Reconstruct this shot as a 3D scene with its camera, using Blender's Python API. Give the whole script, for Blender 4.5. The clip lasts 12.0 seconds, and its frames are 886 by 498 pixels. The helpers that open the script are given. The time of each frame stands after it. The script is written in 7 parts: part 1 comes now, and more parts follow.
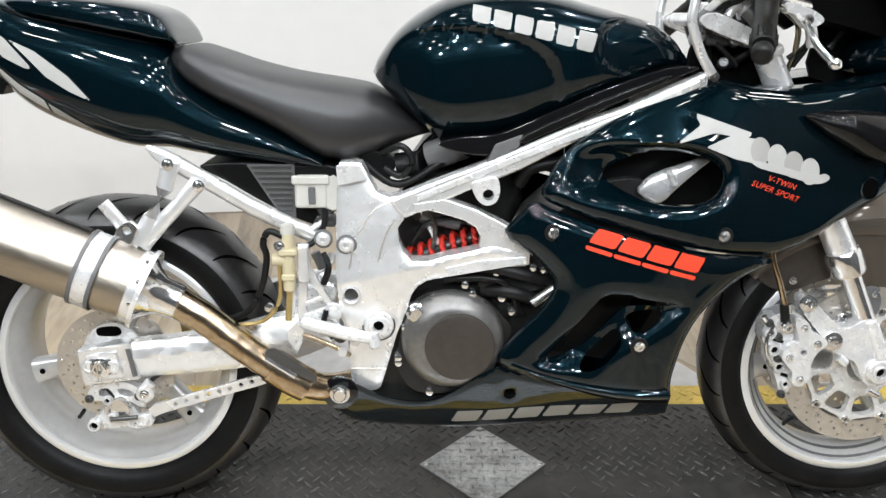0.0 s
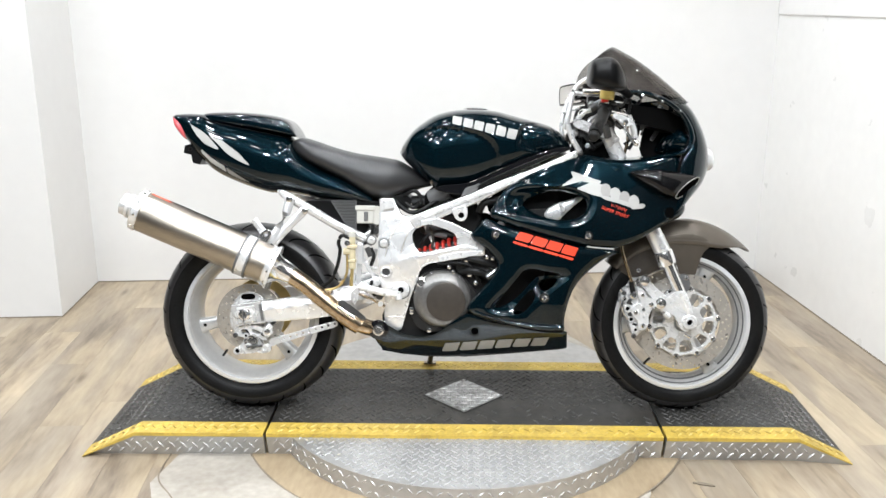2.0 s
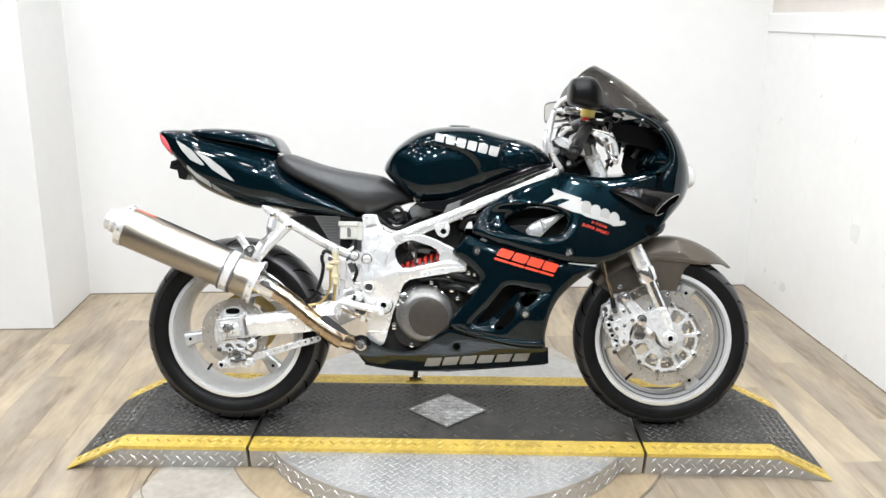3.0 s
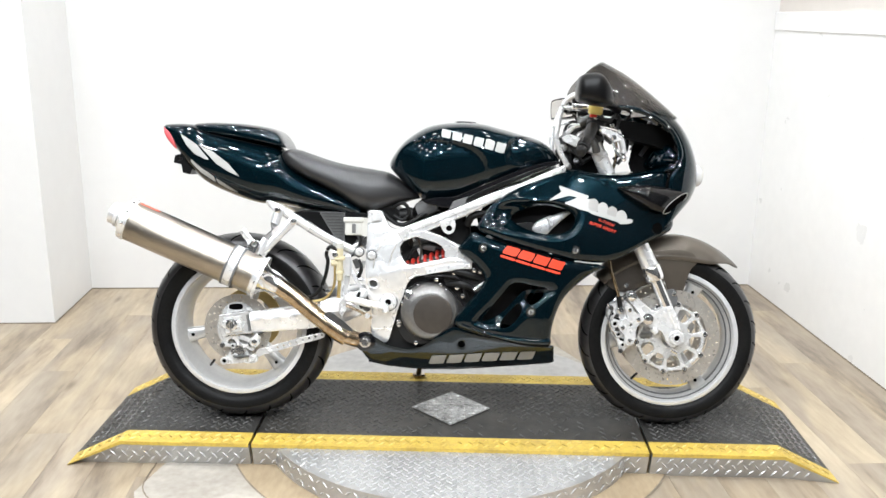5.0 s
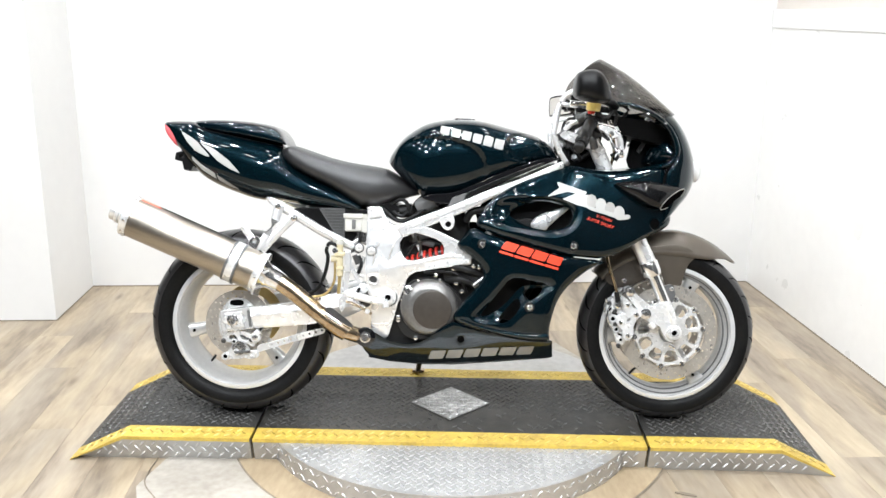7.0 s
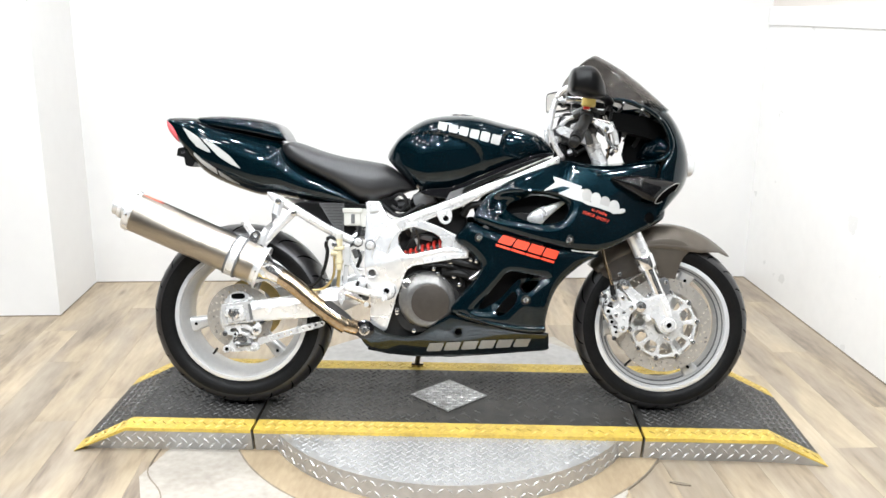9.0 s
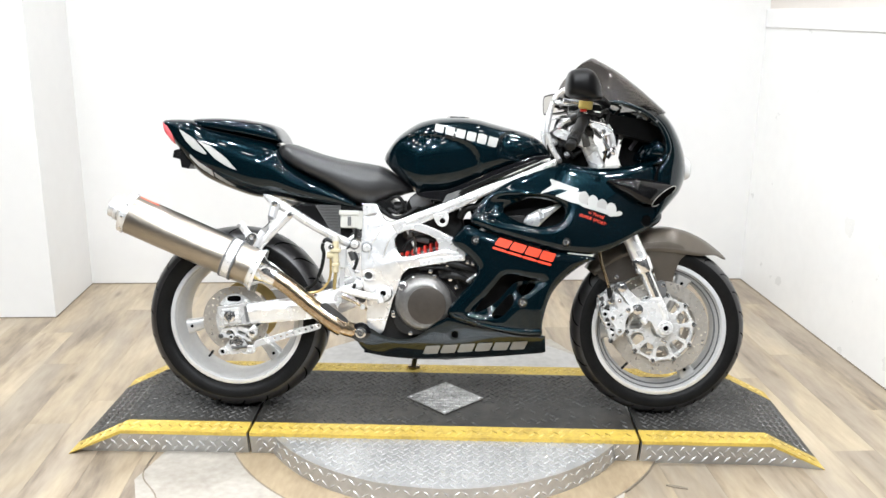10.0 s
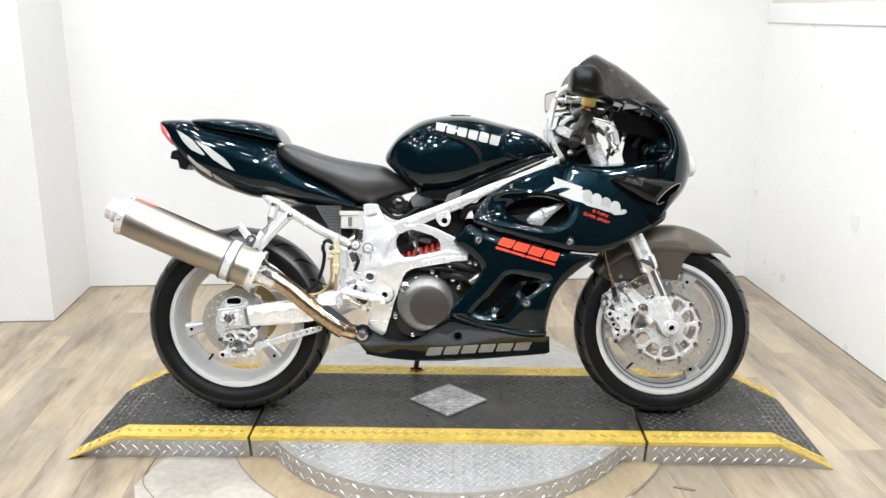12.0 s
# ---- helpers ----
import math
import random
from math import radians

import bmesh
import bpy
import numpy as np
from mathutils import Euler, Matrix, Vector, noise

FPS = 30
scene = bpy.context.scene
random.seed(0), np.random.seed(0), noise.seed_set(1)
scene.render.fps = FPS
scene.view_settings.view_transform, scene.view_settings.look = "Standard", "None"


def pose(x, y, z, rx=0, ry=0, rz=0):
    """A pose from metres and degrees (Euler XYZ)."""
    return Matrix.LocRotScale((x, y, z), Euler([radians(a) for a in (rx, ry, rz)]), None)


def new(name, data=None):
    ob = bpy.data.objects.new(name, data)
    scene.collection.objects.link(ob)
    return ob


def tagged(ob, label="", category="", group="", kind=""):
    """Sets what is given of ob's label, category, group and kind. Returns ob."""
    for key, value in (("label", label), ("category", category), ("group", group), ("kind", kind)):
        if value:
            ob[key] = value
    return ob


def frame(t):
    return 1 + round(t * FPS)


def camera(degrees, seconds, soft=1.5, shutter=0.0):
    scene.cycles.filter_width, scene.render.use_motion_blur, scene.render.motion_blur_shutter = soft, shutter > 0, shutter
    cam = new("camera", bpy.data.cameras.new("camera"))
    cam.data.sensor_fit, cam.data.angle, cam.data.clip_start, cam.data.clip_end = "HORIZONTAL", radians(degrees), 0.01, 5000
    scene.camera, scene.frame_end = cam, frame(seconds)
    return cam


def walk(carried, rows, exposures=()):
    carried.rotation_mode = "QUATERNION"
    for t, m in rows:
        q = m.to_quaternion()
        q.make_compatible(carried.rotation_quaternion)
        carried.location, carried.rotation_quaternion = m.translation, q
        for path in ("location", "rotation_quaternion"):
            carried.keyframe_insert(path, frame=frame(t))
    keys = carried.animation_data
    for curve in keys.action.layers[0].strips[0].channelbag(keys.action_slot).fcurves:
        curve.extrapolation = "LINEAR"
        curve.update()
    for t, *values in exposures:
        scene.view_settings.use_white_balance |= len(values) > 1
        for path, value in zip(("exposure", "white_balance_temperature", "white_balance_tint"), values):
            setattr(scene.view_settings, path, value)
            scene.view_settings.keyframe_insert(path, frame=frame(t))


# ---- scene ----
# ---- camera and walk ----
cam = camera(53.35, 12.0, soft=1.5)
ROWS = [
    (0.0, -0.110, -1.484, 1.307, -0.75, -25.00, 0.42),
    (0.5, -0.129, -1.877, 1.378, -3.24, -19.29, 0.72),
    (1.0, -0.013, -2.218, 1.378, 0.00, -17.87, 1.65),
    (1.5, -0.006, -2.543, 1.376, 0.45, -14.43, 0.56),
    (2.0, -0.025, -2.776, 1.399, 1.02, -15.58, 0.11),
    (2.5, 0.026, -2.811, 1.423, 0.90, -14.42, 0.35),
    (3.0, 0.043, -2.793, 1.421, 1.27, -14.88, 0.28),
    (3.5, 0.030, -2.783, 1.418, 1.56, -14.77, 0.48),
    (5.5, 0.023, -2.774, 1.412, 1.18, -15.08, 0.79),
    (6.0, 0.021, -2.781, 1.411, 1.21, -15.00, 0.52),
    (6.5, 0.025, -2.789, 1.413, 1.19, -15.00, 0.64),
    (7.0, 0.027, -2.798, 1.408, 1.24, -15.07, 0.66),
    (9.0, 0.044, -2.843, 1.403, 1.42, -15.13, 0.52),
    (9.5, 0.046, -2.843, 1.405, 1.28, -14.91, 0.44),
    (10.0, 0.045, -2.836, 1.407, 1.22, -15.08, 0.64),
    (10.5, 0.045, -2.831, 1.402, 1.33, -14.88, 0.33),
    (11.0, 0.043, -2.817, 1.402, 1.24, -15.05, 0.11),
    (11.5, 0.037, -2.806, 1.405, 1.22, -15.00, 0.32),
    (12.0, 0.035, -2.799, 1.400, 1.17, -15.13, 0.19),
]
walk(cam, [(t, pose(x, y, z, 90 + pitch, 0, yaw) @ pose(0, 0, 0, 0, 0, roll)) for t, x, y, z, yaw, pitch, roll in ROWS],
     [(0.0, -0.22), (0.5, -0.14), (1.0, -0.10), (1.5, -0.06), (3.5, -0.01), (5.5, 0.12), (7.0, 0.18), (9.0, 0.16), (10.0, 0.10), (11.0, 0.02), (12.0, -0.02)])

# ---- world and lights ----
world = bpy.data.worlds.new("world")
scene.world = world
world.use_nodes = True
world.node_tree.nodes["Background"].inputs[0].default_value = (1.0, 0.98, 0.95, 1)
world.node_tree.nodes["Background"].inputs[1].default_value = 0.05

ROOM = pose(0, 0, 0, 0, 0, 4.8)      # the room is turned a little against the platform
CEIL = 3.0
LAMPS = [(x, y) for y in (-3.2, -1.9, -0.6, 0.7) for x in (-2.6, -1.4, -0.2, 0.95)]


def lamp(x, y, watts, size):
    data = bpy.data.lights.new("ceiling_lamp", "AREA")
    data.shape, data.size, data.energy, data.color = "DISK", size, watts, (0.885, 0.942, 1.0)
    ob = new("ceiling_lamp", data)
    ob.matrix_world = ROOM @ pose(x, y, CEIL - 0.035)


for x, y in LAMPS:
    lamp(x, y, 60.0 if y < -2.5 else 21.0 if y < -1.5 else 14.5, 0.10)


# ---- materials ----
def material(name, color, rough=0.5, metal=0.0, vary=0.0, scale=8.0, bump=0.0, bump_scale=60.0, coat=0.0, second=None, stretch=(1, 1, 1), rough_vary=0.0, trans=0.0, ior=1.45, emit=0.0, spec=0.5, wave=0.0, coat_ior=1.5):
    m = bpy.data.materials.new(name)
    m.use_nodes = True
    nt = m.node_tree
    b = nt.nodes["Principled BSDF"]
    b.inputs["Base Color"].default_value = (*color, 1)
    b.inputs["Roughness"].default_value, b.inputs["Metallic"].default_value = rough, metal
    b.inputs["Coat Weight"].default_value, b.inputs["Coat Roughness"].default_value = coat, 0.03
    b.inputs["Coat IOR"].default_value = coat_ior
    b.inputs["Transmission Weight"].default_value, b.inputs["IOR"].default_value = trans, ior
    b.inputs["Specular IOR Level"].default_value = spec
    if emit:
        b.inputs["Emission Color"].default_value, b.inputs["Emission Strength"].default_value = (*color, 1), emit
    if not (vary or bump or rough_vary or wave):
        return m
    tc, mp = nt.nodes.new("ShaderNodeTexCoord"), nt.nodes.new("ShaderNodeMapping")
    mp.inputs["Scale"].default_value = stretch
    nt.links.new(tc.outputs["Object"], mp.inputs["Vector"])

    def noise_node(s, detail=6.0):
        n = nt.nodes.new("ShaderNodeTexNoise")
        n.inputs["Scale"].default_value, n.inputs["Detail"].default_value = s, detail
        nt.links.new(mp.outputs[0], n.inputs["Vector"])
        return n

    if vary:
        big, small = noise_node(scale, 5), noise_node(scale * 9, 8)
        add = nt.nodes.new("ShaderNodeMath")
        add.operation = "MULTIPLY_ADD"
        add.inputs[1].default_value = 0.45
        nt.links.new(small.outputs["Fac"], add.inputs[0])
        half = nt.nodes.new("ShaderNodeMath")
        half.operation = "MULTIPLY"
        half.inputs[1].default_value = 0.55
        nt.links.new(big.outputs["Fac"], half.inputs[0])
        nt.links.new(half.outputs[0], add.inputs[2])
        ramp = nt.nodes.new("ShaderNodeValToRGB")
        dark = second or tuple(c * (1 - vary) for c in color)
        ramp.color_ramp.elements[0].position, ramp.color_ramp.elements[1].position = 0.34, 0.66
        ramp.color_ramp.elements[0].color, ramp.color_ramp.elements[1].color = (*dark, 1), (*color, 1)
        nt.links.new(add.outputs[0], ramp.inputs[0])
        nt.links.new(ramp.outputs[0], b.inputs["Base Color"])
    if rough_vary:
        n = noise_node(scale * 2.5, 7)
        mr = nt.nodes.new("ShaderNodeMapRange")
        mr.inputs["To Min"].default_value, mr.inputs["To Max"].default_value = max(rough - rough_vary, 0.02), rough + rough_vary
        nt.links.new(n.outputs["Fac"], mr.inputs["Value"])
        nt.links.new(mr.outputs[0], b.inputs["Roughness"])
    if bump:
        n = noise_node(bump_scale, 6)
        bp = nt.nodes.new("ShaderNodeBump")
        bp.inputs["Strength"].default_value, bp.inputs["Distance"].default_value = bump, 0.002
        nt.links.new(n.outputs["Fac"], bp.inputs["Height"])
        nt.links.new(bp.outputs[0], b.inputs["Normal"])
    if wave:
        n2 = noise_node(16.0, 2)
        bw = nt.nodes.new("ShaderNodeBump")
        bw.inputs["Strength"].default_value, bw.inputs["Distance"].default_value = wave, 0.012
        nt.links.new(n2.outputs["Fac"], bw.inputs["Height"])
        if bump:
            nt.links.new(bp.outputs[0], bw.inputs["Normal"])
        nt.links.new(bw.outputs[0], b.inputs["Normal"])
    return m


def plank_material():
    """Oak-look vinyl: long grain, cathedral bands, each board in its own tone."""
    m = bpy.data.materials.new("oak_board")
    m.use_nodes = True
    nt = m.node_tree
    b = nt.nodes["Principled BSDF"]
    tc, mp, info = nt.nodes.new("ShaderNodeTexCoord"), nt.nodes.new("ShaderNodeMapping"), nt.nodes.new("ShaderNodeObjectInfo")
    shift = nt.nodes.new("ShaderNodeVectorMath")
    shift.operation = "ADD"
    comb = nt.nodes.new("ShaderNodeCombineXYZ")
    mul = nt.nodes.new("ShaderNodeMath")
    mul.operation, mul.inputs[1].default_value = "MULTIPLY", 37.0
    nt.links.new(info.outputs["Random"], mul.inputs[0])
    for k in (0, 1, 2):
        nt.links.new(mul.outputs[0], comb.inputs[k])
    nt.links.new(tc.outputs["Object"], shift.inputs[0])
    nt.links.new(comb.outputs[0], shift.inputs[1])
    nt.links.new(shift.outputs[0], mp.inputs["Vector"])
    mp.inputs["Scale"].default_value = (6.0, 1.0, 6.0)
    n1, n2 = nt.nodes.new("ShaderNodeTexNoise"), nt.nodes.new("ShaderNodeTexNoise")
    n1.inputs["Scale"].default_value, n1.inputs["Detail"].default_value, n1.inputs["Distortion"].default_value = 1.0, 6.0, 0.8
    n2.inputs["Scale"].default_value, n2.inputs["Detail"].default_value = 9.0, 8.0
    for n in (n1, n2):
        nt.links.new(mp.outputs[0], n.inputs["Vector"])
    mix = nt.nodes.new("ShaderNodeMath")
    mix.operation, mix.inputs[1].default_value = "MULTIPLY_ADD", 0.30
    nt.links.new(n2.outputs["Fac"], mix.inputs[0])
    sc = nt.nodes.new("ShaderNodeMath")
    sc.operation, sc.inputs[1].default_value = "MULTIPLY", 0.70
    nt.links.new(n1.outputs["Fac"], sc.inputs[0])
    nt.links.new(sc.outputs[0], mix.inputs[2])
    ramp = nt.nodes.new("ShaderNodeValToRGB")
    e = ramp.color_ramp.elements
    e[0].position, e[0].color = 0.30, (0.150, 0.108, 0.068, 1)
    e[1].position, e[1].color = 0.66, (0.470, 0.378, 0.245, 1)
    mid = e.new(0.47)
    mid.color = (0.345, 0.264, 0.166, 1)
    nt.links.new(mix.outputs[0], ramp.inputs[0])
    # greyed stretches that come and go along each board
    mp2 = nt.nodes.new("ShaderNodeMapping")
    mp2.inputs["Scale"].default_value = (3.2, 0.9, 3.2)
    nt.links.new(shift.outputs[0], mp2.inputs["Vector"])
    n3 = nt.nodes.new("ShaderNodeTexNoise")
    n3.inputs["Scale"].default_value, n3.inputs["Detail"].default_value, n3.inputs["Distortion"].default_value = 1.6, 4.0, 0.6
    nt.links.new(mp2.outputs[0], n3.inputs["Vector"])
    grey = nt.nodes.new("ShaderNodeValToRGB")
    grey.color_ramp.elements[0].position, grey.color_ramp.elements[1].position = 0.42, 0.60
    nt.links.new(n3.outputs["Fac"], grey.inputs[0])
    tint = nt.nodes.new("ShaderNodeMix")
    tint.data_type, tint.blend_type = "RGBA", "MULTIPLY"
    tint.inputs[7].default_value = (0.80, 0.82, 0.92, 1)
    nt.links.new(grey.outputs[0], tint.inputs[0])
    nt.links.new(ramp.outputs[0], tint.inputs[6])
    # small dark knots
    knot = nt.nodes.new("ShaderNodeTexVoronoi")
    knot.inputs["Scale"].default_value = 2.2
    nt.links.new(mp2.outputs[0], knot.inputs["Vector"])
    spot = nt.nodes.new("ShaderNodeValToRGB")
    spot.color_ramp.elements[0].position, spot.color_ramp.elements[1].position = 0.03, 0.13
    spot.color_ramp.elements[0].color = (0.45, 0.40, 0.34, 1)
    nt.links.new(knot.outputs["Distance"], spot.inputs[0])
    dots = nt.nodes.new("ShaderNodeMix")
    dots.data_type, dots.blend_type = "RGBA", "MULTIPLY"
    dots.inputs[0].default_value = 0.8
    nt.links.new(tint.outputs[2], dots.inputs[6])
    nt.links.new(spot.outputs[0], dots.inputs[7])
    hsv = nt.nodes.new("ShaderNodeHueSaturation")
    val = nt.nodes.new("ShaderNodeMapRange")
    val.inputs["To Min"].default_value, val.inputs["To Max"].default_value = 0.88, 1.10
    nt.links.new(info.outputs["Random"], val.inputs["Value"])
    hsv.inputs["Saturation"].default_value = 0.88
    nt.links.new(val.outputs[0], hsv.inputs["Value"])
    nt.links.new(dots.outputs[2], hsv.inputs["Color"])
    nt.links.new(hsv.outputs[0], b.inputs["Base Color"])
    b.inputs["Roughness"].default_value = 0.38
    bp = nt.nodes.new("ShaderNodeBump")
    bp.inputs["Strength"].default_value, bp.inputs["Distance"].default_value = 0.12, 0.002
    nt.links.new(n2.outputs["Fac"], bp.inputs["Height"])
    nt.links.new(bp.outputs[0], b.inputs["Normal"])
    return m


OAK = plank_material()
WALL = material("white_wall_paint", (0.735, 0.728, 0.715), 0.5, vary=0.04, scale=1.5, bump=0.05, bump_scale=180)
# Side wall's base colour raised over WALL to stand in for missing light.
WALL_LIFTED = material("lightened_gloss_wall", (0.845, 0.838, 0.822), 0.30, vary=0.05, scale=1.8, bump=0.03, bump_scale=140, rough_vary=0.08)
WALL_UP = material("beige_wall_paint", (0.66, 0.61, 0.56), 0.6, vary=0.05, scale=2, bump=0.05, bump_scale=180)
TRIM = material("white_trim_paint", (0.83, 0.82, 0.81), 0.4, vary=0.03, scale=3)
CEILING = material("dark_ceiling_paint", (0.035, 0.035, 0.035), 0.8, vary=0.1, scale=2)
# Near-black unseen walls, added so that paint and metal reflect dark.
UNSEEN_DARK = material("unseen_wall_black", (0.010, 0.010, 0.0105), 0.8, vary=0.15, scale=2)
DARK_JOINT = material("dark_joint", (0.03, 0.025, 0.02), 0.8)
SEAM = material("dirty_floor_seam", (0.27, 0.225, 0.17), 0.8, vary=0.4, scale=20)
BASEPLATE = material("worn_pale_floor_plate", (0.45, 0.415, 0.365), 0.42, vary=0.35, scale=4, second=(0.29, 0.26, 0.22), rough_vary=0.12)
BASE_TAN = material("worn_tan_base_plate", (0.40, 0.315, 0.205), 0.42, vary=0.3, scale=2.2, second=(0.26, 0.195, 0.125), stretch=(3, 1, 1), rough_vary=0.12)
DECK = material("black_tread_paint", (0.026, 0.0252, 0.0238), 0.40, spec=0.3, vary=0.5, scale=5, second=(0.046, 0.0440, 0.0405), bump=0.2, bump_scale=220, rough_vary=0.12)
# Rubbed bar tops; their strong glint is also put into the colour.
TREAD_TOP = material("rubbed_glint_tread_tops", (0.22, 0.216, 0.210), 0.27, metal=0.5, vary=0.75, scale=7, second=(0.046, 0.0445, 0.042))
DECK_WORN = material("worn_deck_paint", (0.021, 0.0202, 0.0188), 0.42, spec=0.3, vary=0.6, scale=3.5, second=(0.062, 0.0565, 0.049), bump=0.25, bump_scale=200, rough_vary=0.15)
YELLOW = material("yellow_edge_paint", (0.66, 0.47, 0.085), 0.45, vary=0.4, scale=12, second=(0.38, 0.26, 0.055), bump=0.2, bump_scale=200, rough_vary=0.1)
YELLOW_DULL = material("dirty_yellow_tops", (0.36, 0.25, 0.05), 0.5, vary=0.3, scale=15)
DIAMOND = material("stained_aluminium_plate", (0.55, 0.545, 0.535), 0.34, metal=0.7, vary=0.5, scale=16, second=(0.17, 0.165, 0.155), bump=0.12, bump_scale=150, rough_vary=0.12)
YELLOW_TOP = material("rubbed_yellow_tops", (0.78, 0.66, 0.30), 0.28, metal=0.25, vary=0.3, scale=15, second=(0.60, 0.42, 0.08))
TREADPLATE = material("aluminium_tread_plate", (0.57, 0.562, 0.548), 0.38, metal=0.62, vary=0.3, scale=4, bump=0.12, bump_scale=150, rough_vary=0.14)
# Brighter than the plate: white highlights of the bars put into the colour.
TREAD_BRIGHT = material("glint_bright_aluminium", (0.82, 0.815, 0.81), 0.26, metal=0.6, vary=0.2, scale=20)
LAMP_GLOW = material("lamp_glow", (1.0, 0.975, 0.94), emit=60.0)
LAMP_RIM = material("lamp_rim", (0.75, 0.75, 0.75), 0.4)

PAINT = material("dark_green_metallic_paint", (0.0011, 0.0082, 0.0124), 0.22, metal=0.46, coat=0.9, coat_ior=1.5, vary=0.25, scale=3, spec=0.03)
PAINT_BLACK = material("black_gloss_paint", (0.003, 0.003, 0.004), 0.5, coat=1.0, coat_ior=1.6, spec=0.05)
GREY_PAINT = material("black_carbon_duct_paint", (0.005, 0.005, 0.0056), 0.26, coat=0.45, vary=0.3, scale=6, spec=0.12, bump=0.08, bump_scale=260)
FENDER_PAINT = material("bronze_grey_fender_paint", (0.105, 0.088, 0.070), 0.38, metal=0.45, coat=0.7, vary=0.12, scale=5)
VINYL = material("black_seat_vinyl", (0.0195, 0.0192, 0.0198), 0.38, spec=0.75, vary=0.2, scale=9, bump=0.16, bump_scale=420)
RUBBER = material("tyre_rubber", (0.0042, 0.0042, 0.0045), 0.44, spec=0.14, vary=0.4, scale=14, second=(0.009, 0.0088, 0.0086), bump=0.15, bump_scale=160, rough_vary=0.12)
# Greyer than the sidewall: wall sheen on the tread put into its colour.
TREAD_RUBBER = material("sheen_tread_rubber", (0.028, 0.0280, 0.0285), 0.32, spec=0.7, vary=0.5, scale=11, second=(0.010, 0.0079, 0.0079), bump=0.12, bump_scale=220, rough_vary=0.1)
PLASTIC = material("black_plastic", (0.0045, 0.0045, 0.0047), 0.30, spec=0.25, vary=0.2, scale=10, bump=0.06, bump_scale=300)
PLASTIC_GREY = material("grey_plastic", (0.12, 0.12, 0.12), 0.5, vary=0.15, scale=8)
ALLOY = material("brushed_aluminium_frame", (0.91, 0.91, 0.908), 0.27, metal=0.62, wave=0.4, vary=0.16, scale=6, bump=0.08, bump_scale=120, rough_vary=0.1)
CAST = material("cast_aluminium", (0.86, 0.857, 0.85), 0.28, metal=0.42, wave=0.5, vary=0.25, scale=12, bump=0.14, bump_scale=200, rough_vary=0.1)
WHEEL_PAINT = material("silver_wheel_paint", (0.59, 0.585, 0.575), 0.30, metal=0.45, vary=0.14, scale=8, coat=0.3)
RIM_LIP = material("machined_rim_lip", (0.74, 0.74, 0.74), 0.25, metal=0.4, vary=0.06, scale=10)
CHROME = material("polished_steel", (0.84, 0.835, 0.83), 0.13, metal=0.94, vary=0.08, scale=10, rough_vary=0.03, wave=0.12)
STEEL_BRONZE = material("heat_tinted_stainless", (0.66, 0.555, 0.41), 0.22, metal=1.0, vary=0.5, scale=9, second=(0.36, 0.25, 0.15), rough_vary=0.1, wave=0.35)
TITAN = material("brushed_titanium_sleeve", (0.49, 0.44, 0.375), 0.36, metal=1.0, vary=0.2, scale=3, stretch=(1, 30, 1), rough_vary=0.05, wave=0.05)
DISC = material("brake_disc_steel", (0.66, 0.62, 0.565), 0.30, metal=0.7, vary=0.2, scale=14, rough_vary=0.08)
GOLD = material("gold_anodised", (0.62, 0.47, 0.20), 0.32, metal=0.75, vary=0.15, scale=9)
CREAM = material("cream_plastic", (0.56, 0.49, 0.32), 0.45, vary=0.12, scale=9)
ENGINE = material("dark_engine_paint", (0.022, 0.0215, 0.021), 0.35, metal=0.3, vary=0.3, scale=12, bump=0.15, bump_scale=260, rough_vary=0.12)
CLUTCH = material("graphite_cover_paint", (0.235, 0.229, 0.221), 0.33, metal=0.7, vary=0.35, scale=10, bump=0.2, bump_scale=320)
RED = material("red_spring_paint", (0.72, 0.05, 0.035), 0.35, vary=0.1, scale=8)
RED_LENS = material("red_tail_lens", (0.62, 0.10, 0.11), 0.15, coat=0.6, vary=0.1, scale=20)
DECAL_SILVER = material("silver_decal", (0.31, 0.303, 0.29), 0.5, metal=0.2, vary=0.06, scale=20)
DECAL_RED = material("orange_red_decal", (0.80, 0.065, 0.028), 0.4, vary=0.06, scale=20)
DECAL_WHITE = material("white_decal", (0.43, 0.423, 0.405), 0.4, vary=0.06, scale=20)
DECAL_GREY = material("grey_decal", (0.33, 0.32, 0.30), 0.4, vary=0.05, scale=20)
DECAL_FADED = material("red_sticker", (0.72, 0.17, 0.11), 0.45, vary=0.25, scale=30)
SMOKE = material("smoked_screen", (0.32, 0.305, 0.295), 0.04, trans=1.0, ior=1.12, coat=0.3)
MIRROR = material("mirror_glass", (0.85, 0.83, 0.80), 0.03, metal=1.0)
LENS = material("clear_lamp_lens", (0.93, 0.93, 0.92), 0.1, trans=0.35, coat=0.5)
HOSE = material("black_hose", (0.006, 0.006, 0.006), 0.45, spec=0.3)
YELLOW_FLUID = material("amber_reservoir", (0.60, 0.46, 0.13), 0.3, vary=0.1, scale=20, coat=0.4)
DARK_METAL = material("dark_metal", (0.11, 0.11, 0.109), 0.32, metal=0.6, vary=0.35, scale=15, bump=0.1, bump_scale=200, rough_vary=0.1)
PALE_PLASTIC = material("pale_grey_plastic", (0.52, 0.51, 0.47), 0.45, vary=0.1, scale=9)
LINER = material("matt_black_liner", (0.0022, 0.0022, 0.0022), 0.6, spec=0.06)
BADGE = material("brown_grey_insert", (0.068, 0.058, 0.049), 0.36, metal=0.35, vary=0.25, scale=8, bump=0.12, bump_scale=300)
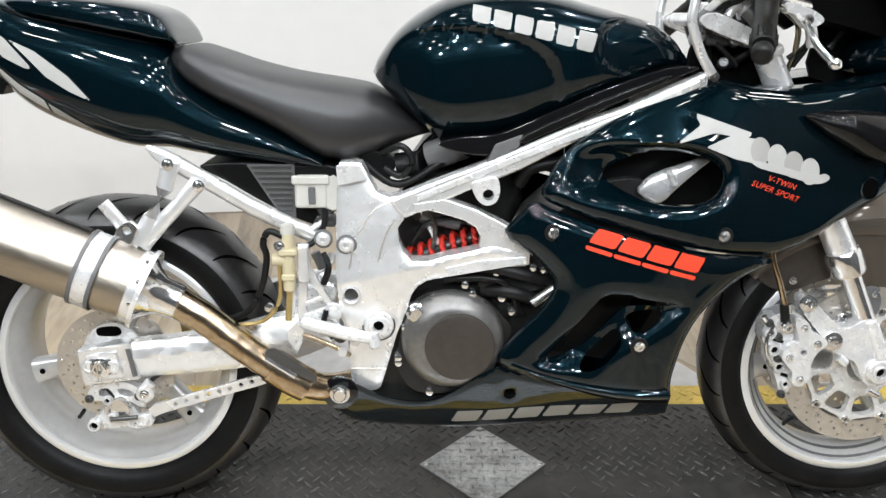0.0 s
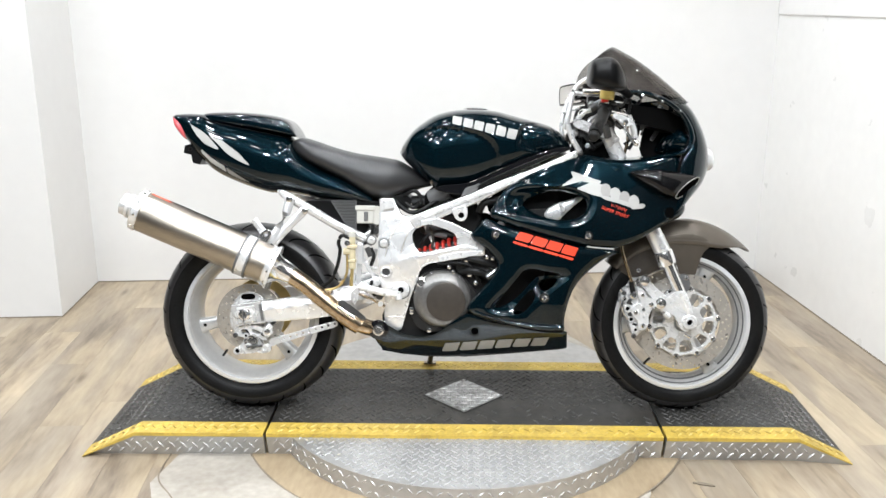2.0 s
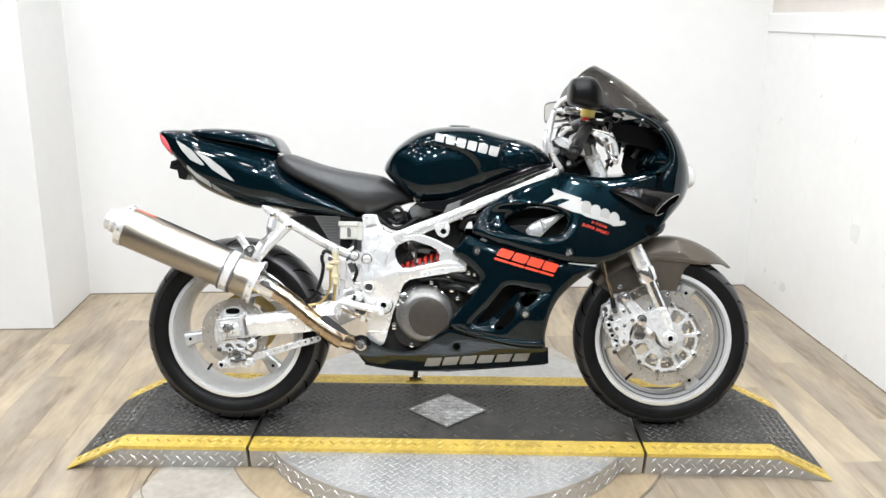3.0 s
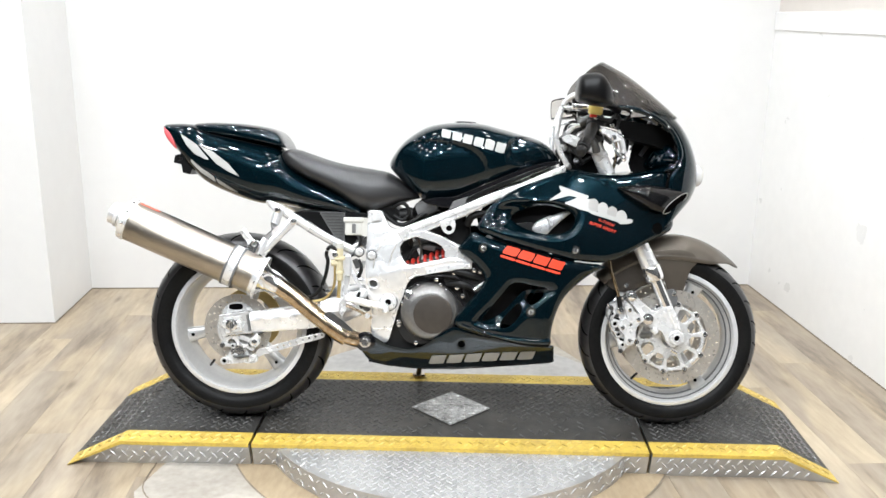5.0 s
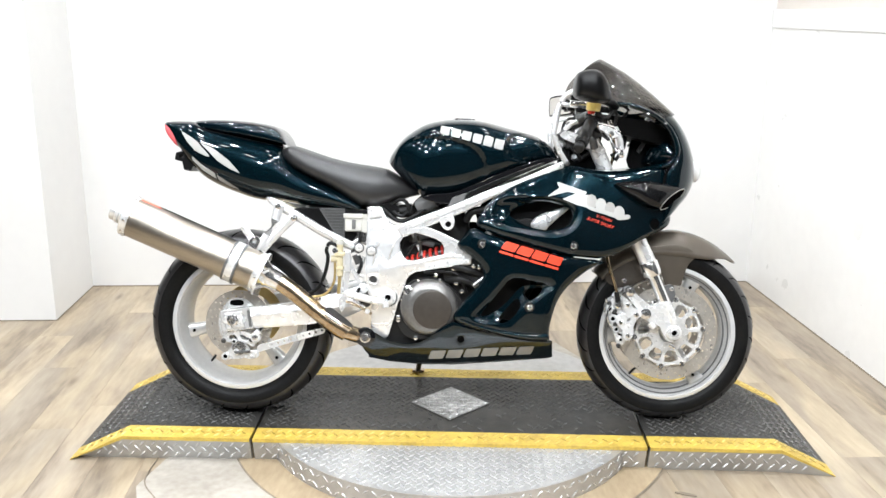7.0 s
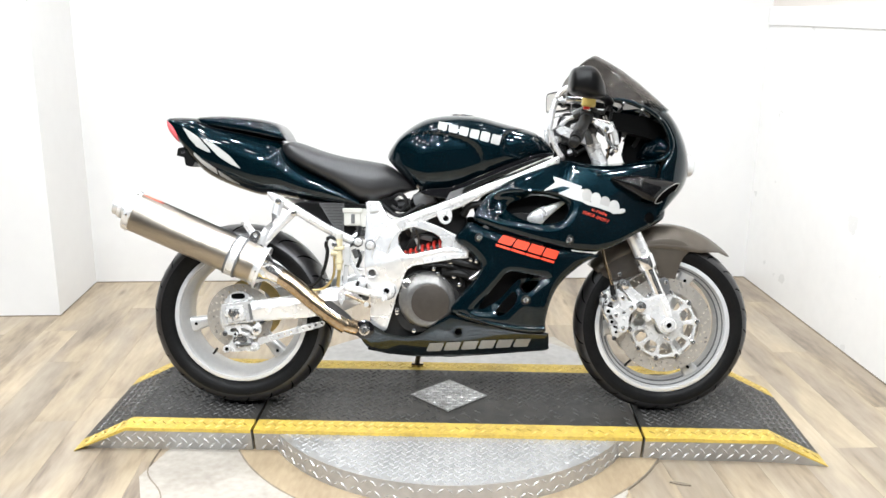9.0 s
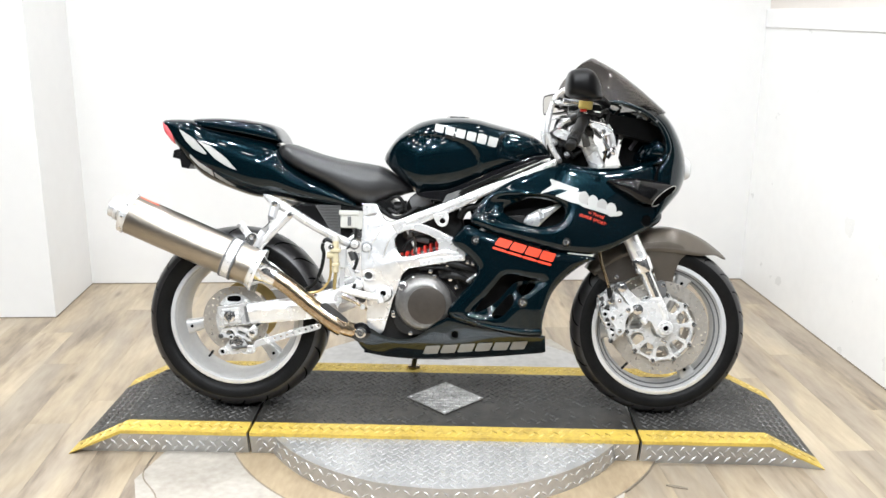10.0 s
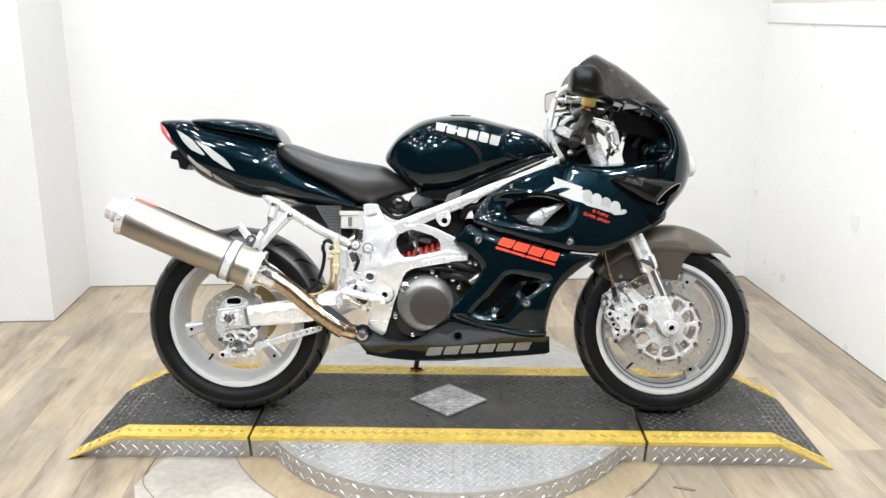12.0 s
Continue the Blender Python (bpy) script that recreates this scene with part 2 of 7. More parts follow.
# Flat black that paints the shade inside bores, slots and grooves.
HOLE = material("hole_shade_black", (0.003, 0.003, 0.003), 0.95, spec=0.0)


# ---- geometry helpers ----
def mesh_object(name, bm, mat, parent=None, smooth=None, bevel=0.0, seg=2):
    """Links a bmesh as one object. smooth: edge angle in degrees up to which faces shade smoothly."""
    me = bpy.data.meshes.new(name)
    bmesh.ops.recalc_face_normals(bm, faces=bm.faces)
    bm.to_mesh(me)
    bm.free()
    if mat:
        me.materials.append(mat)
    if smooth is not None:
        me.shade_smooth()
        me.set_sharp_from_angle(angle=radians(smooth))
    ob = new(name, me)
    if bevel:
        md = ob.modifiers.new("bevel", "BEVEL")
        md.width, md.segments, md.limit_method, md.angle_limit = bevel, seg, "ANGLE", radians(40)
        md.harden_normals = smooth is not None
    if parent:
        ob.parent = parent
    return ob


def part(name, bm, mat, parent, label="", smooth=40, bevel=0.0):
    return tagged(mesh_object(name, bm, mat, parent, smooth, bevel), label=label)


def empty(name, m):
    ob = new(name)
    ob.matrix_world = m
    return ob


def box_bm(x0, x1, y0, y1, z0, z1, bm=None):
    bm = bm or bmesh.new()
    v = [bm.verts.new((x, y, z)) for z in (z0, z1) for x, y in ((x0, y0), (x1, y0), (x1, y1), (x0, y1))]
    for f in ((3, 2, 1, 0), (4, 5, 6, 7), (0, 1, 5, 4), (1, 2, 6, 5), (2, 3, 7, 6), (3, 0, 4, 7)):
        bm.faces.new([v[i] for i in f])
    return bm


def curve(points, per=6, closed=False):
    """Catmull-Rom through the points (tuples of any length)."""
    p = [np.array(q, float) for q in points]
    n, out = len(p), []
    for i in range(n if closed else n - 1):
        a = p[(i - 1) % n] if closed or i else 2 * p[0] - p[1]
        b, c = p[i], p[(i + 1) % n]
        d = p[(i + 2) % n] if closed or i + 2 < n else 2 * p[-1] - p[-2]
        for k in range(per):
            t = k / per
            out.append(0.5 * (2 * b + (c - a) * t + (2 * a - 5 * b + 4 * c - d) * t * t + (3 * b - a - 3 * c + d) * t ** 3))
    if not closed:
        out.append(p[-1])
    return [tuple(float(v) for v in q) for q in out]


def loft(rings, close_ring=True, caps=True, bm=None):
    """Skins rings of equal length."""
    bm = bm or bmesh.new()
    rows = [[bm.verts.new(q) for q in r] for r in rings]
    n = len(rows[0])
    for a, b in zip(rows, rows[1:]):
        for i in range(n if close_ring else n - 1):
            j = (i + 1) % n
            bm.faces.new((a[i], a[j], b[j], b[i]))
    if caps and close_ring:
        bm.faces.new(rows[0][::-1])
        bm.faces.new(rows[-1])
    return bm


def frame_at(d):
    d = Vector(d).normalized()
    up = Vector((0, 0, 1)) if abs(d.z) < 0.9 else Vector((1, 0, 0))
    a = d.cross(up).normalized()
    return a, a.cross(d).normalized()


def tube(points, r, seg=12, bm=None, flat=1.0):
    """A round bar along points (x, y, z) with radius r, or one radius a point."""
    rings, n = [], len(points)
    rr = r if isinstance(r, (list, tuple)) else [r] * n
    for i, p in enumerate(points):
        d = Vector(points[min(i + 1, n - 1)]) - Vector(points[max(i - 1, 0)])
        a, b = frame_at(d)
        rings.append([tuple(Vector(p) + rr[i] * (math.cos(t) * a * flat + math.sin(t) * b)) for t in (2 * math.pi * k / seg for k in range(seg))])
    return loft(rings, bm=bm)


def revolve(p0, axis, profile, seg=32, bm=None, closed=False):
    """Turns a profile of (along, radius) about an axis from p0."""
    d = Vector(axis).normalized()
    a, b = frame_at(d)
    rings = [[tuple(Vector(p0) + d * s + r * (math.cos(t) * a + math.sin(t) * b)) for t in (2 * math.pi * k / seg for k in range(seg))] for s, r in profile]
    if closed:
        return loft(rings + [rings[0]], caps=False, bm=bm)
    return loft(rings, bm=bm)


def bolt(p, r, h=0.008, bm=None):
    """A flanged socket bolt that points at -y."""
    return revolve(p, (0, -1, 0), [(0, r * 1.25), (h * 0.3, r * 1.25), (h * 0.35, r), (h * 0.9, r * 0.95), (h, r * 0.8), (h, r * 0.45), (h * 0.5, r * 0.42), (h * 0.5, 0.0004)], 14, bm)


def plate(outline, y0, y1, holes=(), bm=None):
    """A plate in the x-z plane between y0 (near) and y1 (far), with holes through it."""
    bm = bm or bmesh.new()
    loops, edges = [], []
    for ring in (outline, *holes):
        vs = [bm.verts.new((x, y0, z)) for x, z in ring]
        edges += [bm.edges.new((vs[i], vs[(i + 1) % len(vs)])) for i in range(len(vs))]
        loops.append(vs)
    got = bmesh.ops.triangle_fill(bm, use_beauty=True, use_dissolve=False, edges=edges, normal=(0, -1, 0))
    near = [g for g in got["geom"] if isinstance(g, bmesh.types.BMFace)]
    back = {v: bm.verts.new((v.co.x, y1, v.co.z)) for vs in loops for v in vs}
    for f in near:
        bm.faces.new([back[v] for v in reversed(f.verts)])
    for vs in loops:
        for i in range(len(vs)):
            a, b = vs[i], vs[(i + 1) % len(vs)]
            bm.faces.new((a, b, back[b], back[a]))
    return bm


def circle(x, z, r, n=20, rz=None, turn=0.0):
    rz = rz or r
    return [(x + r * math.cos(turn + 2 * math.pi * k / n), z + rz * math.sin(turn + 2 * math.pi * k / n)) for k in range(n)]


def inside(x, z, ring):
    hit = False
    for (x0, z0), (x1, z1) in zip(ring, ring[1:] + ring[:1]):
        if (z0 > z) != (z1 > z) and x < (x1 - x0) * (z - z0) / (z1 - z0) + x0:
            hit = not hit
    return hit


def nearest(x, z, rings):
    best, place = 1e9, (x, z)
    for ring in rings:
        for (x0, z0), (x1, z1) in zip(ring, ring[1:] + ring[:1]):
            dx, dz = x1 - x0, z1 - z0
            t = min(1.0, max(0.0, ((x - x0) * dx + (z - z0) * dz) / (dx * dx + dz * dz + 1e-12)))
            px, pz = x0 + t * dx, z0 + t * dz
            d = (x - px) ** 2 + (z - pz) ** 2
            if d < best:
                best, place = d, (px, pz)
    return best ** 0.5, place


def panel(outline, holes, depth, cell=0.008, thick=0.004, lip=0.0, roll=1.6, hole_lip=1.0):
    """A curved shell over an outline in x-z: y = -depth(x, z). lip: how far its rims roll inwards; hole_lip: the share of it at holes."""
    rings = [list(outline), *[list(h) for h in holes]]
    xs, zs = [p[0] for p in outline], [p[1] for p in outline]
    nx, nz = int((max(xs) - min(xs)) / cell) + 2, int((max(zs) - min(zs)) / cell) + 2
    x0, z0 = min(xs) - cell * 0.5, min(zs) - cell * 0.5
    keep = {}
    for i in range(nx):
        for j in range(nz):
            cx, cz = x0 + (i + 0.5) * cell, z0 + (j + 0.5) * cell
            if inside(cx, cz, rings[0]) and not any(inside(cx, cz, h) for h in rings[1:]):
                keep[i, j] = True
    count = {}
    for i, j in keep:
        for c in ((i, j), (i + 1, j), (i + 1, j + 1), (i, j + 1)):
            count[c] = count.get(c, 0) + 1
    bm = bmesh.new()
    vert = {}
    for (i, j), n in count.items():
        x, z = x0 + i * cell, z0 + j * cell
        d, near_p = nearest(x, z, rings)
        if n < 4:
            x, z, d = *near_p, 0.0
        y = -depth(x, z)
        if lip and d < roll * cell:
            share = 1.0 if hole_lip == 1.0 or nearest(x, z, rings[:1])[0] <= d + 1e-6 else hole_lip
            y += share * lip * (1 - d / (roll * cell)) ** 2
        vert[i, j] = bm.verts.new((x, y, z))
    for i, j in keep:
        bm.faces.new([vert[c] for c in ((i, j), (i + 1, j), (i + 1, j + 1), (i, j + 1))])
    bmesh.ops.remove_doubles(bm, verts=bm.verts, dist=cell * 0.08)
    if thick:
        faces = list(bm.faces)
        rim = [e for e in bm.edges if len(e.link_faces) == 1]
        back = {v: bm.verts.new((v.co.x, v.co.y + thick, v.co.z)) for v in list(bm.verts)}
        for f in faces:
            try:
                bm.faces.new([back[v] for v in reversed(f.verts)])
            except ValueError:
                pass
        for e in rim:
            a, b = e.verts
            bm.faces.new((a, b, back[b], back[a]))
    return bm


def spline_field(ctrl):
    """A thin-plate surface through (x, z, value) points."""
    c = np.array(ctrl, float)
    n = len(c)
    kern = lambda r2: 0.5 * r2 * np.log(r2 + 1e-9)
    r2 = ((c[:, None, :2] - c[None, :, :2]) ** 2).sum(-1)
    a = np.zeros((n + 3, n + 3))
    a[:n, :n] = kern(r2) + 0.0006 * np.eye(n)
    a[:n, n], a[:n, n + 1:] = 1, c[:, :2]
    a[n:, :n] = a[:n, n:].T
    w = np.linalg.solve(a, np.r_[c[:, 2], 0, 0, 0])

    def at(x, z):
        k = kern((c[:, 0] - x) ** 2 + (c[:, 1] - z) ** 2)
        return float(k @ w[:n] + w[n] + w[n + 1] * x + w[n + 2] * z)

    return at


# ---- the room ----
def room_wall(name, x0, x1, y0, y1, z0, z1, mat, label, category="wall"):
    ob = mesh_object(name, box_bm(x0, x1, y0, y1, z0, z1), mat)
    ob.matrix_world = ROOM
    return tagged(ob, label=label, category=category, kind="structure")


XR, XL, YB, YP = 1.735, -1.757, 1.712, 1.183     # right wall, pillar side, back wall, pillar front
room_wall("wall_north", XL, XR + 0.02, YB, YB + 0.15, 0, CEIL, WALL, "plain white painted back wall of the display bay")
room_wall("wall_pillar", -4.6, XL, YP, YB + 0.15, 0, CEIL, WALL, "white painted wall return beside the display bay")
BAY = -0.75                                      # white wall stops here, out of view; an added dark wall goes on
room_wall("wall_east", XR, XR + 0.15, BAY, YB + 0.15, 0, 1.345, WALL_LIFTED, "white painted side wall with scuffs, colour lifted for weak light")
room_wall("wall_east_front", XR, XR + 0.15, -5.6, BAY, 0, CEIL, UNSEEN_DARK, "unseen dark side wall added for dark reflections")
room_wall("wall_east_upper", XR + 0.012, XR + 0.15, BAY, YB, 1.437, CEIL, WALL_UP, "beige painted upper part of side wall")
room_wall("wall_west", -4.75, -4.6, -5.6, YB + 0.15, 0, CEIL, UNSEEN_DARK, "unseen dark far side wall added for dark reflections")
room_wall("wall_south", -4.75, XR + 0.15, -5.75, -5.6, 0, CEIL, UNSEEN_DARK, "unseen dark wall behind the camera added for dark reflections")
room_wall("ceiling", -4.75, XR + 0.15, -5.75, YB + 0.15, CEIL, CEIL + 0.1, CEILING, "plain dark painted showroom ceiling", "ceiling")
ledge = mesh_object("trim", box_bm(XR - 0.008, XR + 0.15, BAY, YB - 0.002, 1.345, 1.437), TRIM, bevel=0.006)
ledge.matrix_world = ROOM
tagged(ledge, label="white painted dado rail capping the lower wall", category="trim", kind="structure")

slab = mesh_object("floor", box_bm(-4.75, XR + 0.15, -5.75, YB + 0.15, -0.1, -0.006), DARK_JOINT)
slab.matrix_world = ROOM
tagged(slab, label="oak-look plank floor with pale straight-grained boards", category="floor", kind="structure")

for name, x0, x1, y0, y1 in (("floor_joint_east", XR - 0.004, XR, BAY, YB), ("floor_joint_north", XL, XR - 0.004, YB - 0.004, YB), ("floor_joint_pillar", XL, XL + 0.003, YP - 0.003, YB - 0.004), ("floor_joint_return", -4.6, XL, YP - 0.003, YP)):
    gap = mesh_object(name, box_bm(x0, x1, y0, y1, 0.0, 0.0045), SEAM)
    gap.matrix_world = ROOM
    tagged(gap, "thin dirty joint between wall and floor", "floor joint", kind="structure")

BULBS = LAMPS + [(x + 0.65, y + 0.65) for x, y in LAMPS if x < 1.0 and y < 0.5] + [(x + 0.65, y) for x, y in LAMPS if x < 1.0 and y > -2.5]
for x, y in BULBS:
    th = empty("ceiling_light", ROOM @ pose(x, y, CEIL))
    tagged(th, "round recessed white ceiling spotlight", "ceiling light", "ceiling lights")
    part("housing", revolve((0, 0, 0), (0, 0, -1), [(0, 0.085), (0.028, 0.08), (0.03, 0.07), (0.01, 0.062), (0.01, 0.001)], 24), LAMP_RIM, th)
    part("diffuser", revolve((0, 0, -0.014), (0, 0, -1), [(0, 0.056), (0.006, 0.056), (0.008, 0.001)], 24), LAMP_GLOW, th)

# ---- turntable and ramps ----
H = 0.089
FY, BY = -0.262, 0.335        # front and back of the deck
STRIP = 0.078


def lozenge(x, y, z, turn, ln, wd, ht, verts, faces, vertical=0.0):
    """One raised bar of the tread pattern; vertical: on a front face instead of a deck."""
    i = len(verts)
    c, s = math.cos(turn), math.sin(turn)
    for u, v, w in ((-ln, 0, 0), (0, -wd, 0), (ln, 0, 0), (0, wd, 0), (-ln * 0.6, 0, ht), (0, -wd * 0.4, ht), (ln * 0.6, 0, ht), (0, wd * 0.4, ht)):
        a, b = u * c - v * s, u * s + v * c
        verts.append((x + a, y - w, z + b) if vertical else (x + a, y + b, z + w))
    faces += [tuple(i + k for k in f) for f in ((0, 1, 5, 4), (1, 2, 6, 5), (2, 3, 7, 6), (3, 0, 4, 7), (4, 5, 6, 7))]


def tread(name, parent, mat, spots, z, vertical=False, size=1.0, turns=(45, -45)):
    verts, faces = [], []
    for x, y, k in spots:
        turn = radians(turns[0] if k else turns[1])
        if vertical:
            lozenge(x, z, y, turn, 0.0125 * size, 0.0034 * size, 0.0030, verts, faces, 1.0)
        else:
            lozenge(x, y, z(x) if callable(z) else z, turn, 0.0125 * size, 0.0029 * size, 0.0032, verts, faces)
            if callable(z):
                verts[-8:] = [(a, b, c + z(a) - z(x)) for a, b, c in verts[-8:]]
    me = bpy.data.meshes.new(name)
    me.from_pydata(verts, [], faces)
    me.materials.append(mat)
    ob = new(name, me)
    ob.parent = parent
    return tagged(ob, kind="stuff")


def spots(x0, x1, y0, y1, step, keep=lambda x, y: True):
    """Bar places of tread plate: a square grid that stands on its corner, the bars turned by quarter turns in turn."""
    out, h = [], step / math.sqrt(2)
    cx, cy, n = (x0 + x1) / 2, (y0 + y1) / 2, int((x1 - x0 + y1 - y0) / step) + 2
    for i in range(-n, n + 1):
        for j in range(-n, n + 1):
            x, y = cx + (i - j) * h, cy + (i + j) * h
            if x0 + 0.006 < x < x1 - 0.006 and y0 + 0.005 < y < y1 - 0.005 and keep(x, y):
                out.append((x, y, (i + j) % 2))
    return out


def square_spots(half, step, keep):
    n = int(half / step) + 1
    return [(i * step, j * step, (i + j) % 2) for i in range(-n, n + 1) for j in range(-n, n + 1) if keep(i * step, j * step)]


def deck_section(name, x0, x1, slope, label, group=""):
    """A deck of tread plate from x0 to x1; slope -1 or 1: its outer end runs down to the floor."""
    th = empty(name, pose(0, 0, 0))
    tagged(th, label, "ramp" if slope else "turntable deck", group)
    fold, tip = 1.047, 1.222

    def top(x):
        a = abs(x)
        return H if not slope or a <= fold else H * (tip - a) / (tip - fold) + 0.003

    def slab_bm(ya, yb, under=0.012):
        cols = [x0, x1] if not slope else sorted([x0, x1, fold * slope])
        rings = [[(x, ya, top(x)), (x, yb, top(x)), (x, yb, top(x) - min(under, top(x) * 0.8)), (x, ya, top(x) - min(under, top(x) * 0.8))] for x in cols]
        return loft(rings)

    part("deck_plate", slab_bm(FY + STRIP, BY - STRIP), DECK_WORN if not slope else DECK, th, "black painted tread plate, worn grey", smooth=None)
    part("edge_strip", slab_bm(FY, FY + STRIP), YELLOW, th, "yellow painted front edge", smooth=None)
    part("edge_strip", slab_bm(BY - STRIP, BY), YELLOW, th, "yellow painted back edge", smooth=None)
    for name2, ya, yb, yl in (("front_skirt", FY + 0.001, FY + 0.02, FY + 0.026), ("back_skirt", BY - 0.002, BY - 0.02, BY - 0.028)):
        bm = bmesh.new()
        cols = [x0, x1] if not slope else sorted([x0, x1, fold * slope])
        rings = []
        for x in cols:
            zt = max(top(x) - 0.004, 0.001)
            k = 1 if ya < 0 else -1
            rings.append([(x, ya, zt), (x, yb, zt), (x, yl + 0.012 * k, 0.0), (x, yl, 0.0)])
        loft(rings, bm=bm)
        part(name2, bm, TREADPLATE, th, "bare aluminium tread plate skirt", smooth=None)
    rnd = random.Random(5)
    worn = (lambda x, y: not ((x - 0.25) ** 2 / 0.42 ** 2 + (y + 0.09) ** 2 / 0.085 ** 2 < 1 + 0.4 * rnd.random() and rnd.random() < 0.72) and not (abs(x) + abs(y - 0.030) < 0.15)) if not slope else (lambda x, y: True)
    bars = spots(x0 + 0.006, x1 - 0.006, FY + STRIP, BY - STRIP, 0.0235, worn)
    tread("tread_pattern", th, TREAD_TOP, bars, top, size=1.08)
    bars = spots(x0 + 0.006, x1 - 0.006, FY + 0.004, FY + STRIP - 0.004, 0.0235, (lambda x, y: x < -0.1 or rnd.random() < 0.7) if not slope else worn)
    tread("tread_pattern", th, YELLOW_TOP, [b for b in bars if b[2]], top, size=1.08)
    tread("tread_pattern", th, YELLOW_DULL, [b for b in bars if not b[2]], top, size=1.08)
    tread("tread_pattern", th, YELLOW_TOP, spots(x0 + 0.006, x1 - 0.006, BY - STRIP + 0.004, BY - 0.004, 0.0235), top, size=1.08)
    face = [(x, z, k) for x, z, k in spots(x0 + 0.012, x1 - 0.012, 0.006, 0.084, 0.0255) if z + 0.014 < top(x)]
    verts_y = FY + 0.0065
    tread("tread_pattern", th, TREAD_BRIGHT, face, verts_y, True, 1.15)
    return th


deck_section("turntable_deck", -0.628, 0.624, 0, "black tread plate turntable deck with yellow edges, worn grey", "")
deck_section("ramp_section", -1.222, -0.638, -1, "black tread plate ramp with yellow edges, sloping end", "ramps")
deck_section("ramp_section", 0.634, 1.222, 1, "black tread plate ramp with yellow edges, sloping end", "ramps")

inlay = empty("diamond_plate", pose(-0.002, 0.030, H + 0.001))
tagged(inlay, "bare aluminium diamond-shaped tread plate set in deck", "tread plate")
bm = bmesh.new()
loft([[(-0.135, 0, z), (0, -0.133, z), (0.135, 0, z), (0, 0.133, z)] for z in (0.0, 0.004)], bm=bm)
part("plate", bm, DIAMOND, inlay, smooth=None, bevel=0.001)
tread("tread_pattern", inlay, DIAMOND, square_spots(0.13, 0.0235, lambda x, y: abs(x) + abs(y) < 0.118), 0.004, size=1.08, turns=(0, 90))
for x, y in ((-0.12, 0), (0.12, 0), (0, -0.118), (0, 0.118)):
    part("rivet", revolve((x, y, 0.004), (0, 0, 1), [(0, 0.005), (0.0015, 0.0045), (0.0025, 0.001)], 12), CAST, inlay)

disc_thing = empty("turntable_disc", pose(0, 0.09, 0))
tagged(disc_thing, "round aluminium tread plate turntable disc under deck", "turntable")
R_D, HD = 0.648, H - 0.013
part("disc_top", revolve((0, 0, HD - 0.006), (0, 0, 1), [(0, 0.01), (0, R_D), (0.006, R_D), (0.006, 0.01)], 96), TREADPLATE, disc_thing, smooth=20)
part("disc_skirt", revolve((0, 0, 0), (0, 0, 1), [(0.0, R_D - 0.012), (0.0, R_D - 0.002), (HD - 0.007, R_D - 0.002), (HD - 0.007, R_D - 0.012)], 96, closed=True), TREADPLATE, disc_thing, smooth=20)
keep_disc = lambda x, y: x * x + y * y < (R_D - 0.012) ** 2 and y < FY - 0.08
bars = spots(-R_D, R_D, -R_D, R_D, 0.0235, keep_disc)
tread("tread_pattern", disc_thing, TREAD_BRIGHT, bars, HD, size=1.08)
verts, faces = [], []
for i in range(140):
    for j in range(2):
        a = 2 * math.pi * (i + 0.5 * j) / 140
        if math.sin(a) > 0.1:
            continue
        local, lf = [], []
        lozenge(0, 0, 0.022 + 0.034 * j, radians(38 if (i + j) % 2 else -38), 0.0135, 0.0036, 0.002, local, lf, 1.0)
        base = len(verts)
        for x, y, z in local:
            rr = R_D - 0.002 - y
            t = a + x / R_D
            verts.append((rr * math.cos(t), rr * math.sin(t), z))
        faces += [tuple(base + k for k in f) for f in lf]
me = bpy.data.meshes.new("tread_pattern")
me.from_pydata(verts, [], faces)
me.materials.append(TREAD_BRIGHT)
ob = new("tread_pattern", me)
ob.parent = disc_thing
tagged(ob, kind="stuff")

base_outline = [(-0.915, -0.25), (-0.95, -0.42), (-0.82, -0.75), (-0.4, -1.0), (0.30, -1.0), (0.45, -0.70), (0.55, -0.45), (0.60, -0.1), (0.60, 0.56), (0.45, 0.86), (-0.37, 0.81), (-0.52, 0.55), (-0.85, -0.1)]
bm = loft([[(x, y, z) for x, y in base_outline] for z in (0.0005, 0.004)])
tagged(mesh_object("floor_plate", bm, BASEPLATE), "worn pale floor plate beneath the turntable", "floor plate", kind="structure")

base_disc = revolve((0, 0.09, 0.0042), (0, 0, 1), [(0, 0.01), (0, 0.757), (0.0018, 0.756), (0.0018, 0.01)], 96)
tagged(mesh_object("turntable_base", base_disc, BASE_TAN), "round worn tan base plate under the turntable", "floor plate", kind="structure")
ring = revolve((0, 0.09, 0.0038), (0, 0, 1), [(0, 0.757), (0, 0.7615), (0.0012, 0.7615), (0.0012, 0.757)], 96, closed=True)
tagged(mesh_object("floor_seam", ring, SEAM), "thin dark gap round the turntable base", "floor seam", kind="structure")
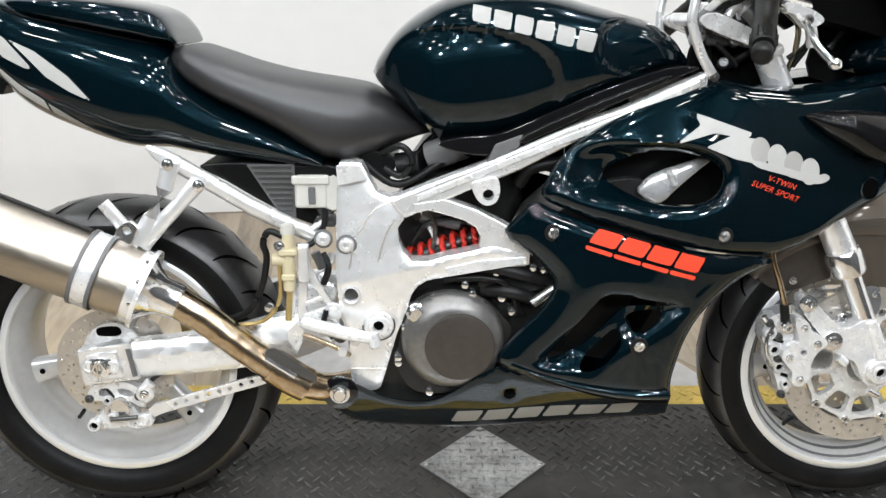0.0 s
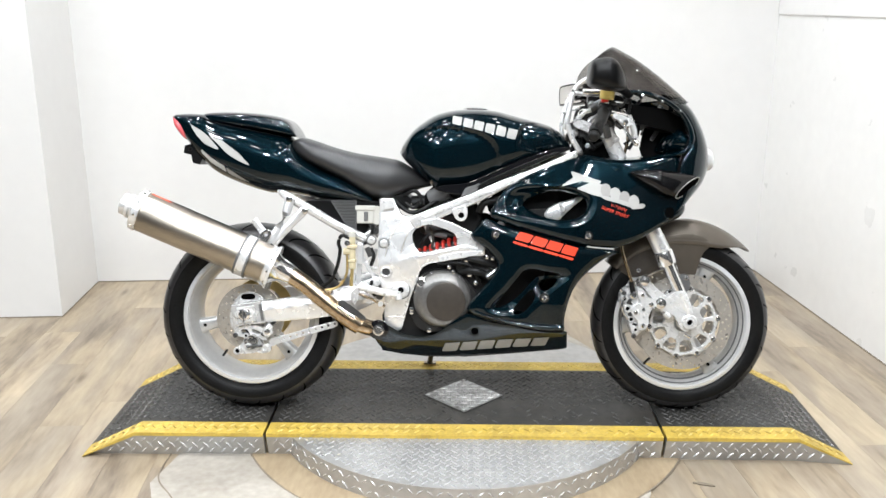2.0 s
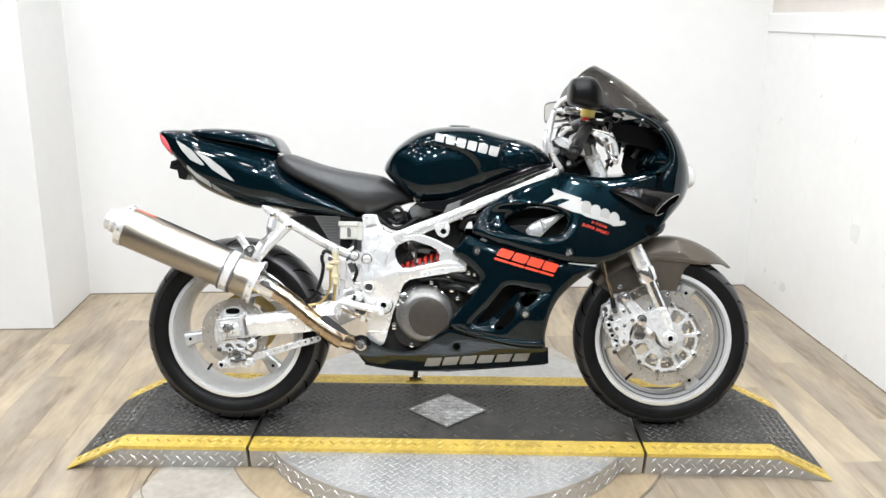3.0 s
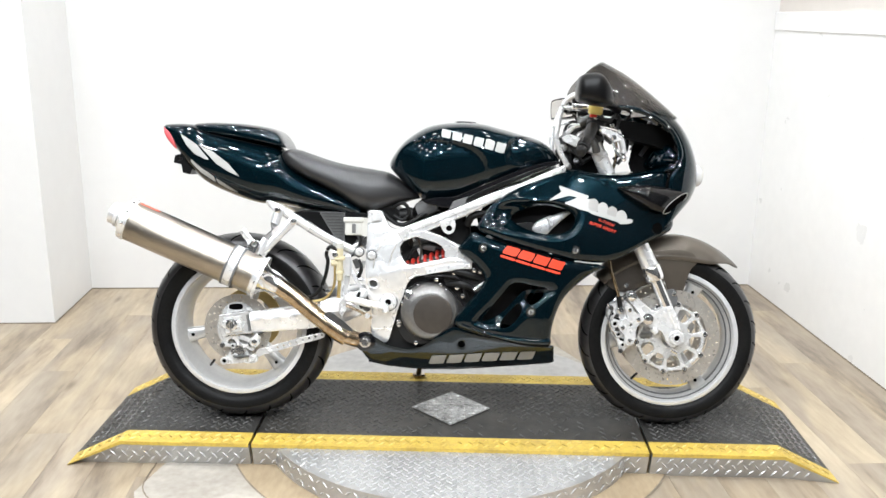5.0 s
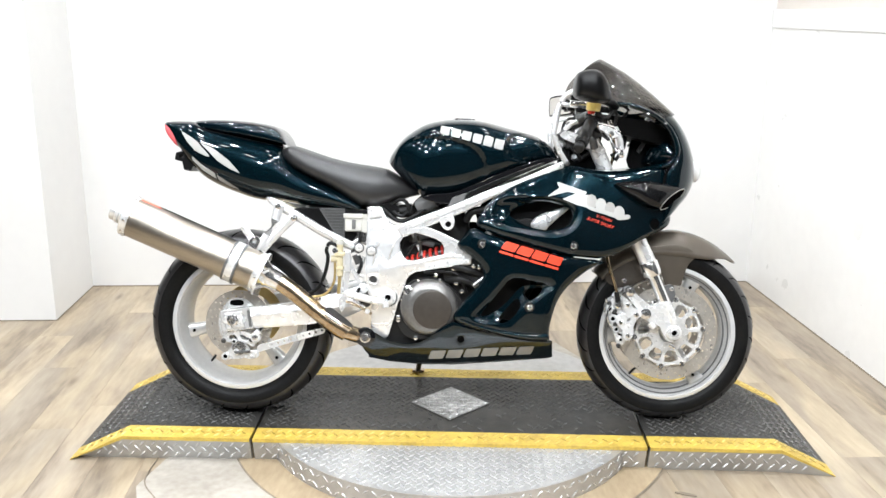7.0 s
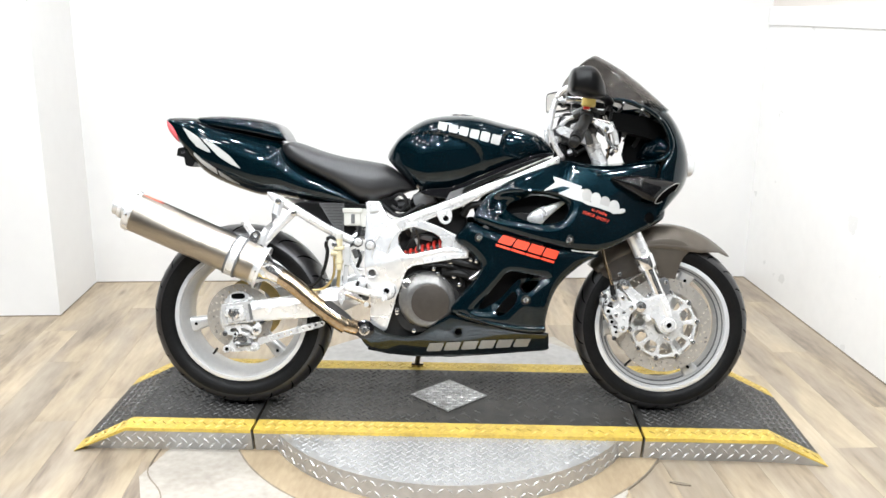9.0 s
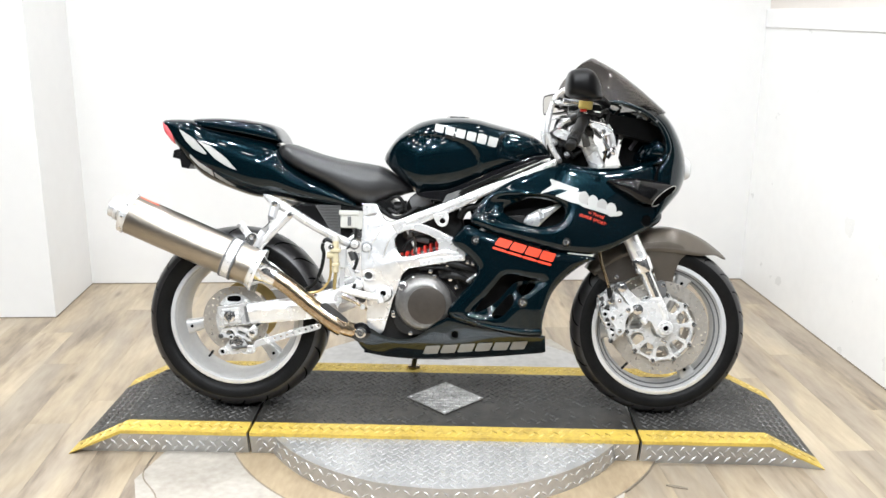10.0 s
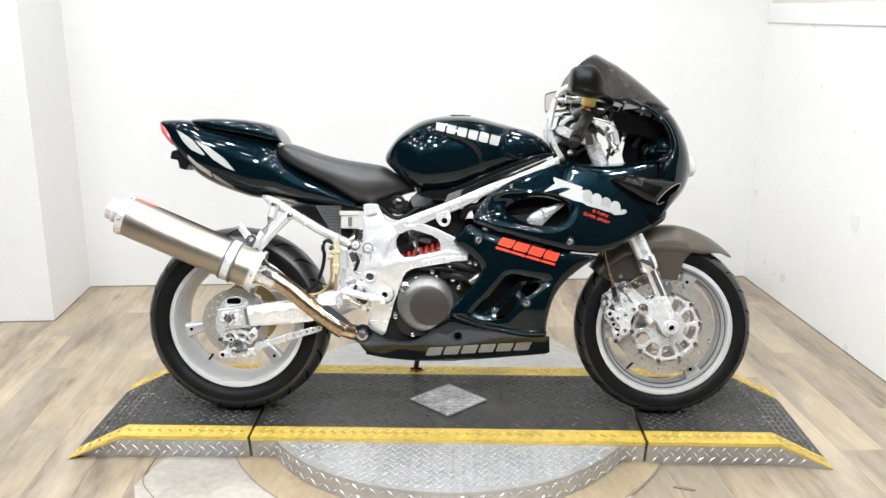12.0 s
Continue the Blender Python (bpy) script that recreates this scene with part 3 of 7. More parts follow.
for nm, pts, w in (("floor_seam", [(-0.943, -0.215), (-0.934, -0.39), (-0.845, -0.53), (-0.80, -0.75)], 0.0022), ("floor_split", [(0.690, -0.381), (0.72, -0.390), (0.752, -0.400)], 0.006)):
    mid = curve(pts, 6)
    left, right = [], []
    for k, (x, y) in enumerate(mid):
        a, b = mid[max(k - 1, 0)], mid[min(k + 1, len(mid) - 1)]
        n = Vector((-(b[1] - a[1]), b[0] - a[0])).normalized() * w * (0.35 + 0.65 * math.sin(math.pi * k / (len(mid) - 1)))
        left.append((x + n.x, y + n.y))
        right.append((x - n.x, y - n.y))
    bm = loft([[(a[0], a[1], z) for a in left + right[::-1]] for z in (0.0002, 0.0048)])
    tagged(mesh_object(nm, bm, SEAM), "thin dark gap in the worn floor plate", "floor seam", kind="structure")


# ---- the motorcycle ----
BIKE = empty("motorcycle", pose(0, -0.04, H + 0.001, -10, 0, 0))
tagged(BIKE, "dark green sport motorcycle with silver frame, leaning on its stand", "motorcycle")
RX, RZ, FX, FZ = -0.702, 0.308, 0.711, 0.294


def body(stations, per=5, seg=44, ay=0.75, bt=0.8, bb=0.85, dent=None):
    """A closed body along x: stations of (x, top, bottom, half width, share of the height at which it is widest)."""
    rings = []
    for x, zt, zl, w, k in curve(stations, per):
        zm, ring = zl + (zt - zl) * k, []
        for i in range(seg):
            a = 2 * math.pi * i / seg
            s, c = math.sin(a), math.cos(a)
            y = w * math.copysign(abs(s) ** ay, s)
            z = zm + (zt - zm) * c ** bt if c > 0 else zm - (zm - zl) * (-c) ** bb
            if dent:
                y *= 1 - dent(x, z, y)
            ring.append((x, y, z))
        rings.append(ring)
    return loft(rings)


def flank(stations, per, ay, bt, bb, dent=None):
    """The half width that body() gives at a place (x, z) on the flank."""
    st = curve(stations, per)

    def side(s, z):
        _, zt, zl, w, f = s
        zm = zl + (zt - zl) * f
        c = min(1.0, max(0.0, (z - zm) / (zt - zm) if z > zm else (zm - z) / (zm - zl))) ** (1 / (bt if z > zm else bb))
        return w * math.sin(math.acos(c)) ** ay

    def at(x, z):
        k = min(max(sum(1 for s in st if s[0] <= x) - 1, 0), len(st) - 2)
        u = min(1.0, max(0.0, (x - st[k][0]) / (st[k + 1][0] - st[k][0])))
        y = side(st[k], z) * (1 - u) + side(st[k + 1], z) * u
        return y * (1 - dent(x, z, y)) if dent else y

    return at


def step01(v):
    v = min(1.0, max(0.0, v))
    return v * v * (3 - 2 * v)


# wheels
def wheel(name, x, z, rim, w, spokes, hub, tyre_profile, label):
    lip = part(name, revolve((x, 0, z), (0, 1, 0), [(-w, rim), (-w - 0.003, rim - 0.004), (-w - 0.003, rim - 0.013), (-w + 0.004, rim - 0.017), (-w + 0.012, rim - 0.021),
        (-w + 0.026, rim - 0.034), (-0.012, rim - 0.040), (0.012, rim - 0.040), (w - 0.026, rim - 0.034), (w - 0.004, rim - 0.017), (w + 0.003, rim - 0.013), (w, rim), (w - 0.01, rim - 0.006), (0, rim - 0.022), (-w + 0.01, rim - 0.006)], 96, closed=True), WHEEL_PAINT, BIKE, label, smooth=35)
    part("rim_lip", revolve((x, 0, z), (0, 1, 0), [(-w - 0.0035, rim + 0.001), (-w - 0.006, rim - 0.003), (-w - 0.006, rim - 0.012), (-w - 0.001, rim - 0.0155), (-w + 0.004, rim - 0.0165), (-w + 0.004, rim)], 96, closed=True), RIM_LIP, lip, "bright machined rim edge", smooth=50)
    part("tyre", revolve((x, 0, z), (0, 1, 0), tyre_profile, 128, closed=True), RUBBER, lip, "black grooved road tyre", smooth=60)
    crown = [p for p in tyre_profile if p[1] > 0.262]
    part("tread", revolve((x, 0, z), (0, 1, 0), [(a, b + 0.0004) for a, b in crown] + [(a, b - 0.001) for a, b in crown[::-1]], 128, closed=True), TREAD_RUBBER, lip, "grooved tyre tread, wall sheen put into its grey", smooth=60)
    for s, d in (((0.0065, 0.0185), (0.021, 0.0302)) if w < 0.06 else ()):
        part("rim_groove", revolve((x, 0, z), (0, 1, 0), [(-w + s, rim - d - 0.0012), (-w + s + 0.0035, rim - d - 0.0035), (-w + s + 0.0035, rim - d + 0.002), (-w + s, rim - d + 0.002)], 96, closed=True), PLASTIC_GREY, lip)
    part("hub", revolve((x, 0, z), (0, 1, 0), [(-w * 0.8, hub * 0.75), (-w * 0.8, hub), (-0.02, hub * 1.1), (0.02, hub * 1.1), (w * 0.8, hub), (w * 0.8, hub * 0.75)], 40), WHEEL_PAINT, lip, smooth=35)
    for a in spokes:
        a = radians(a)
        rings = []
        for r, hw, hy, cy in ((hub * 0.9, 0.017, 0.020, -0.002), (hub + 0.03, 0.0175, 0.019, -0.004), (rim * 0.62, 0.0205, 0.018, -0.010), (rim * 0.80, 0.025, 0.018, -0.016), (rim - 0.030, 0.029, 0.018, -0.018)):
            ring = []
            for k in range(16):
                t = 2 * math.pi * k / 16
                u = hw * math.copysign(abs(math.cos(t)) ** 0.55, math.cos(t))
                v = cy + hy * math.copysign(abs(math.sin(t)) ** 0.55, math.sin(t))
                ring.append((x + r * math.cos(a) - u * math.sin(a), v, z + r * math.sin(a) + u * math.cos(a)))
            rings.append(ring)
        sp = part("spoke", loft(rings), WHEEL_PAINT, lip, smooth=35)
        rr = rim * 0.76
        part("spoke_bore", revolve((x + rr * math.cos(a), -0.0335, z + rr * math.sin(a)), (0, 1, 0), [(0, 0.0001), (0, 0.0055), (0.006, 0.0055)], 14), HOLE, lip)
    # valve stem
    va = radians(-128)
    part("valve", tube([(x + r * math.cos(va), -0.012 - dy, z + r * math.sin(va)) for r, dy in ((rim - 0.035, 0), (rim - 0.055, 0.004), (rim - 0.066, 0.012))], 0.0042, 8), HOSE, lip)
    return lip


def tyre_section(r, w):
    """The outline of a tyre of that radius and half width, as (across, radius)."""
    half = [(-0.76, 0.0), (-0.93, 0.16), (-1.0, 0.40), (-0.965, 0.62), (-0.78, 0.82), (-0.42, 0.955), (0.0, 1.0)]
    half = [(a * w, 0.221 + b * (r - 0.221)) for a, b in half]
    return curve(half + [(-a, b) for a, b in half[-2::-1]], 3) + [(0.5 * w, 0.226), (0, 0.23), (-0.5 * w, 0.226)]


REAR = wheel("rear_wheel", RX, RZ, 0.222, 0.072, (192.5, 72.5, -47.5), 0.045, tyre_section(0.3055, 0.089), "silver three-spoke cast rear wheel")
FRONT = wheel("front_wheel", FX, FZ, 0.223, 0.047, (184, 64, -56), 0.036, tyre_section(0.2915, 0.0595), "silver three-spoke cast front wheel")


def tread_grooves(x, z, r, w, count, parent):
    """Slanting grooves, their shade painted as thin black strips laid on the tyre's shoulder."""
    prof = [p for p in tyre_section(r, w)[:37] if p[0] >= -0.001 and p[1] > 0.245]
    ys, rs = [p[0] for p in prof], [p[1] for p in prof]
    verts, faces = [], []
    for i in range(count):
        for sgn in (-1, 1):
            base = 2 * math.pi * (i + (0.5 if sgn > 0 else 0)) / count
            row = []
            for k in range(9):
                u = k / 8
                yy = w * (0.10 + 0.84 * u)
                rad = float(np.interp(yy, ys, rs)) + 0.0014
                a = base + 0.34 * u - 0.10 * u * u
                hw = 0.0048 * math.sin(math.pi * (0.10 + 0.8 * u)) / rad
                row.append([(x + rad * math.cos(a + d), sgn * yy, z + rad * math.sin(a + d)) for d in (-hw, hw)])
            b = len(verts)
            for p in row:
                verts += p
            faces += [(b + 2 * k, b + 2 * k + 1, b + 2 * k + 3, b + 2 * k + 2) for k in range(8)]
    me = bpy.data.meshes.new("groove_shade")
    me.from_pydata(verts, [], faces)
    me.materials.append(HOLE)
    ob = new("groove_shade", me)
    ob.parent = parent
    tagged(ob, "black strips as shade of slanted tread grooves", kind="stuff")


tread_grooves(RX, RZ, 0.3055, 0.089, 22, REAR)
tread_grooves(FX, FZ, 0.2915, 0.0595, 24, FRONT)


def ring_plate(x, z, r0, r1, y0, y1, holes, n=72):
    return plate(circle(x, z, r1, n), y0, y1, [circle(x, z, r0, n)[::-1], *holes])


def drilled(x, z, rows, per, r):
    return [circle(x + rad * math.cos(a), z + rad * math.sin(a), r, 7) for k, rad in enumerate(rows) for a in (2 * math.pi * (i + 0.33 * k) / per for i in range(per))]


def carrier(x, z, r0, r1, n, y0, y1):
    """A disc carrier with n windows."""
    holes = []
    for i in range(n):
        a0, a1 = 2 * math.pi * (i + 0.18) / n, 2 * math.pi * (i + 0.82) / n
        ra, rb, am = r0 + 0.40 * (r1 - r0), r1 - 0.010, 0.5 * (a0 + a1)
        ring = [(rb - 0.004, a0 + 0.02), (rb, a0 + 0.10), (rb, a1 - 0.10), (rb - 0.004, a1 - 0.02), (ra + 0.35 * (rb - ra), a1 - 0.03), (ra, am + 0.13), (ra, am - 0.13), (ra + 0.35 * (rb - ra), a0 + 0.03)]
        holes.append(curve([(x + r * math.cos(a), z + r * math.sin(a)) for r, a in ring], 3, True))
    rim = [(x + (r1 + 0.0012 * math.cos(n * a)) * math.cos(a), z + (r1 + 0.0012 * math.cos(n * a)) * math.sin(a)) for a in (2 * math.pi * k / 120 for k in range(120))]
    return plate(rim, y0, y1, [circle(x, z, r0, 32)[::-1], *holes])


def spoked_carrier(x, z, y0, y1, n, turn):
    """The open front carrier: n rounded windows between thin spokes, a lobe for each rotor button."""
    def polar(r, a):
        return x + r * math.cos(radians(a)), z + r * math.sin(radians(a))

    holes = []
    for i in range(n):
        a = turn + 360 * (i + 0.5) / n
        ring = [(0.099, -10), (0.100, 0), (0.099, 10), (0.094, 13.5), (0.080, 14), (0.068, 13.5), (0.0625, 9), (0.061, 0), (0.0625, -9), (0.068, -13.5), (0.080, -14), (0.094, -13.5)]
        holes.append(curve([polar(r, a + d) for r, d in ring], 3, True)[::-1])
    rim = []
    for k in range(200):
        a = 360 * k / 200
        off = (a - turn + 180 / n) % (360 / n) - 180 / n
        rim.append(polar(0.1075 + 0.0115 * math.exp(-(off / 6.0) ** 2), a))
    return plate(rim, y0, y1, [circle(x, z, 0.030, 32)[::-1], *holes])


DZ = FZ + 0.008
for side in (-1, 1):
    y = side * 0.071
    part("brake_disc", ring_plate(FX, DZ, 0.1165, 0.157, y - 0.0025, y + 0.0025, drilled(FX, DZ, (0.127, 0.138, 0.149), 26, 0.0031)), DISC, FRONT, "drilled steel front brake disc", smooth=None)
    part("disc_carrier", spoked_carrier(FX - 0.003, DZ, y - 0.007 * (side < 0) - 0.004, y + 0.004, 10, 7.5), CAST, FRONT, "silver disc carrier", smooth=None, bevel=0.0014)
    for i in range(10):
        a = radians(7.5 + 36 * i)
        if side < 0:
            bx, bz = FX - 0.003 + 0.1115 * math.cos(a), DZ + 0.1115 * math.sin(a)
            button = part("rotor_button", revolve((bx, y - 0.008, bz), (0, -1, 0), [(0, 0.0088), (0.005, 0.0088), (0.0065, 0.0072), (0.0065, 0.0050), (0.003, 0.0046), (0.003, 0.0002)], 16), CHROME, FRONT)
            part("button_bore", revolve((bx, y - 0.0112, bz), (0, -1, 0), [(0, 0.0040), (0.0004, 0.0001)], 12), DARK_METAL, button)
part("brake_disc", ring_plate(RX, RZ, 0.066, 0.110, -0.088, -0.083, drilled(RX, RZ, (0.078, 0.090, 0.102), 20, 0.0031)), DISC, REAR, "drilled steel rear brake disc", smooth=None)
part("disc_carrier", carrier(RX, RZ, 0.03, 0.068, 5, -0.090, -0.082), CAST, REAR, smooth=None)
part("sprocket", ring_plate(RX, RZ, 0.075, 0.108, 0.085, 0.091, []), GOLD, REAR, "gold sprocket", smooth=None)

# swingarm
def arm_depth(x, z):
    fold = 0.345 + 0.118 * (x + 0.62)
    return 0.140 - 0.30 * abs(z - fold)


ARM = part("swingarm", panel(curve([(-0.742, 0.352), (-0.70, 0.362), (-0.647, 0.369), (-0.554, 0.380), (-0.461, 0.396), (-0.379, 0.418), (-0.29, 0.412), (-0.272, 0.39), (-0.29, 0.368), (-0.362, 0.335), (-0.466, 0.316), (-0.559, 0.306), (-0.653, 0.299), (-0.735, 0.296), (-0.742, 0.305), (-0.744, 0.340)], 3, True), [], arm_depth, 0.007, 0.030, 0.003, 1.4), ALLOY, BIKE, "brushed aluminium swingarm", smooth=16)
part("end_plate", plate([(-0.752, 0.356), (-0.655, 0.372), (-0.642, 0.300), (-0.745, 0.288)], -0.1405, -0.108), ALLOY, ARM, "rectangular swingarm end", bevel=0.004)
part("end_slot", plate([(-0.663, 0.360), (-0.654, 0.361), (-0.645, 0.308), (-0.654, 0.306)], -0.1412, -0.139), PLASTIC_GREY, ARM, smooth=None)
part("caliper_carrier", plate(circle(-0.700, 0.338, 0.056, 40), -0.0985, -0.0935, [circle(-0.700, 0.327, 0.022, 20)[::-1]]), CAST, ARM, "round cast caliper carrier", bevel=0.001)
part("carrier_slot", plate(curve([(-0.722, 0.386), (-0.690, 0.388), (-0.682, 0.378), (-0.690, 0.370), (-0.722, 0.370), (-0.728, 0.378)], 3, True), -0.1, -0.0975), HOLE, ARM)
part("axle_block", plate([(-0.735, 0.349), (-0.678, 0.358), (-0.668, 0.307), (-0.726, 0.298)], -0.147, -0.1395), CAST, ARM, bevel=0.003)
part("adjuster_slot", plate(curve([(-0.737, 0.336), (-0.722, 0.343), (-0.690, 0.343), (-0.676, 0.334), (-0.680, 0.320), (-0.700, 0.312), (-0.726, 0.316)], 3, True), -0.1482, -0.1465), DARK_METAL, ARM, bevel=0.0006)
for dx in (-0.021, 0.0215):
    part("adjuster_lobe", revolve((-0.707 + dx, -0.147, 0.329), (0, -1, 0), [(0, 0.0125), (0.003, 0.0125), (0.0045, 0.0105), (0.0045, 0.0075), (0.002, 0.007), (0.002, 0.0003)], 20), CAST, ARM)
part("axle_washer", revolve((-0.707, -0.147, 0.328), (0, -1, 0), [(0, 0.0185), (0.004, 0.0185), (0.005, 0.0165), (0.005, 0.001)], 28), CHROME, ARM)
part("axle_nut", revolve((-0.707, -0.151, 0.328), (0, -1, 0), [(0, 0.0150), (0.008, 0.0145), (0.009, 0.0125), (0.009, 0.0085), (0.003, 0.0080), (0.003, 0.0004)], 6), CHROME, ARM, smooth=20)
part("split_pin", tube([(-0.709, -0.163, 0.344), (-0.706, -0.163, 0.306)], 0.0024, 8), CHROME, ARM)
part("swingarm_spar", plate(curve([(-0.66, 0.375), (-0.50, 0.395), (-0.38, 0.43), (-0.30, 0.425), (-0.30, 0.36), (-0.40, 0.33), (-0.6, 0.31)], 3, True), 0.095, 0.13), ALLOY, ARM, bevel=0.005)
part("cross_brace", box_bm(-0.39, -0.30, -0.12, 0.12, 0.365, 0.41), CAST, ARM, bevel=0.01)
# rear caliper and torque arm
CALR = part("rear_caliper", plate(curve([(-0.733, 0.283), (-0.700, 0.290), (-0.664, 0.286), (-0.641, 0.262), (-0.640, 0.243), (-0.652, 0.240), (-0.668, 0.250), (-0.655, 0.222), (-0.668, 0.204), (-0.700, 0.197), (-0.738, 0.197), (-0.742, 0.212), (-0.724, 0.228), (-0.716, 0.250), (-0.745, 0.252), (-0.748, 0.262)], 3, True), -0.126, -0.074, [curve([(-0.722, 0.274), (-0.706, 0.276), (-0.708, 0.262), (-0.724, 0.262)], 2, True), curve([(-0.690, 0.276), (-0.668, 0.273), (-0.660, 0.262), (-0.682, 0.262)], 2, True)]), CAST, BIKE, "silver rear brake caliper", bevel=0.003)
part("piston_housing", revolve((-0.690, -0.124, 0.236), (0, -1, 0), [(0, 0.026), (0.008, 0.0255), (0.012, 0.022), (0.012, 0.016), (0.007, 0.014), (0.007, 0.0003)], 28), CHROME, CALR, "polished round piston housing")
for x, z, r in ((-0.735, 0.207, 0.0125), (-0.701, 0.222, 0.0095), (-0.706, 0.257, 0.0085), (-0.645, 0.217, 0.0125)):
    knob = part("caliper_bolt", revolve((x, -0.128, z), (0, -1, 0), [(0, r), (0.009, r), (0.011, r * 0.85), (0.011, r * 0.6), (0.005, r * 0.55), (0.005, 0.0003)], 16), CAST, CALR)
    part("bolt_bore", revolve((x, -0.1335, z), (0, -1, 0), [(0, r * 0.54), (0.0004, 0.0001)], 12), HOLE, knob)
part("pin_bar", tube([(-0.701, -0.142, 0.222), (-0.652, -0.140, 0.226)], 0.0042, 10), DARK_METAL, CALR)
part("lower_lug", plate(curve([(-0.675, 0.216), (-0.640, 0.230), (-0.628, 0.222), (-0.630, 0.206), (-0.650, 0.200), (-0.672, 0.203)], 3, True), -0.134, -0.120, [circle(-0.664, 0.210, 0.006, 10)]), CAST, CALR, bevel=0.002)
part("banjo_union", revolve((-0.636, -0.126, 0.271), (0, -1, 0), [(0, 0.0165), (0.012, 0.0165), (0.015, 0.0135), (0.015, 0.009), (0.013, 0.0085), (0.013, 0.0003)], 20), CAST, CALR, "silver hose union")
part("banjo_union", tube([(-0.634, -0.132, 0.282), (-0.624, -0.130, 0.292)], 0.011, 12), CAST, CALR)
part("union_nut", bolt((-0.636, -0.139, 0.271), 0.0075, 0.007), CHROME, CALR)
for pts in ([(-0.632, -0.125, 0.288), (-0.612, -0.12, 0.302), (-0.585, -0.115, 0.31)], [(-0.665, -0.112, 0.300), (-0.645, -0.110, 0.318), (-0.628, -0.105, 0.305)], [(-0.715, -0.12, 0.285), (-0.700, -0.125, 0.262), (-0.706, -0.13, 0.250)]):
    part("caliper_hose", tube(curve(pts, 5), 0.0042, 8), HOSE, CALR)
for x, z in ((-0.742, 0.257), (-0.651, 0.262)):
    part("caliper_bolt", bolt((x, -0.127, z), 0.0065, 0.007), DARK_METAL, CALR)
n_h = 9
arm_holes = [circle(-0.585 + 0.0205 * i, 0.2465 + 0.0063 * i, 0.0042, 8) for i in range(n_h)]
part("torque_arm", plate(curve([(-0.625, 0.221), (-0.605, 0.229), (-0.50, 0.262), (-0.425, 0.284), (-0.412, 0.293), (-0.42, 0.304), (-0.50, 0.283), (-0.60, 0.252), (-0.625, 0.246), (-0.634, 0.233)], 3, True), -0.128, -0.120, arm_holes), ALLOY, BIKE, "drilled aluminium brake torque arm", smooth=None, bevel=0.001)

# exhaust
EX0, EX1 = Vector((-0.606, -0.176, 0.484)), Vector((-1.012, -0.196, 0.661))
exd = (EX1 - EX0).normalized()
CAN = part("silencer", revolve(EX0, exd, [(0, 0.058), (0.004, 0.0625), (0.447, 0.0635), (0.452, 0.060), (0.452, 0.02)], 64), TITAN, BIKE, "brushed titanium silencer with riveted steel end caps")


def band(s0, s1, r, mat, name, label="", t0=0.0, t1=360.0):
    a, b = frame_at(exd)
    rings = []
    n = max(6, int((t1 - t0) / 6))
    for s, rad in ((s0, r - 0.002), (s0, r), (s1, r), (s1, r - 0.002)):
        rings.append([tuple(EX0 + exd * s + rad * (math.cos(radians(t0 + (t1 - t0) * k / n)) * a + math.sin(radians(t0 + (t1 - t0) * k / n)) * b)) for k in range(n + 1)])
    return part(name, loft(rings, close_ring=False), mat, CAN, label, smooth=30)


band(-0.004, 0.004, 0.0715, CAST, "end_flange", "thick front flange ring")
band(0.004, 0.020, 0.0652, ALLOY, "end_band", "satin front band")
band(0.434, 0.456, 0.0652, ALLOY, "end_band", "satin rear band")
band(0.072, 0.079, 0.0675, PLASTIC_GREY, "clamp_edge")
band(0.079, 0.103, 0.0662, CAST, "clamp_strap", "steel hanger strap")
band(0.103, 0.110, 0.0675, PLASTIC_GREY, "clamp_edge")
a_, b_ = frame_at(exd)
for s in (0.007, 0.445):
    for k in range(10):
        t = radians(36 * k + 8)
        dirn = math.cos(t) * a_ + math.sin(t) * b_
        part("rivet", revolve(EX0 + exd * s + dirn * 0.065, dirn, [(0, 0.0045), (0.0015, 0.004), (0.0028, 0.001)], 10), CHROME, CAN)
camd = (Vector((0, -1.0, 0.36))).normalized()
ang = math.degrees(math.atan2(camd.dot(b_), camd.dot(a_)))
band(0.365, 0.430, 0.0642, DECAL_FADED, "sticker", "red sticker with worn edge", ang - 82, ang - 58)
# Dark ceiling reflection painted as a strip near the silencer's top edge.
band(0.115, 0.372, 0.0648, HOSE, "ceiling_reflection", "painted dark ceiling reflection along the silencer", ang - 86, ang - 66)
band(0.300, 0.395, 0.0643, DECAL_WHITE, "sticker", "white label", ang - 30, ang - 4)
part("outlet", revolve(EX0 + exd * 0.452, exd, [(0, 0.045), (0.006, 0.036), (0.02, 0.034), (0.050, 0.034), (0.052, 0.031), (0.04, 0.026), (0.04, 0.001)], 40), ALLOY, CAN, "satin steel outlet")
part("outlet_ring", revolve(EX0 + exd * 0.472, exd, [(0, 0.034), (0.002, 0.0375), (0.012, 0.0375), (0.014, 0.034)], 40), CAST, CAN)
part("front_cone", revolve(EX0, -exd, [(0, 0.058), (0.012, 0.045), (0.028, 0.034), (0.062, 0.031), (0.064, 0.028)], 40), CHROME, CAN, "polished inlet cone")
pipe_pts = curve([(-0.556, -0.174, 0.463), (-0.50, -0.172, 0.424), (-0.43, -0.170, 0.366), (-0.37, -0.166, 0.322), (-0.315, -0.150, 0.292), (-0.27, -0.115, 0.280), (-0.22, -0.07, 0.28)], 6)
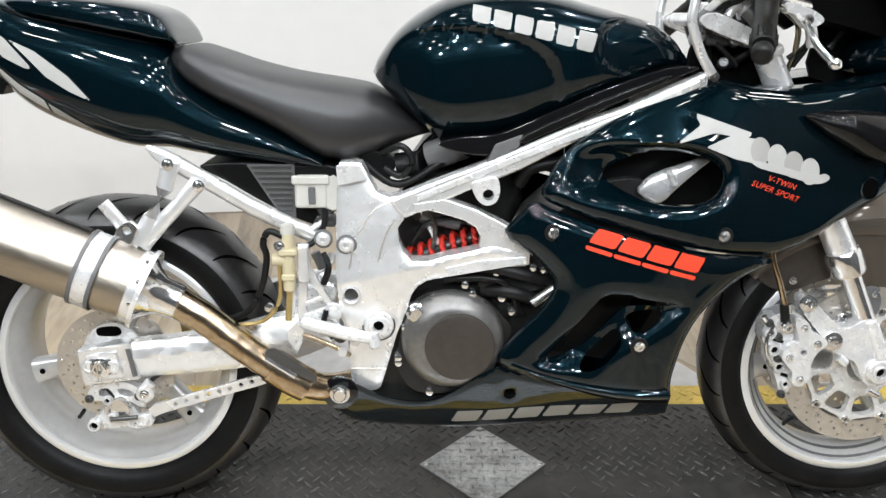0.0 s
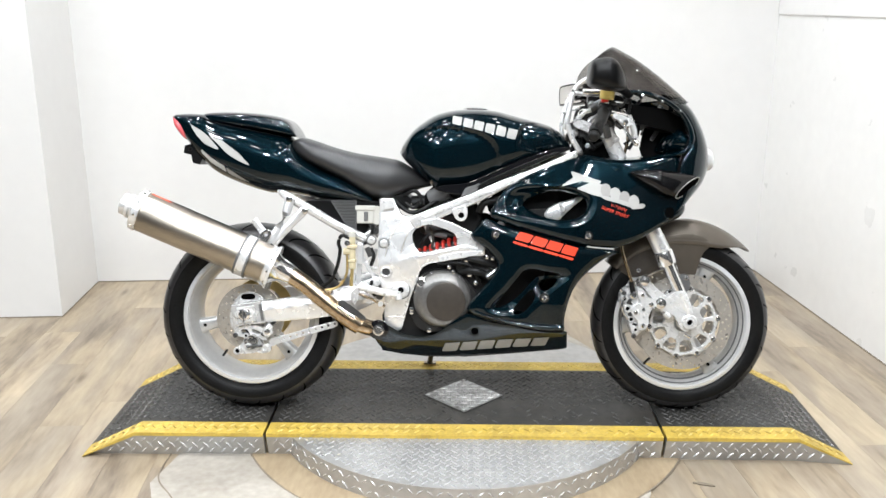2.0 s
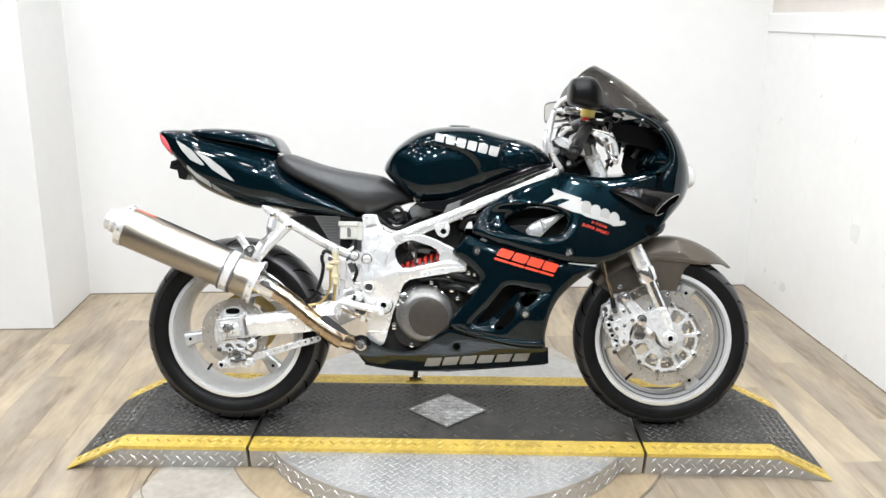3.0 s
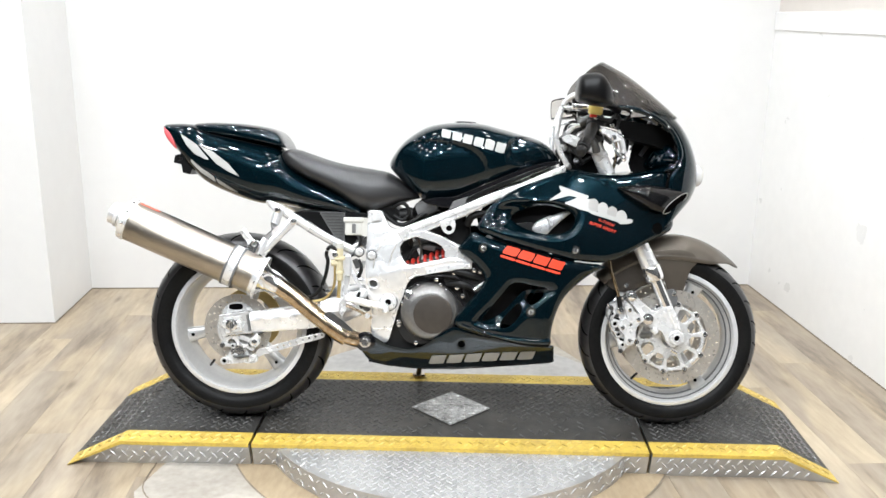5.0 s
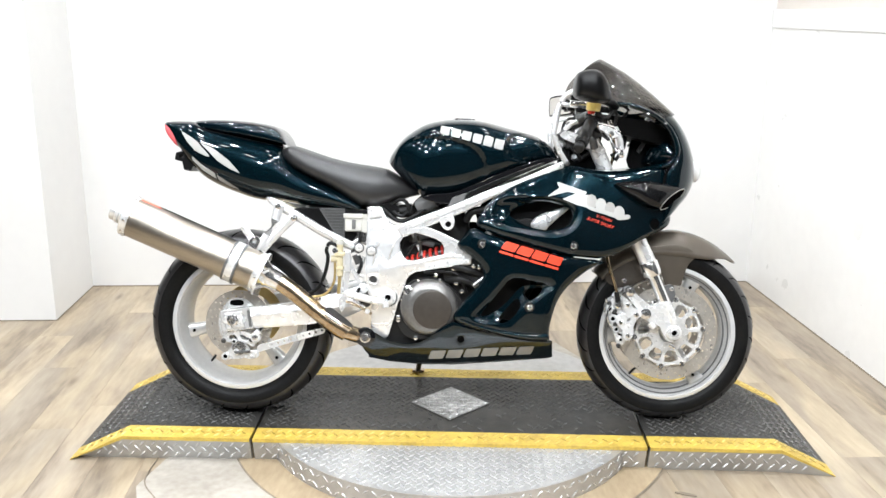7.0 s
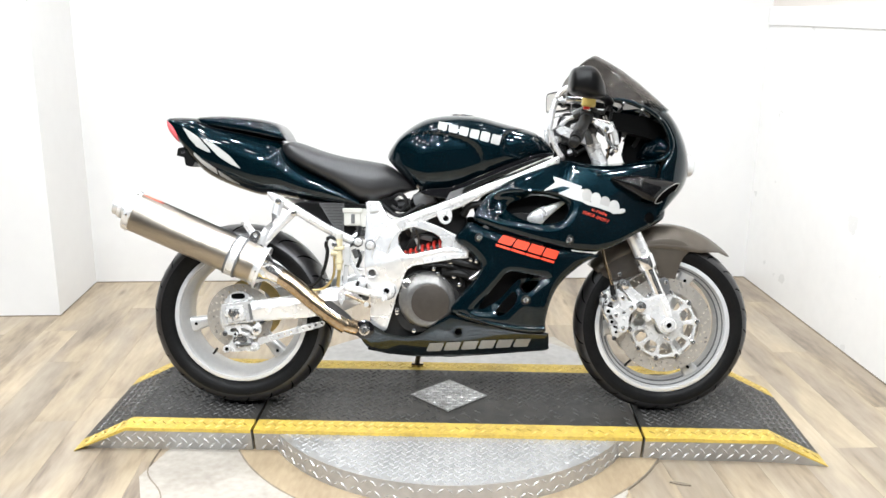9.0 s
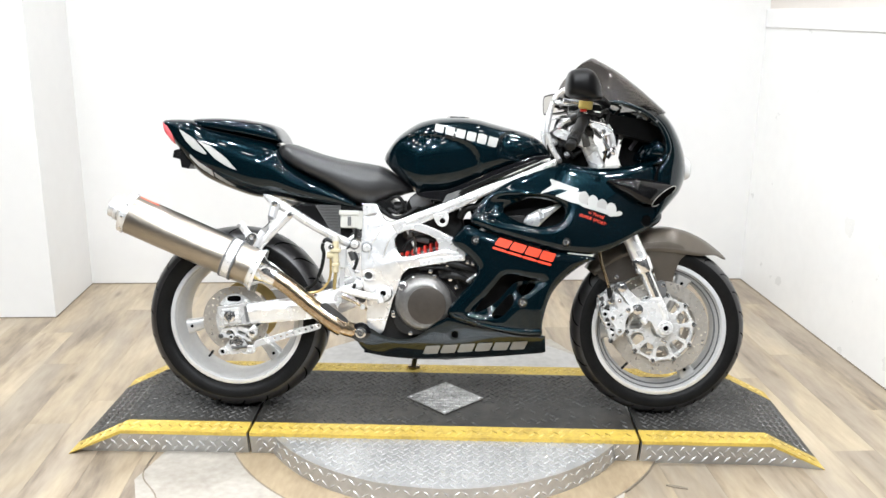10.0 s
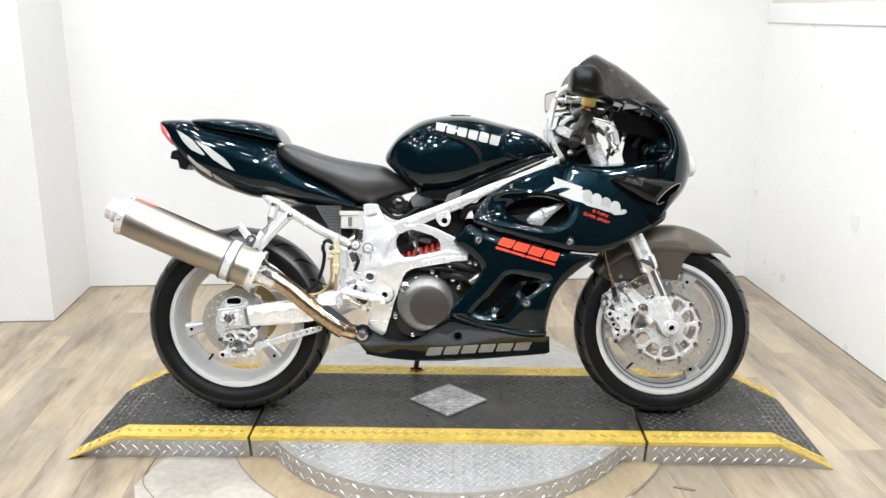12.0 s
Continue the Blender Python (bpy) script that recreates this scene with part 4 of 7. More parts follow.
part("exhaust_pipe", tube(pipe_pts, [0.0285 - 0.004 * i / (len(pipe_pts) - 1) for i in range(len(pipe_pts))], 24), STEEL_BRONZE, BIKE, "heat-tinted bronze exhaust link pipe")
part("pipe_joint", tube(curve([(-0.395, -0.169, 0.341), (-0.36, -0.166, 0.316), (-0.335, -0.162, 0.300)], 3), 0.0315, 20), STEEL_BRONZE, BIKE, "heat-stained slip joint")
part("pipe_spring", tube([(-0.40, -0.198, 0.366), (-0.35, -0.194, 0.330)], 0.005, 8), CHROME, BIKE)
part("heat_shield", plate(curve([(-0.40, 0.372), (-0.36, 0.345), (-0.32, 0.322), (-0.315, 0.332), (-0.35, 0.362), (-0.385, 0.385)], 3, True), -0.199, -0.196), DARK_METAL, BIKE, smooth=None)

# subframe and hanger
SUB = part("subframe", tube(curve([(-0.600, -0.124, 0.724), (-0.56, -0.128, 0.701), (-0.50, -0.132, 0.667), (-0.40, -0.135, 0.609), (-0.295, -0.137, 0.562)], 5), [0.004, 0.008, 0.011, 0.013, 0.014] + [0.0145] * 16, 14, flat=0.7), ALLOY, BIKE, "silver aluminium subframe rail")
part("subframe_spar", tube(curve([(-0.612, 0.128, 0.728), (-0.45, 0.13, 0.64), (-0.30, 0.137, 0.566)], 5), 0.0155, 14), ALLOY, SUB)
part("gusset", plate([(-0.598, 0.726), (-0.535, 0.700), (-0.545, 0.682), (-0.57, 0.690), (-0.585, 0.708)], -0.14, -0.128), ALLOY, SUB, bevel=0.002)
for nm, pts, r in (("hanger_arm", [(-0.556, -0.142, 0.700), (-0.568, -0.148, 0.655), (-0.590, -0.155, 0.606), (-0.614, -0.16, 0.560)], [0.014, 0.0125, 0.014, 0.018]),
                   ("hanger_arm", [(-0.512, -0.142, 0.664), (-0.545, -0.15, 0.628), (-0.580, -0.155, 0.592), (-0.612, -0.16, 0.558)], [0.013, 0.0115, 0.012, 0.014]),
                   ("hanger_arm", [(-0.668, -0.165, 0.634), (-0.645, -0.162, 0.602), (-0.615, -0.16, 0.558)], [0.010, 0.010, 0.014])):
    part(nm, tube(pts, [q * 1.15 for q in r], 14, flat=0.55), ALLOY, SUB, "silver exhaust hanger bracket")
part("clamp_lug", plate(curve([(-0.640, 0.596), (-0.622, 0.604), (-0.610, 0.590), (-0.625, 0.560), (-0.648, 0.552), (-0.652, 0.575)], 3, True), -0.178, -0.166, [circle(-0.628, 0.588, 0.006, 10)]), CHROME, SUB, bevel=0.002)
for x, z in ((-0.628, 0.588), (-0.508, 0.662), (-0.558, 0.698)):
    part("bolt", bolt((x, -0.152, z), 0.008), CHROME, SUB)

# main frame, near side
beam = curve([(0.345, 0.857), (0.28, 0.829), (0.207, 0.797), (0.113, 0.763), (0.03, 0.727), (-0.05, 0.694), (-0.12, 0.667), (-0.185, 0.640)], 2) + curve([(-0.160, 0.605), (-0.096, 0.634), (-0.038, 0.660), (0.04, 0.692), (0.133, 0.741), (0.208, 0.773), (0.282, 0.806), (0.345, 0.832)], 2)
FRAME = part("frame", plate(beam, -0.165, -0.128), ALLOY, BIKE, "silver brushed aluminium trellis frame", bevel=0.007)
far = plate([(x, z) for x, z in beam], 0.128, 0.165)
part("frame_beam", far, ALLOY, FRAME, bevel=0.006)
groove = curve([(0.33, 0.843), (0.20, 0.785), (0.08, 0.738), (-0.05, 0.684), (-0.14, 0.647)], 2) + curve([(-0.135, 0.637), (-0.05, 0.672), (0.08, 0.725), (0.20, 0.772), (0.33, 0.832)], 2)
part("beam_web", plate(groove, -0.1675, -0.160), CAST, FRAME, "darker recessed web of beam", bevel=0.002)
def pivot_depth(x, z):
    """The plate folds along a line: its upper part leans back, its foot tucks under."""
    fold = 0.504 + 0.24 * (x + 0.21)
    return 0.170 - (0.10 * (z - fold) if z > fold else 0.14 * (fold - z))


piv = [(-0.270, 0.701), (-0.252, 0.702), (-0.232, 0.700), (-0.224, 0.686), (-0.218, 0.673), (-0.205, 0.650), (-0.183, 0.642), (-0.158, 0.650), (-0.158, 0.607), (-0.170, 0.590), (-0.168, 0.567), (-0.160, 0.548), (-0.146, 0.532), (-0.115, 0.533), (-0.09, 0.541), (-0.046, 0.550), (-0.007, 0.560), (0.058, 0.546), (0.058, 0.524), (0.004, 0.518), (-0.075, 0.505), (-0.120, 0.497), (-0.136, 0.486), (-0.146, 0.472), (-0.159, 0.430), (-0.174, 0.391), (-0.193, 0.324), (-0.204, 0.286), (-0.212, 0.279), (-0.228, 0.277), (-0.248, 0.282), (-0.256, 0.296), (-0.259, 0.328), (-0.258, 0.391), (-0.264, 0.414), (-0.273, 0.441), (-0.277, 0.509), (-0.276, 0.580), (-0.274, 0.652)]
PIVOT = part("pivot_plate", panel(piv, [circle(-0.252, 0.471, 0.0125, 18), circle(-0.205, 0.413, 0.0115, 18)], pivot_depth, 0.006, 0.040, 0.003, 1.4), ALLOY, FRAME, "brushed aluminium swingarm pivot plate", smooth=28)
for pts in ([(-0.165, 0.640), (-0.200, 0.628), (-0.217, 0.613), (-0.229, 0.593), (-0.243, 0.572), (-0.249, 0.546), (-0.254, 0.520)], [(-0.176, 0.606), (-0.190, 0.579), (-0.198, 0.555), (-0.205, 0.531)], [(-0.258, 0.325), (-0.225, 0.3245), (-0.194, 0.324)]):
    part("plate_crease", tube([(x, -pivot_depth(x, z) - 0.0002, z) for x, z in curve(pts, 5)], 0.0014, 8), DISC, PIVOT)
py = -pivot_depth(-0.205, 0.413)
part("boss_ring", revolve((-0.205, py, 0.413), (0, -1, 0), [(-0.004, 0.0345), (0.0015, 0.0345), (0.0025, 0.033), (0.0025, 0.030), (-0.004, 0.030)], 40), ALLOY, PIVOT)
part("boss_groove", revolve((-0.205, py, 0.413), (0, -1, 0), [(-0.004, 0.031), (0.0008, 0.031), (0.0008, 0.0255), (-0.004, 0.0255)], 40), DARK_METAL, PIVOT)
part("pivot_boss", revolve((-0.205, py, 0.413), (0, -1, 0), [(-0.004, 0.0265), (0.004, 0.0265), (0.006, 0.0245), (0.006, 0.019), (0.009, 0.018), (0.010, 0.0155), (0.010, 0.0100), (0.001, 0.0095), (0.001, 0.0003)], 36), CAST, PIVOT, "round pivot boss with hollow axle")
part("pivot_bore", revolve((-0.205, py - 0.0015, 0.413), (0, -1, 0), [(0, 0.0094), (0.0005, 0.0001)], 20), HOLE, PIVOT)
py = -pivot_depth(-0.252, 0.471)
part("bore_rim", revolve((-0.252, py, 0.471), (0, -1, 0), [(-0.002, 0.0165), (0.0015, 0.016), (0.002, 0.0145), (0.001, 0.0125), (-0.012, 0.0122)], 24, closed=True), ALLOY, PIVOT)
part("bore_lining", revolve((-0.252, py + 0.010, 0.471), (0, -1, 0), [(0, 0.0135), (0.0005, 0.0001)], 18), DARK_METAL, PIVOT)
for x, z, r in ((-0.258, 0.561, 0.012), (-0.298, 0.571, 0.011)):
    y = -pivot_depth(x, z)
    part("washer", revolve((x, y, z), (0, -1, 0), [(-0.002, r * 1.5), (0.001, r * 1.5), (0.0016, r * 1.35), (0.0016, 0.001)], 24), PLASTIC_GREY, PIVOT)
    part("bolt", bolt((x, y - 0.001, z), r * 0.9, 0.009), CAST, PIVOT)
strut_o = [(-0.145, 0.634), (-0.088, 0.642), (-0.04, 0.626), (0.002, 0.605), (0.043, 0.583), (0.060, 0.552), (0.058, 0.536), (0.0, 0.556), (-0.03, 0.556), (-0.028, 0.576), (-0.036, 0.592), (-0.056, 0.604), (-0.088, 0.614), (-0.118, 0.622), (-0.145, 0.615)]
part("frame_strut", plate(strut_o, -0.166, -0.130), ALLOY, FRAME, bevel=0.0035)
part("lower_spar_web", plate([(-0.088, 0.521), (-0.026, 0.535), (0.052, 0.541), (0.052, 0.530), (-0.026, 0.516), (-0.084, 0.506)], -0.1715, -0.166), CAST, FRAME, bevel=0.001)
part("frame_lug", plate(curve([(-0.045, 0.668), (-0.03, 0.675), (-0.003, 0.680), (0.004, 0.660), (-0.002, 0.640), (-0.018, 0.633), (-0.034, 0.642)], 4, True), -0.176, -0.150, [circle(-0.016, 0.651, 0.0095, 16)]), CAST, FRAME, "cast engine mount lug", bevel=0.003)
part("frame_post", plate([(-0.272, 0.70), (-0.232, 0.70), (-0.222, 0.676), (-0.27, 0.666)], -0.171, -0.168), CAST, FRAME, bevel=0.001)

# shock absorber behind the frame window
sp = []
axis0, axis1 = Vector((-0.150, -0.085, 0.515)), Vector((-0.005, -0.085, 0.566))
ad = (axis1 - axis0).normalized()
sa, sb = frame_at(ad)
turns = 7.5
for k in range(int(turns * 14) + 1):
    t = 2 * math.pi * k / 14
    sp.append(tuple(axis0 + (axis1 - axis0) * (k / (turns * 14)) + 0.0185 * (math.cos(t) * sa + math.sin(t) * sb)))
SHOCK = part("shock_spring", tube(sp, 0.0056, 8), RED, BIKE, "red coil spring of rear shock")
part("shock_body", tube([tuple(axis0 - ad * 0.02), tuple(axis1 + ad * 0.02)], 0.011, 16), DARK_METAL, SHOCK)
part("shock_reservoir", tube([(-0.13, -0.09, 0.60), (-0.06, -0.09, 0.585)], 0.016, 14), PLASTIC_GREY, SHOCK)
part("shock_rod", tube([(-0.138, -0.095, 0.625), (-0.10, -0.095, 0.545)], 0.005, 8), CAST, SHOCK)

part("shock_linkage", plate(curve([(-0.15, 0.60), (-0.12, 0.625), (-0.05, 0.61), (-0.06, 0.585), (-0.13, 0.58)], 3, True), -0.07, -0.05), BADGE, SHOCK, bevel=0.004)
part("shock_hose", tube(curve([(-0.15, -0.10, 0.545), (-0.125, -0.105, 0.58), (-0.085, -0.105, 0.595), (-0.04, -0.10, 0.585)], 5), 0.005, 8), HOSE, SHOCK)
part("shock_hose", tube(curve([(-0.11, -0.11, 0.54), (-0.105, -0.11, 0.575), (-0.115, -0.11, 0.61)], 5), 0.004, 8), BADGE, SHOCK)
# engine
ENG = part("engine", plate(curve([(-0.25, 0.30), (-0.235, 0.45), (-0.16, 0.50), (-0.08, 0.52), (0.02, 0.53), (0.10, 0.60), (0.18, 0.66), (0.27, 0.66), (0.30, 0.55), (0.20, 0.42), (0.13, 0.30), (0.02, 0.235), (-0.15, 0.225), (-0.22, 0.25)], 4, True), -0.120, 0.13), ENGINE, BIKE, "black painted V-twin engine block", bevel=0.015)
part("engine_rear", plate([(-0.20, 0.49), (-0.17, 0.64), (-0.05, 0.69), (0.03, 0.70), (0.06, 0.62), (0.0, 0.50)], -0.06, 0.12), ENGINE, ENG, bevel=0.02)
CX, CZ = -0.074, 0.384
part("side_case", plate(curve([(-0.172, 0.345), (-0.160, 0.42), (-0.135, 0.462), (-0.075, 0.478), (-0.022, 0.462), (0.012, 0.43), (0.032, 0.40), (0.01, 0.36), (-0.03, 0.31), (-0.075, 0.282), (-0.135, 0.282), (-0.165, 0.31)], 4, True), -0.152, -0.118), ENGINE, ENG, "black engine side case", bevel=0.008)
part("clutch_cover", revolve((CX, -0.150, CZ), (0, -1, 0), [(0, 0.092), (0.010, 0.090), (0.020, 0.083), (0.026, 0.074), (0.030, 0.066), (0.0315, 0.058), (0.033, 0.03), (0.0335, 0.001)], 64), CLUTCH, ENG, "dark grey round clutch cover", smooth=25)
part("cover_badge", revolve((CX + 0.012, -0.1815, CZ - 0.004), (0, -1, 0), [(0, 0.062), (0.0025, 0.061), (0.004, 0.056), (0.005, 0.001)], 56), BADGE, ENG, "flat brownish-grey cover insert", smooth=25)
part("oil_filler_cap", revolve((-0.138, -0.152, 0.436), (0, -1, 0), [(0, 0.020), (0.010, 0.019), (0.012, 0.015), (0.020, 0.014), (0.022, 0.011), (0.022, 0.001)], 10), CHROME, ENG, "silver oil filler cap", smooth=20)
for x, z in ((-0.109, 0.464), (-0.053, 0.487), (-0.022, 0.452), (0.012, 0.463), (0.002, 0.510), (-0.158, 0.408), (-0.171, 0.350), (-0.171, 0.341), (-0.115, 0.284), (0.066, 0.519), (-0.040, 0.470), (0.031, 0.437), (0.085, 0.515)):
    part("case_bolt", revolve((x, -0.150, z), (0, -1, 0), [(-0.03, 0.0075), (0.004, 0.0075), (0.010, 0.0065), (0.011, 0.004), (0.011, 0.0003)], 12), CHROME, ENG)
for nm, pts, r, mt in (("coolant_hose", [(-0.05, -0.13, 0.50), (0.0, -0.15, 0.515), (0.05, -0.155, 0.505), (0.095, -0.14, 0.49)], 0.013, HOSE),
                       ("coolant_hose", [(-0.02, -0.135, 0.47), (0.03, -0.16, 0.475), (0.075, -0.15, 0.455)], 0.012, HOSE),
                       ("oil_line", [(-0.09, -0.15, 0.495), (-0.03, -0.158, 0.500), (0.02, -0.158, 0.488), (0.045, -0.15, 0.43)], 0.006, PLASTIC),
                       ("breather_hose", [(0.04, -0.12, 0.66), (0.06, -0.13, 0.69), (0.12, -0.12, 0.70)], 0.012, HOSE),
                       ("alloy_pipe", [(0.066, -0.165, 0.456), (0.105, -0.165, 0.484)], 0.009, CHROME)):
    part(nm, tube(curve(pts, 6) if len(pts) > 2 else pts, r, 12), mt, ENG)
part("cam_cover", plate(curve([(-0.03, 0.49), (0.02, 0.53), (0.08, 0.55), (0.11, 0.50), (0.07, 0.47), (0.0, 0.46)], 4, True), -0.145, -0.11), ENGINE, ENG, bevel=0.012)
# throttle bodies and wiring under the tank
for nm, p0, p1, r, mt in (("throttle_body", (-0.115, -0.07, 0.70), (-0.055, -0.09, 0.725), 0.026, PLASTIC_GREY), ("throttle_body", (-0.02, -0.06, 0.715), (0.03, -0.08, 0.745), 0.024, PLASTIC),
                          ("intake_boot", (-0.175, -0.08, 0.685), (-0.135, -0.08, 0.69), 0.022, HOSE), ("air_box", (-0.06, -0.02, 0.735), (0.06, -0.02, 0.765), 0.045, PLASTIC)):
    part(nm, tube([p0, p1], r, 18), mt, ENG)
part("cable_loop", tube(curve([(-0.20, -0.10, 0.71), (-0.165, -0.115, 0.725), (-0.145, -0.115, 0.700), (-0.165, -0.11, 0.672), (-0.195, -0.105, 0.685)], 6), 0.006, 10), HOSE, ENG)
part("cable", tube(curve([(-0.24, -0.10, 0.70), (-0.17, -0.10, 0.655), (-0.08, -0.09, 0.70), (0.0, -0.09, 0.72)], 6), 0.007, 10), HOSE, ENG)
# Added black block that closes a white gap under the tank.
part("gap_filler", plate(curve([(-0.16, 0.66), (-0.10, 0.745), (0.0, 0.75), (0.06, 0.73), (0.02, 0.68), (-0.08, 0.65)], 3, True), -0.03, 0.06), PLASTIC, ENG, bevel=0.01)
part("seat_bracket", plate(curve([(-0.225, 0.715), (-0.175, 0.70), (-0.19, 0.66), (-0.215, 0.668), (-0.235, 0.69)], 3, True), -0.10, 0.10), PLASTIC, ENG, bevel=0.004)

# electrics behind the side plate
REG = part("side_panel", plate(curve([(-0.515, 0.690), (-0.44, 0.697), (-0.34, 0.692), (-0.272, 0.688), (-0.272, 0.64), (-0.30, 0.585), (-0.352, 0.598), (-0.41, 0.628), (-0.47, 0.664)], 3, True), -0.120, 0.120), PLASTIC, BIKE, "black under-seat side panel", bevel=0.004)
part("ribbed_cover", plate([(-0.432, 0.693), (-0.349, 0.694), (-0.349, 0.598), (-0.374, 0.600)], -0.1222, -0.1195), PLASTIC_GREY, REG, "grey ribbed cover", smooth=None, bevel=0.001)
for i in range(9):
    part("rib", box_bm(-0.424 + 0.006 * i, -0.353, -0.1245, -0.1215, 0.686 - 0.0095 * i, 0.6905 - 0.0095 * i), DARK_METAL, REG)
EB = part("fuse_box", box_bm(-0.346, -0.290, -0.152, -0.118, 0.622, 0.676), PALE_PLASTIC, BIKE, "off-white electrical box", bevel=0.005)
part("box_lid", box_bm(-0.350, -0.286, -0.156, -0.145, 0.664, 0.679), PALE_PLASTIC, EB, bevel=0.003)
part("box_connector", box_bm(-0.322, -0.310, -0.156, -0.15, 0.630, 0.660), PLASTIC_GREY, EB, bevel=0.002)
part("box_bracket", plate(curve([(-0.292, 0.674), (-0.268, 0.672), (-0.268, 0.625), (-0.292, 0.622)], 2, True), -0.150, -0.14), PALE_PLASTIC, EB, bevel=0.002)
# rear master cylinder and rearset
MC = part("rear_master_cylinder", tube([(-0.358, -0.168, 0.480), (-0.358, -0.168, 0.585)], [0.0105, 0.0105], 16), CREAM, BIKE, "cream rear brake master cylinder", bevel=0.002)
part("cylinder_cap", tube([(-0.358, -0.168, 0.582), (-0.358, -0.168, 0.598)], 0.0125, 16), PALE_PLASTIC, MC)
part("cylinder_clamp", box_bm(-0.374, -0.342, -0.182, -0.150, 0.545, 0.556), CREAM, MC, bevel=0.003)
part("cylinder_clamp", box_bm(-0.370, -0.346, -0.180, -0.152, 0.500, 0.512), CREAM, MC, bevel=0.003)
part("hose_union", bolt((-0.372, -0.175, 0.562), 0.0075, 0.010), CHROME, MC)
part("cylinder_boss", tube([(-0.385, -0.166, 0.535), (-0.35, -0.166, 0.535)], 0.011, 12), CREAM, MC)
part("push_rod", tube([(-0.358, -0.168, 0.48), (-0.362, -0.168, 0.425)], 0.006, 10), GOLD, MC)
part("brake_hose", tube(curve([(-0.362, -0.168, 0.575), (-0.39, -0.165, 0.585), (-0.402, -0.16, 0.562), (-0.398, -0.155, 0.535), (-0.41, -0.15, 0.48), (-0.44, -0.14, 0.43), (-0.52, -0.12, 0.40)], 6), 0.006, 10), HOSE, MC)
part("brake_line", tube(curve([(-0.374, -0.166, 0.53), (-0.378, -0.16, 0.46), (-0.41, -0.15, 0.418), (-0.47, -0.14, 0.405)], 6), 0.004, 8), GOLD, MC)
RSET = part("rearset_bracket", plate([(-0.342, 0.562), (-0.323, 0.562), (-0.322, 0.520), (-0.284, 0.452), (-0.271, 0.452), (-0.268, 0.436), (-0.280, 0.430), (-0.338, 0.420), (-0.348, 0.432), (-0.343, 0.493)], -0.164, -0.152, [[(-0.327, 0.503), (-0.306, 0.468), (-0.330, 0.458)], [(-0.332, 0.450), (-0.300, 0.461), (-0.293, 0.449), (-0.330, 0.436)], [(-0.337, 0.552), (-0.329, 0.552), (-0.331, 0.512), (-0.338, 0.512)]]), ALLOY, BIKE, "silver skeletal footrest bracket", smooth=None, bevel=0.0015)
part("cylinder_mount", box_bm(-0.342, -0.324, -0.172, -0.160, 0.495, 0.560), ALLOY, RSET, "white-silver master cylinder mount", bevel=0.003)
part("bracket_boss", revolve((-0.284, -0.162, 0.441), (0, -1, 0), [(0, 0.0155), (0.005, 0.015), (0.006, 0.012), (0.006, 0.0085), (0.011, 0.008), (0.012, 0.006), (0.012, 0.0003)], 20), CAST, RSET)
part("footrest", tube([(-0.335, -0.182, 0.426), (-0.322, -0.187, 0.424), (-0.260, -0.196, 0.411), (-0.208, -0.20, 0.402)], [0.010, 0.0125, 0.0115, 0.0100], 16), CAST, RSET, "silver knurled footrest")
part("footrest_tip", revolve((-0.211, -0.200, 0.403), (0.15, -0.1, -1), [(-0.010, 0.010), (0.014, 0.0105), (0.017, 0.008), (0.017, 0.001)], 14), CAST, RSET)
part("heel_guard", plate([(-0.364, 0.408), (-0.346, 0.424), (-0.335, 0.414), (-0.337, 0.390), (-0.349, 0.364), (-0.363, 0.388)], -0.176, -0.170, [circle(-0.349, 0.388, 0.0022, 8)]), ALLOY, RSET, smooth=None, bevel=0.001)
part("brake_pedal", tube(curve([(-0.336, -0.178, 0.402), (-0.304, -0.178, 0.390), (-0.268, -0.176, 0.371), (-0.255, -0.174, 0.362)], 4), 0.0045, 10), STEEL_BRONZE, RSET, "heat-stained brake pedal rod")
part("pedal_joint", revolve((-0.268, -0.180, 0.371), (0, -1, 0), [(0, 0.0085), (0.006, 0.008), (0.007, 0.001)], 14), CAST, RSET)
part("pedal_pivot", revolve((-0.272, -0.162, 0.394), (0, -1, 0), [(0, 0.013), (0.006, 0.012), (0.007, 0.008), (0.007, 0.001)], 16), DARK_METAL, RSET)
part("pedal_spring", tube([(-0.352, -0.165, 0.50), (-0.356, -0.165, 0.43)], 0.005, 8), CAST, RSET)
for pts in ([(-0.318, -0.150, 0.585), (-0.300, -0.140, 0.60), (-0.288, -0.14, 0.62)], [(-0.305, -0.145, 0.50), (-0.292, -0.14, 0.515), (-0.285, -0.14, 0.54)], [(-0.315, -0.142, 0.475), (-0.300, -0.14, 0.482), (-0.285, -0.138, 0.478)]):
    part("bracket_link", tube(curve(pts, 4), 0.006, 8), CAST, RSET)
for x, z in ((-0.296, 0.618), (-0.303, 0.596), (-0.286, 0.600)):
    part("lock_nut", revolve((x, -0.140, z), (0, -1, 0), [(0, 0.013), (0.006, 0.013), (0.007, 0.011), (0.007, 0.006), (0.003, 0.0055), (0.003, 0.0003)], 6), DARK_METAL, RSET, smooth=20)
for pts, r in (([(-0.300, -0.158, 0.545), (-0.290, -0.165, 0.52), (-0.300, -0.160, 0.49)], 0.006), ([(-0.345, -0.150, 0.555), (-0.320, -0.155, 0.56), (-0.300, -0.150, 0.585), (-0.295, -0.145, 0.62)], 0.005), ([(-0.295, -0.172, 0.445), (-0.300, -0.175, 0.42), (-0.285, -0.175, 0.395)], 0.005)):
    part("stop_lamp_wire", tube(curve(pts, 5), r, 8), HOSE, RSET)
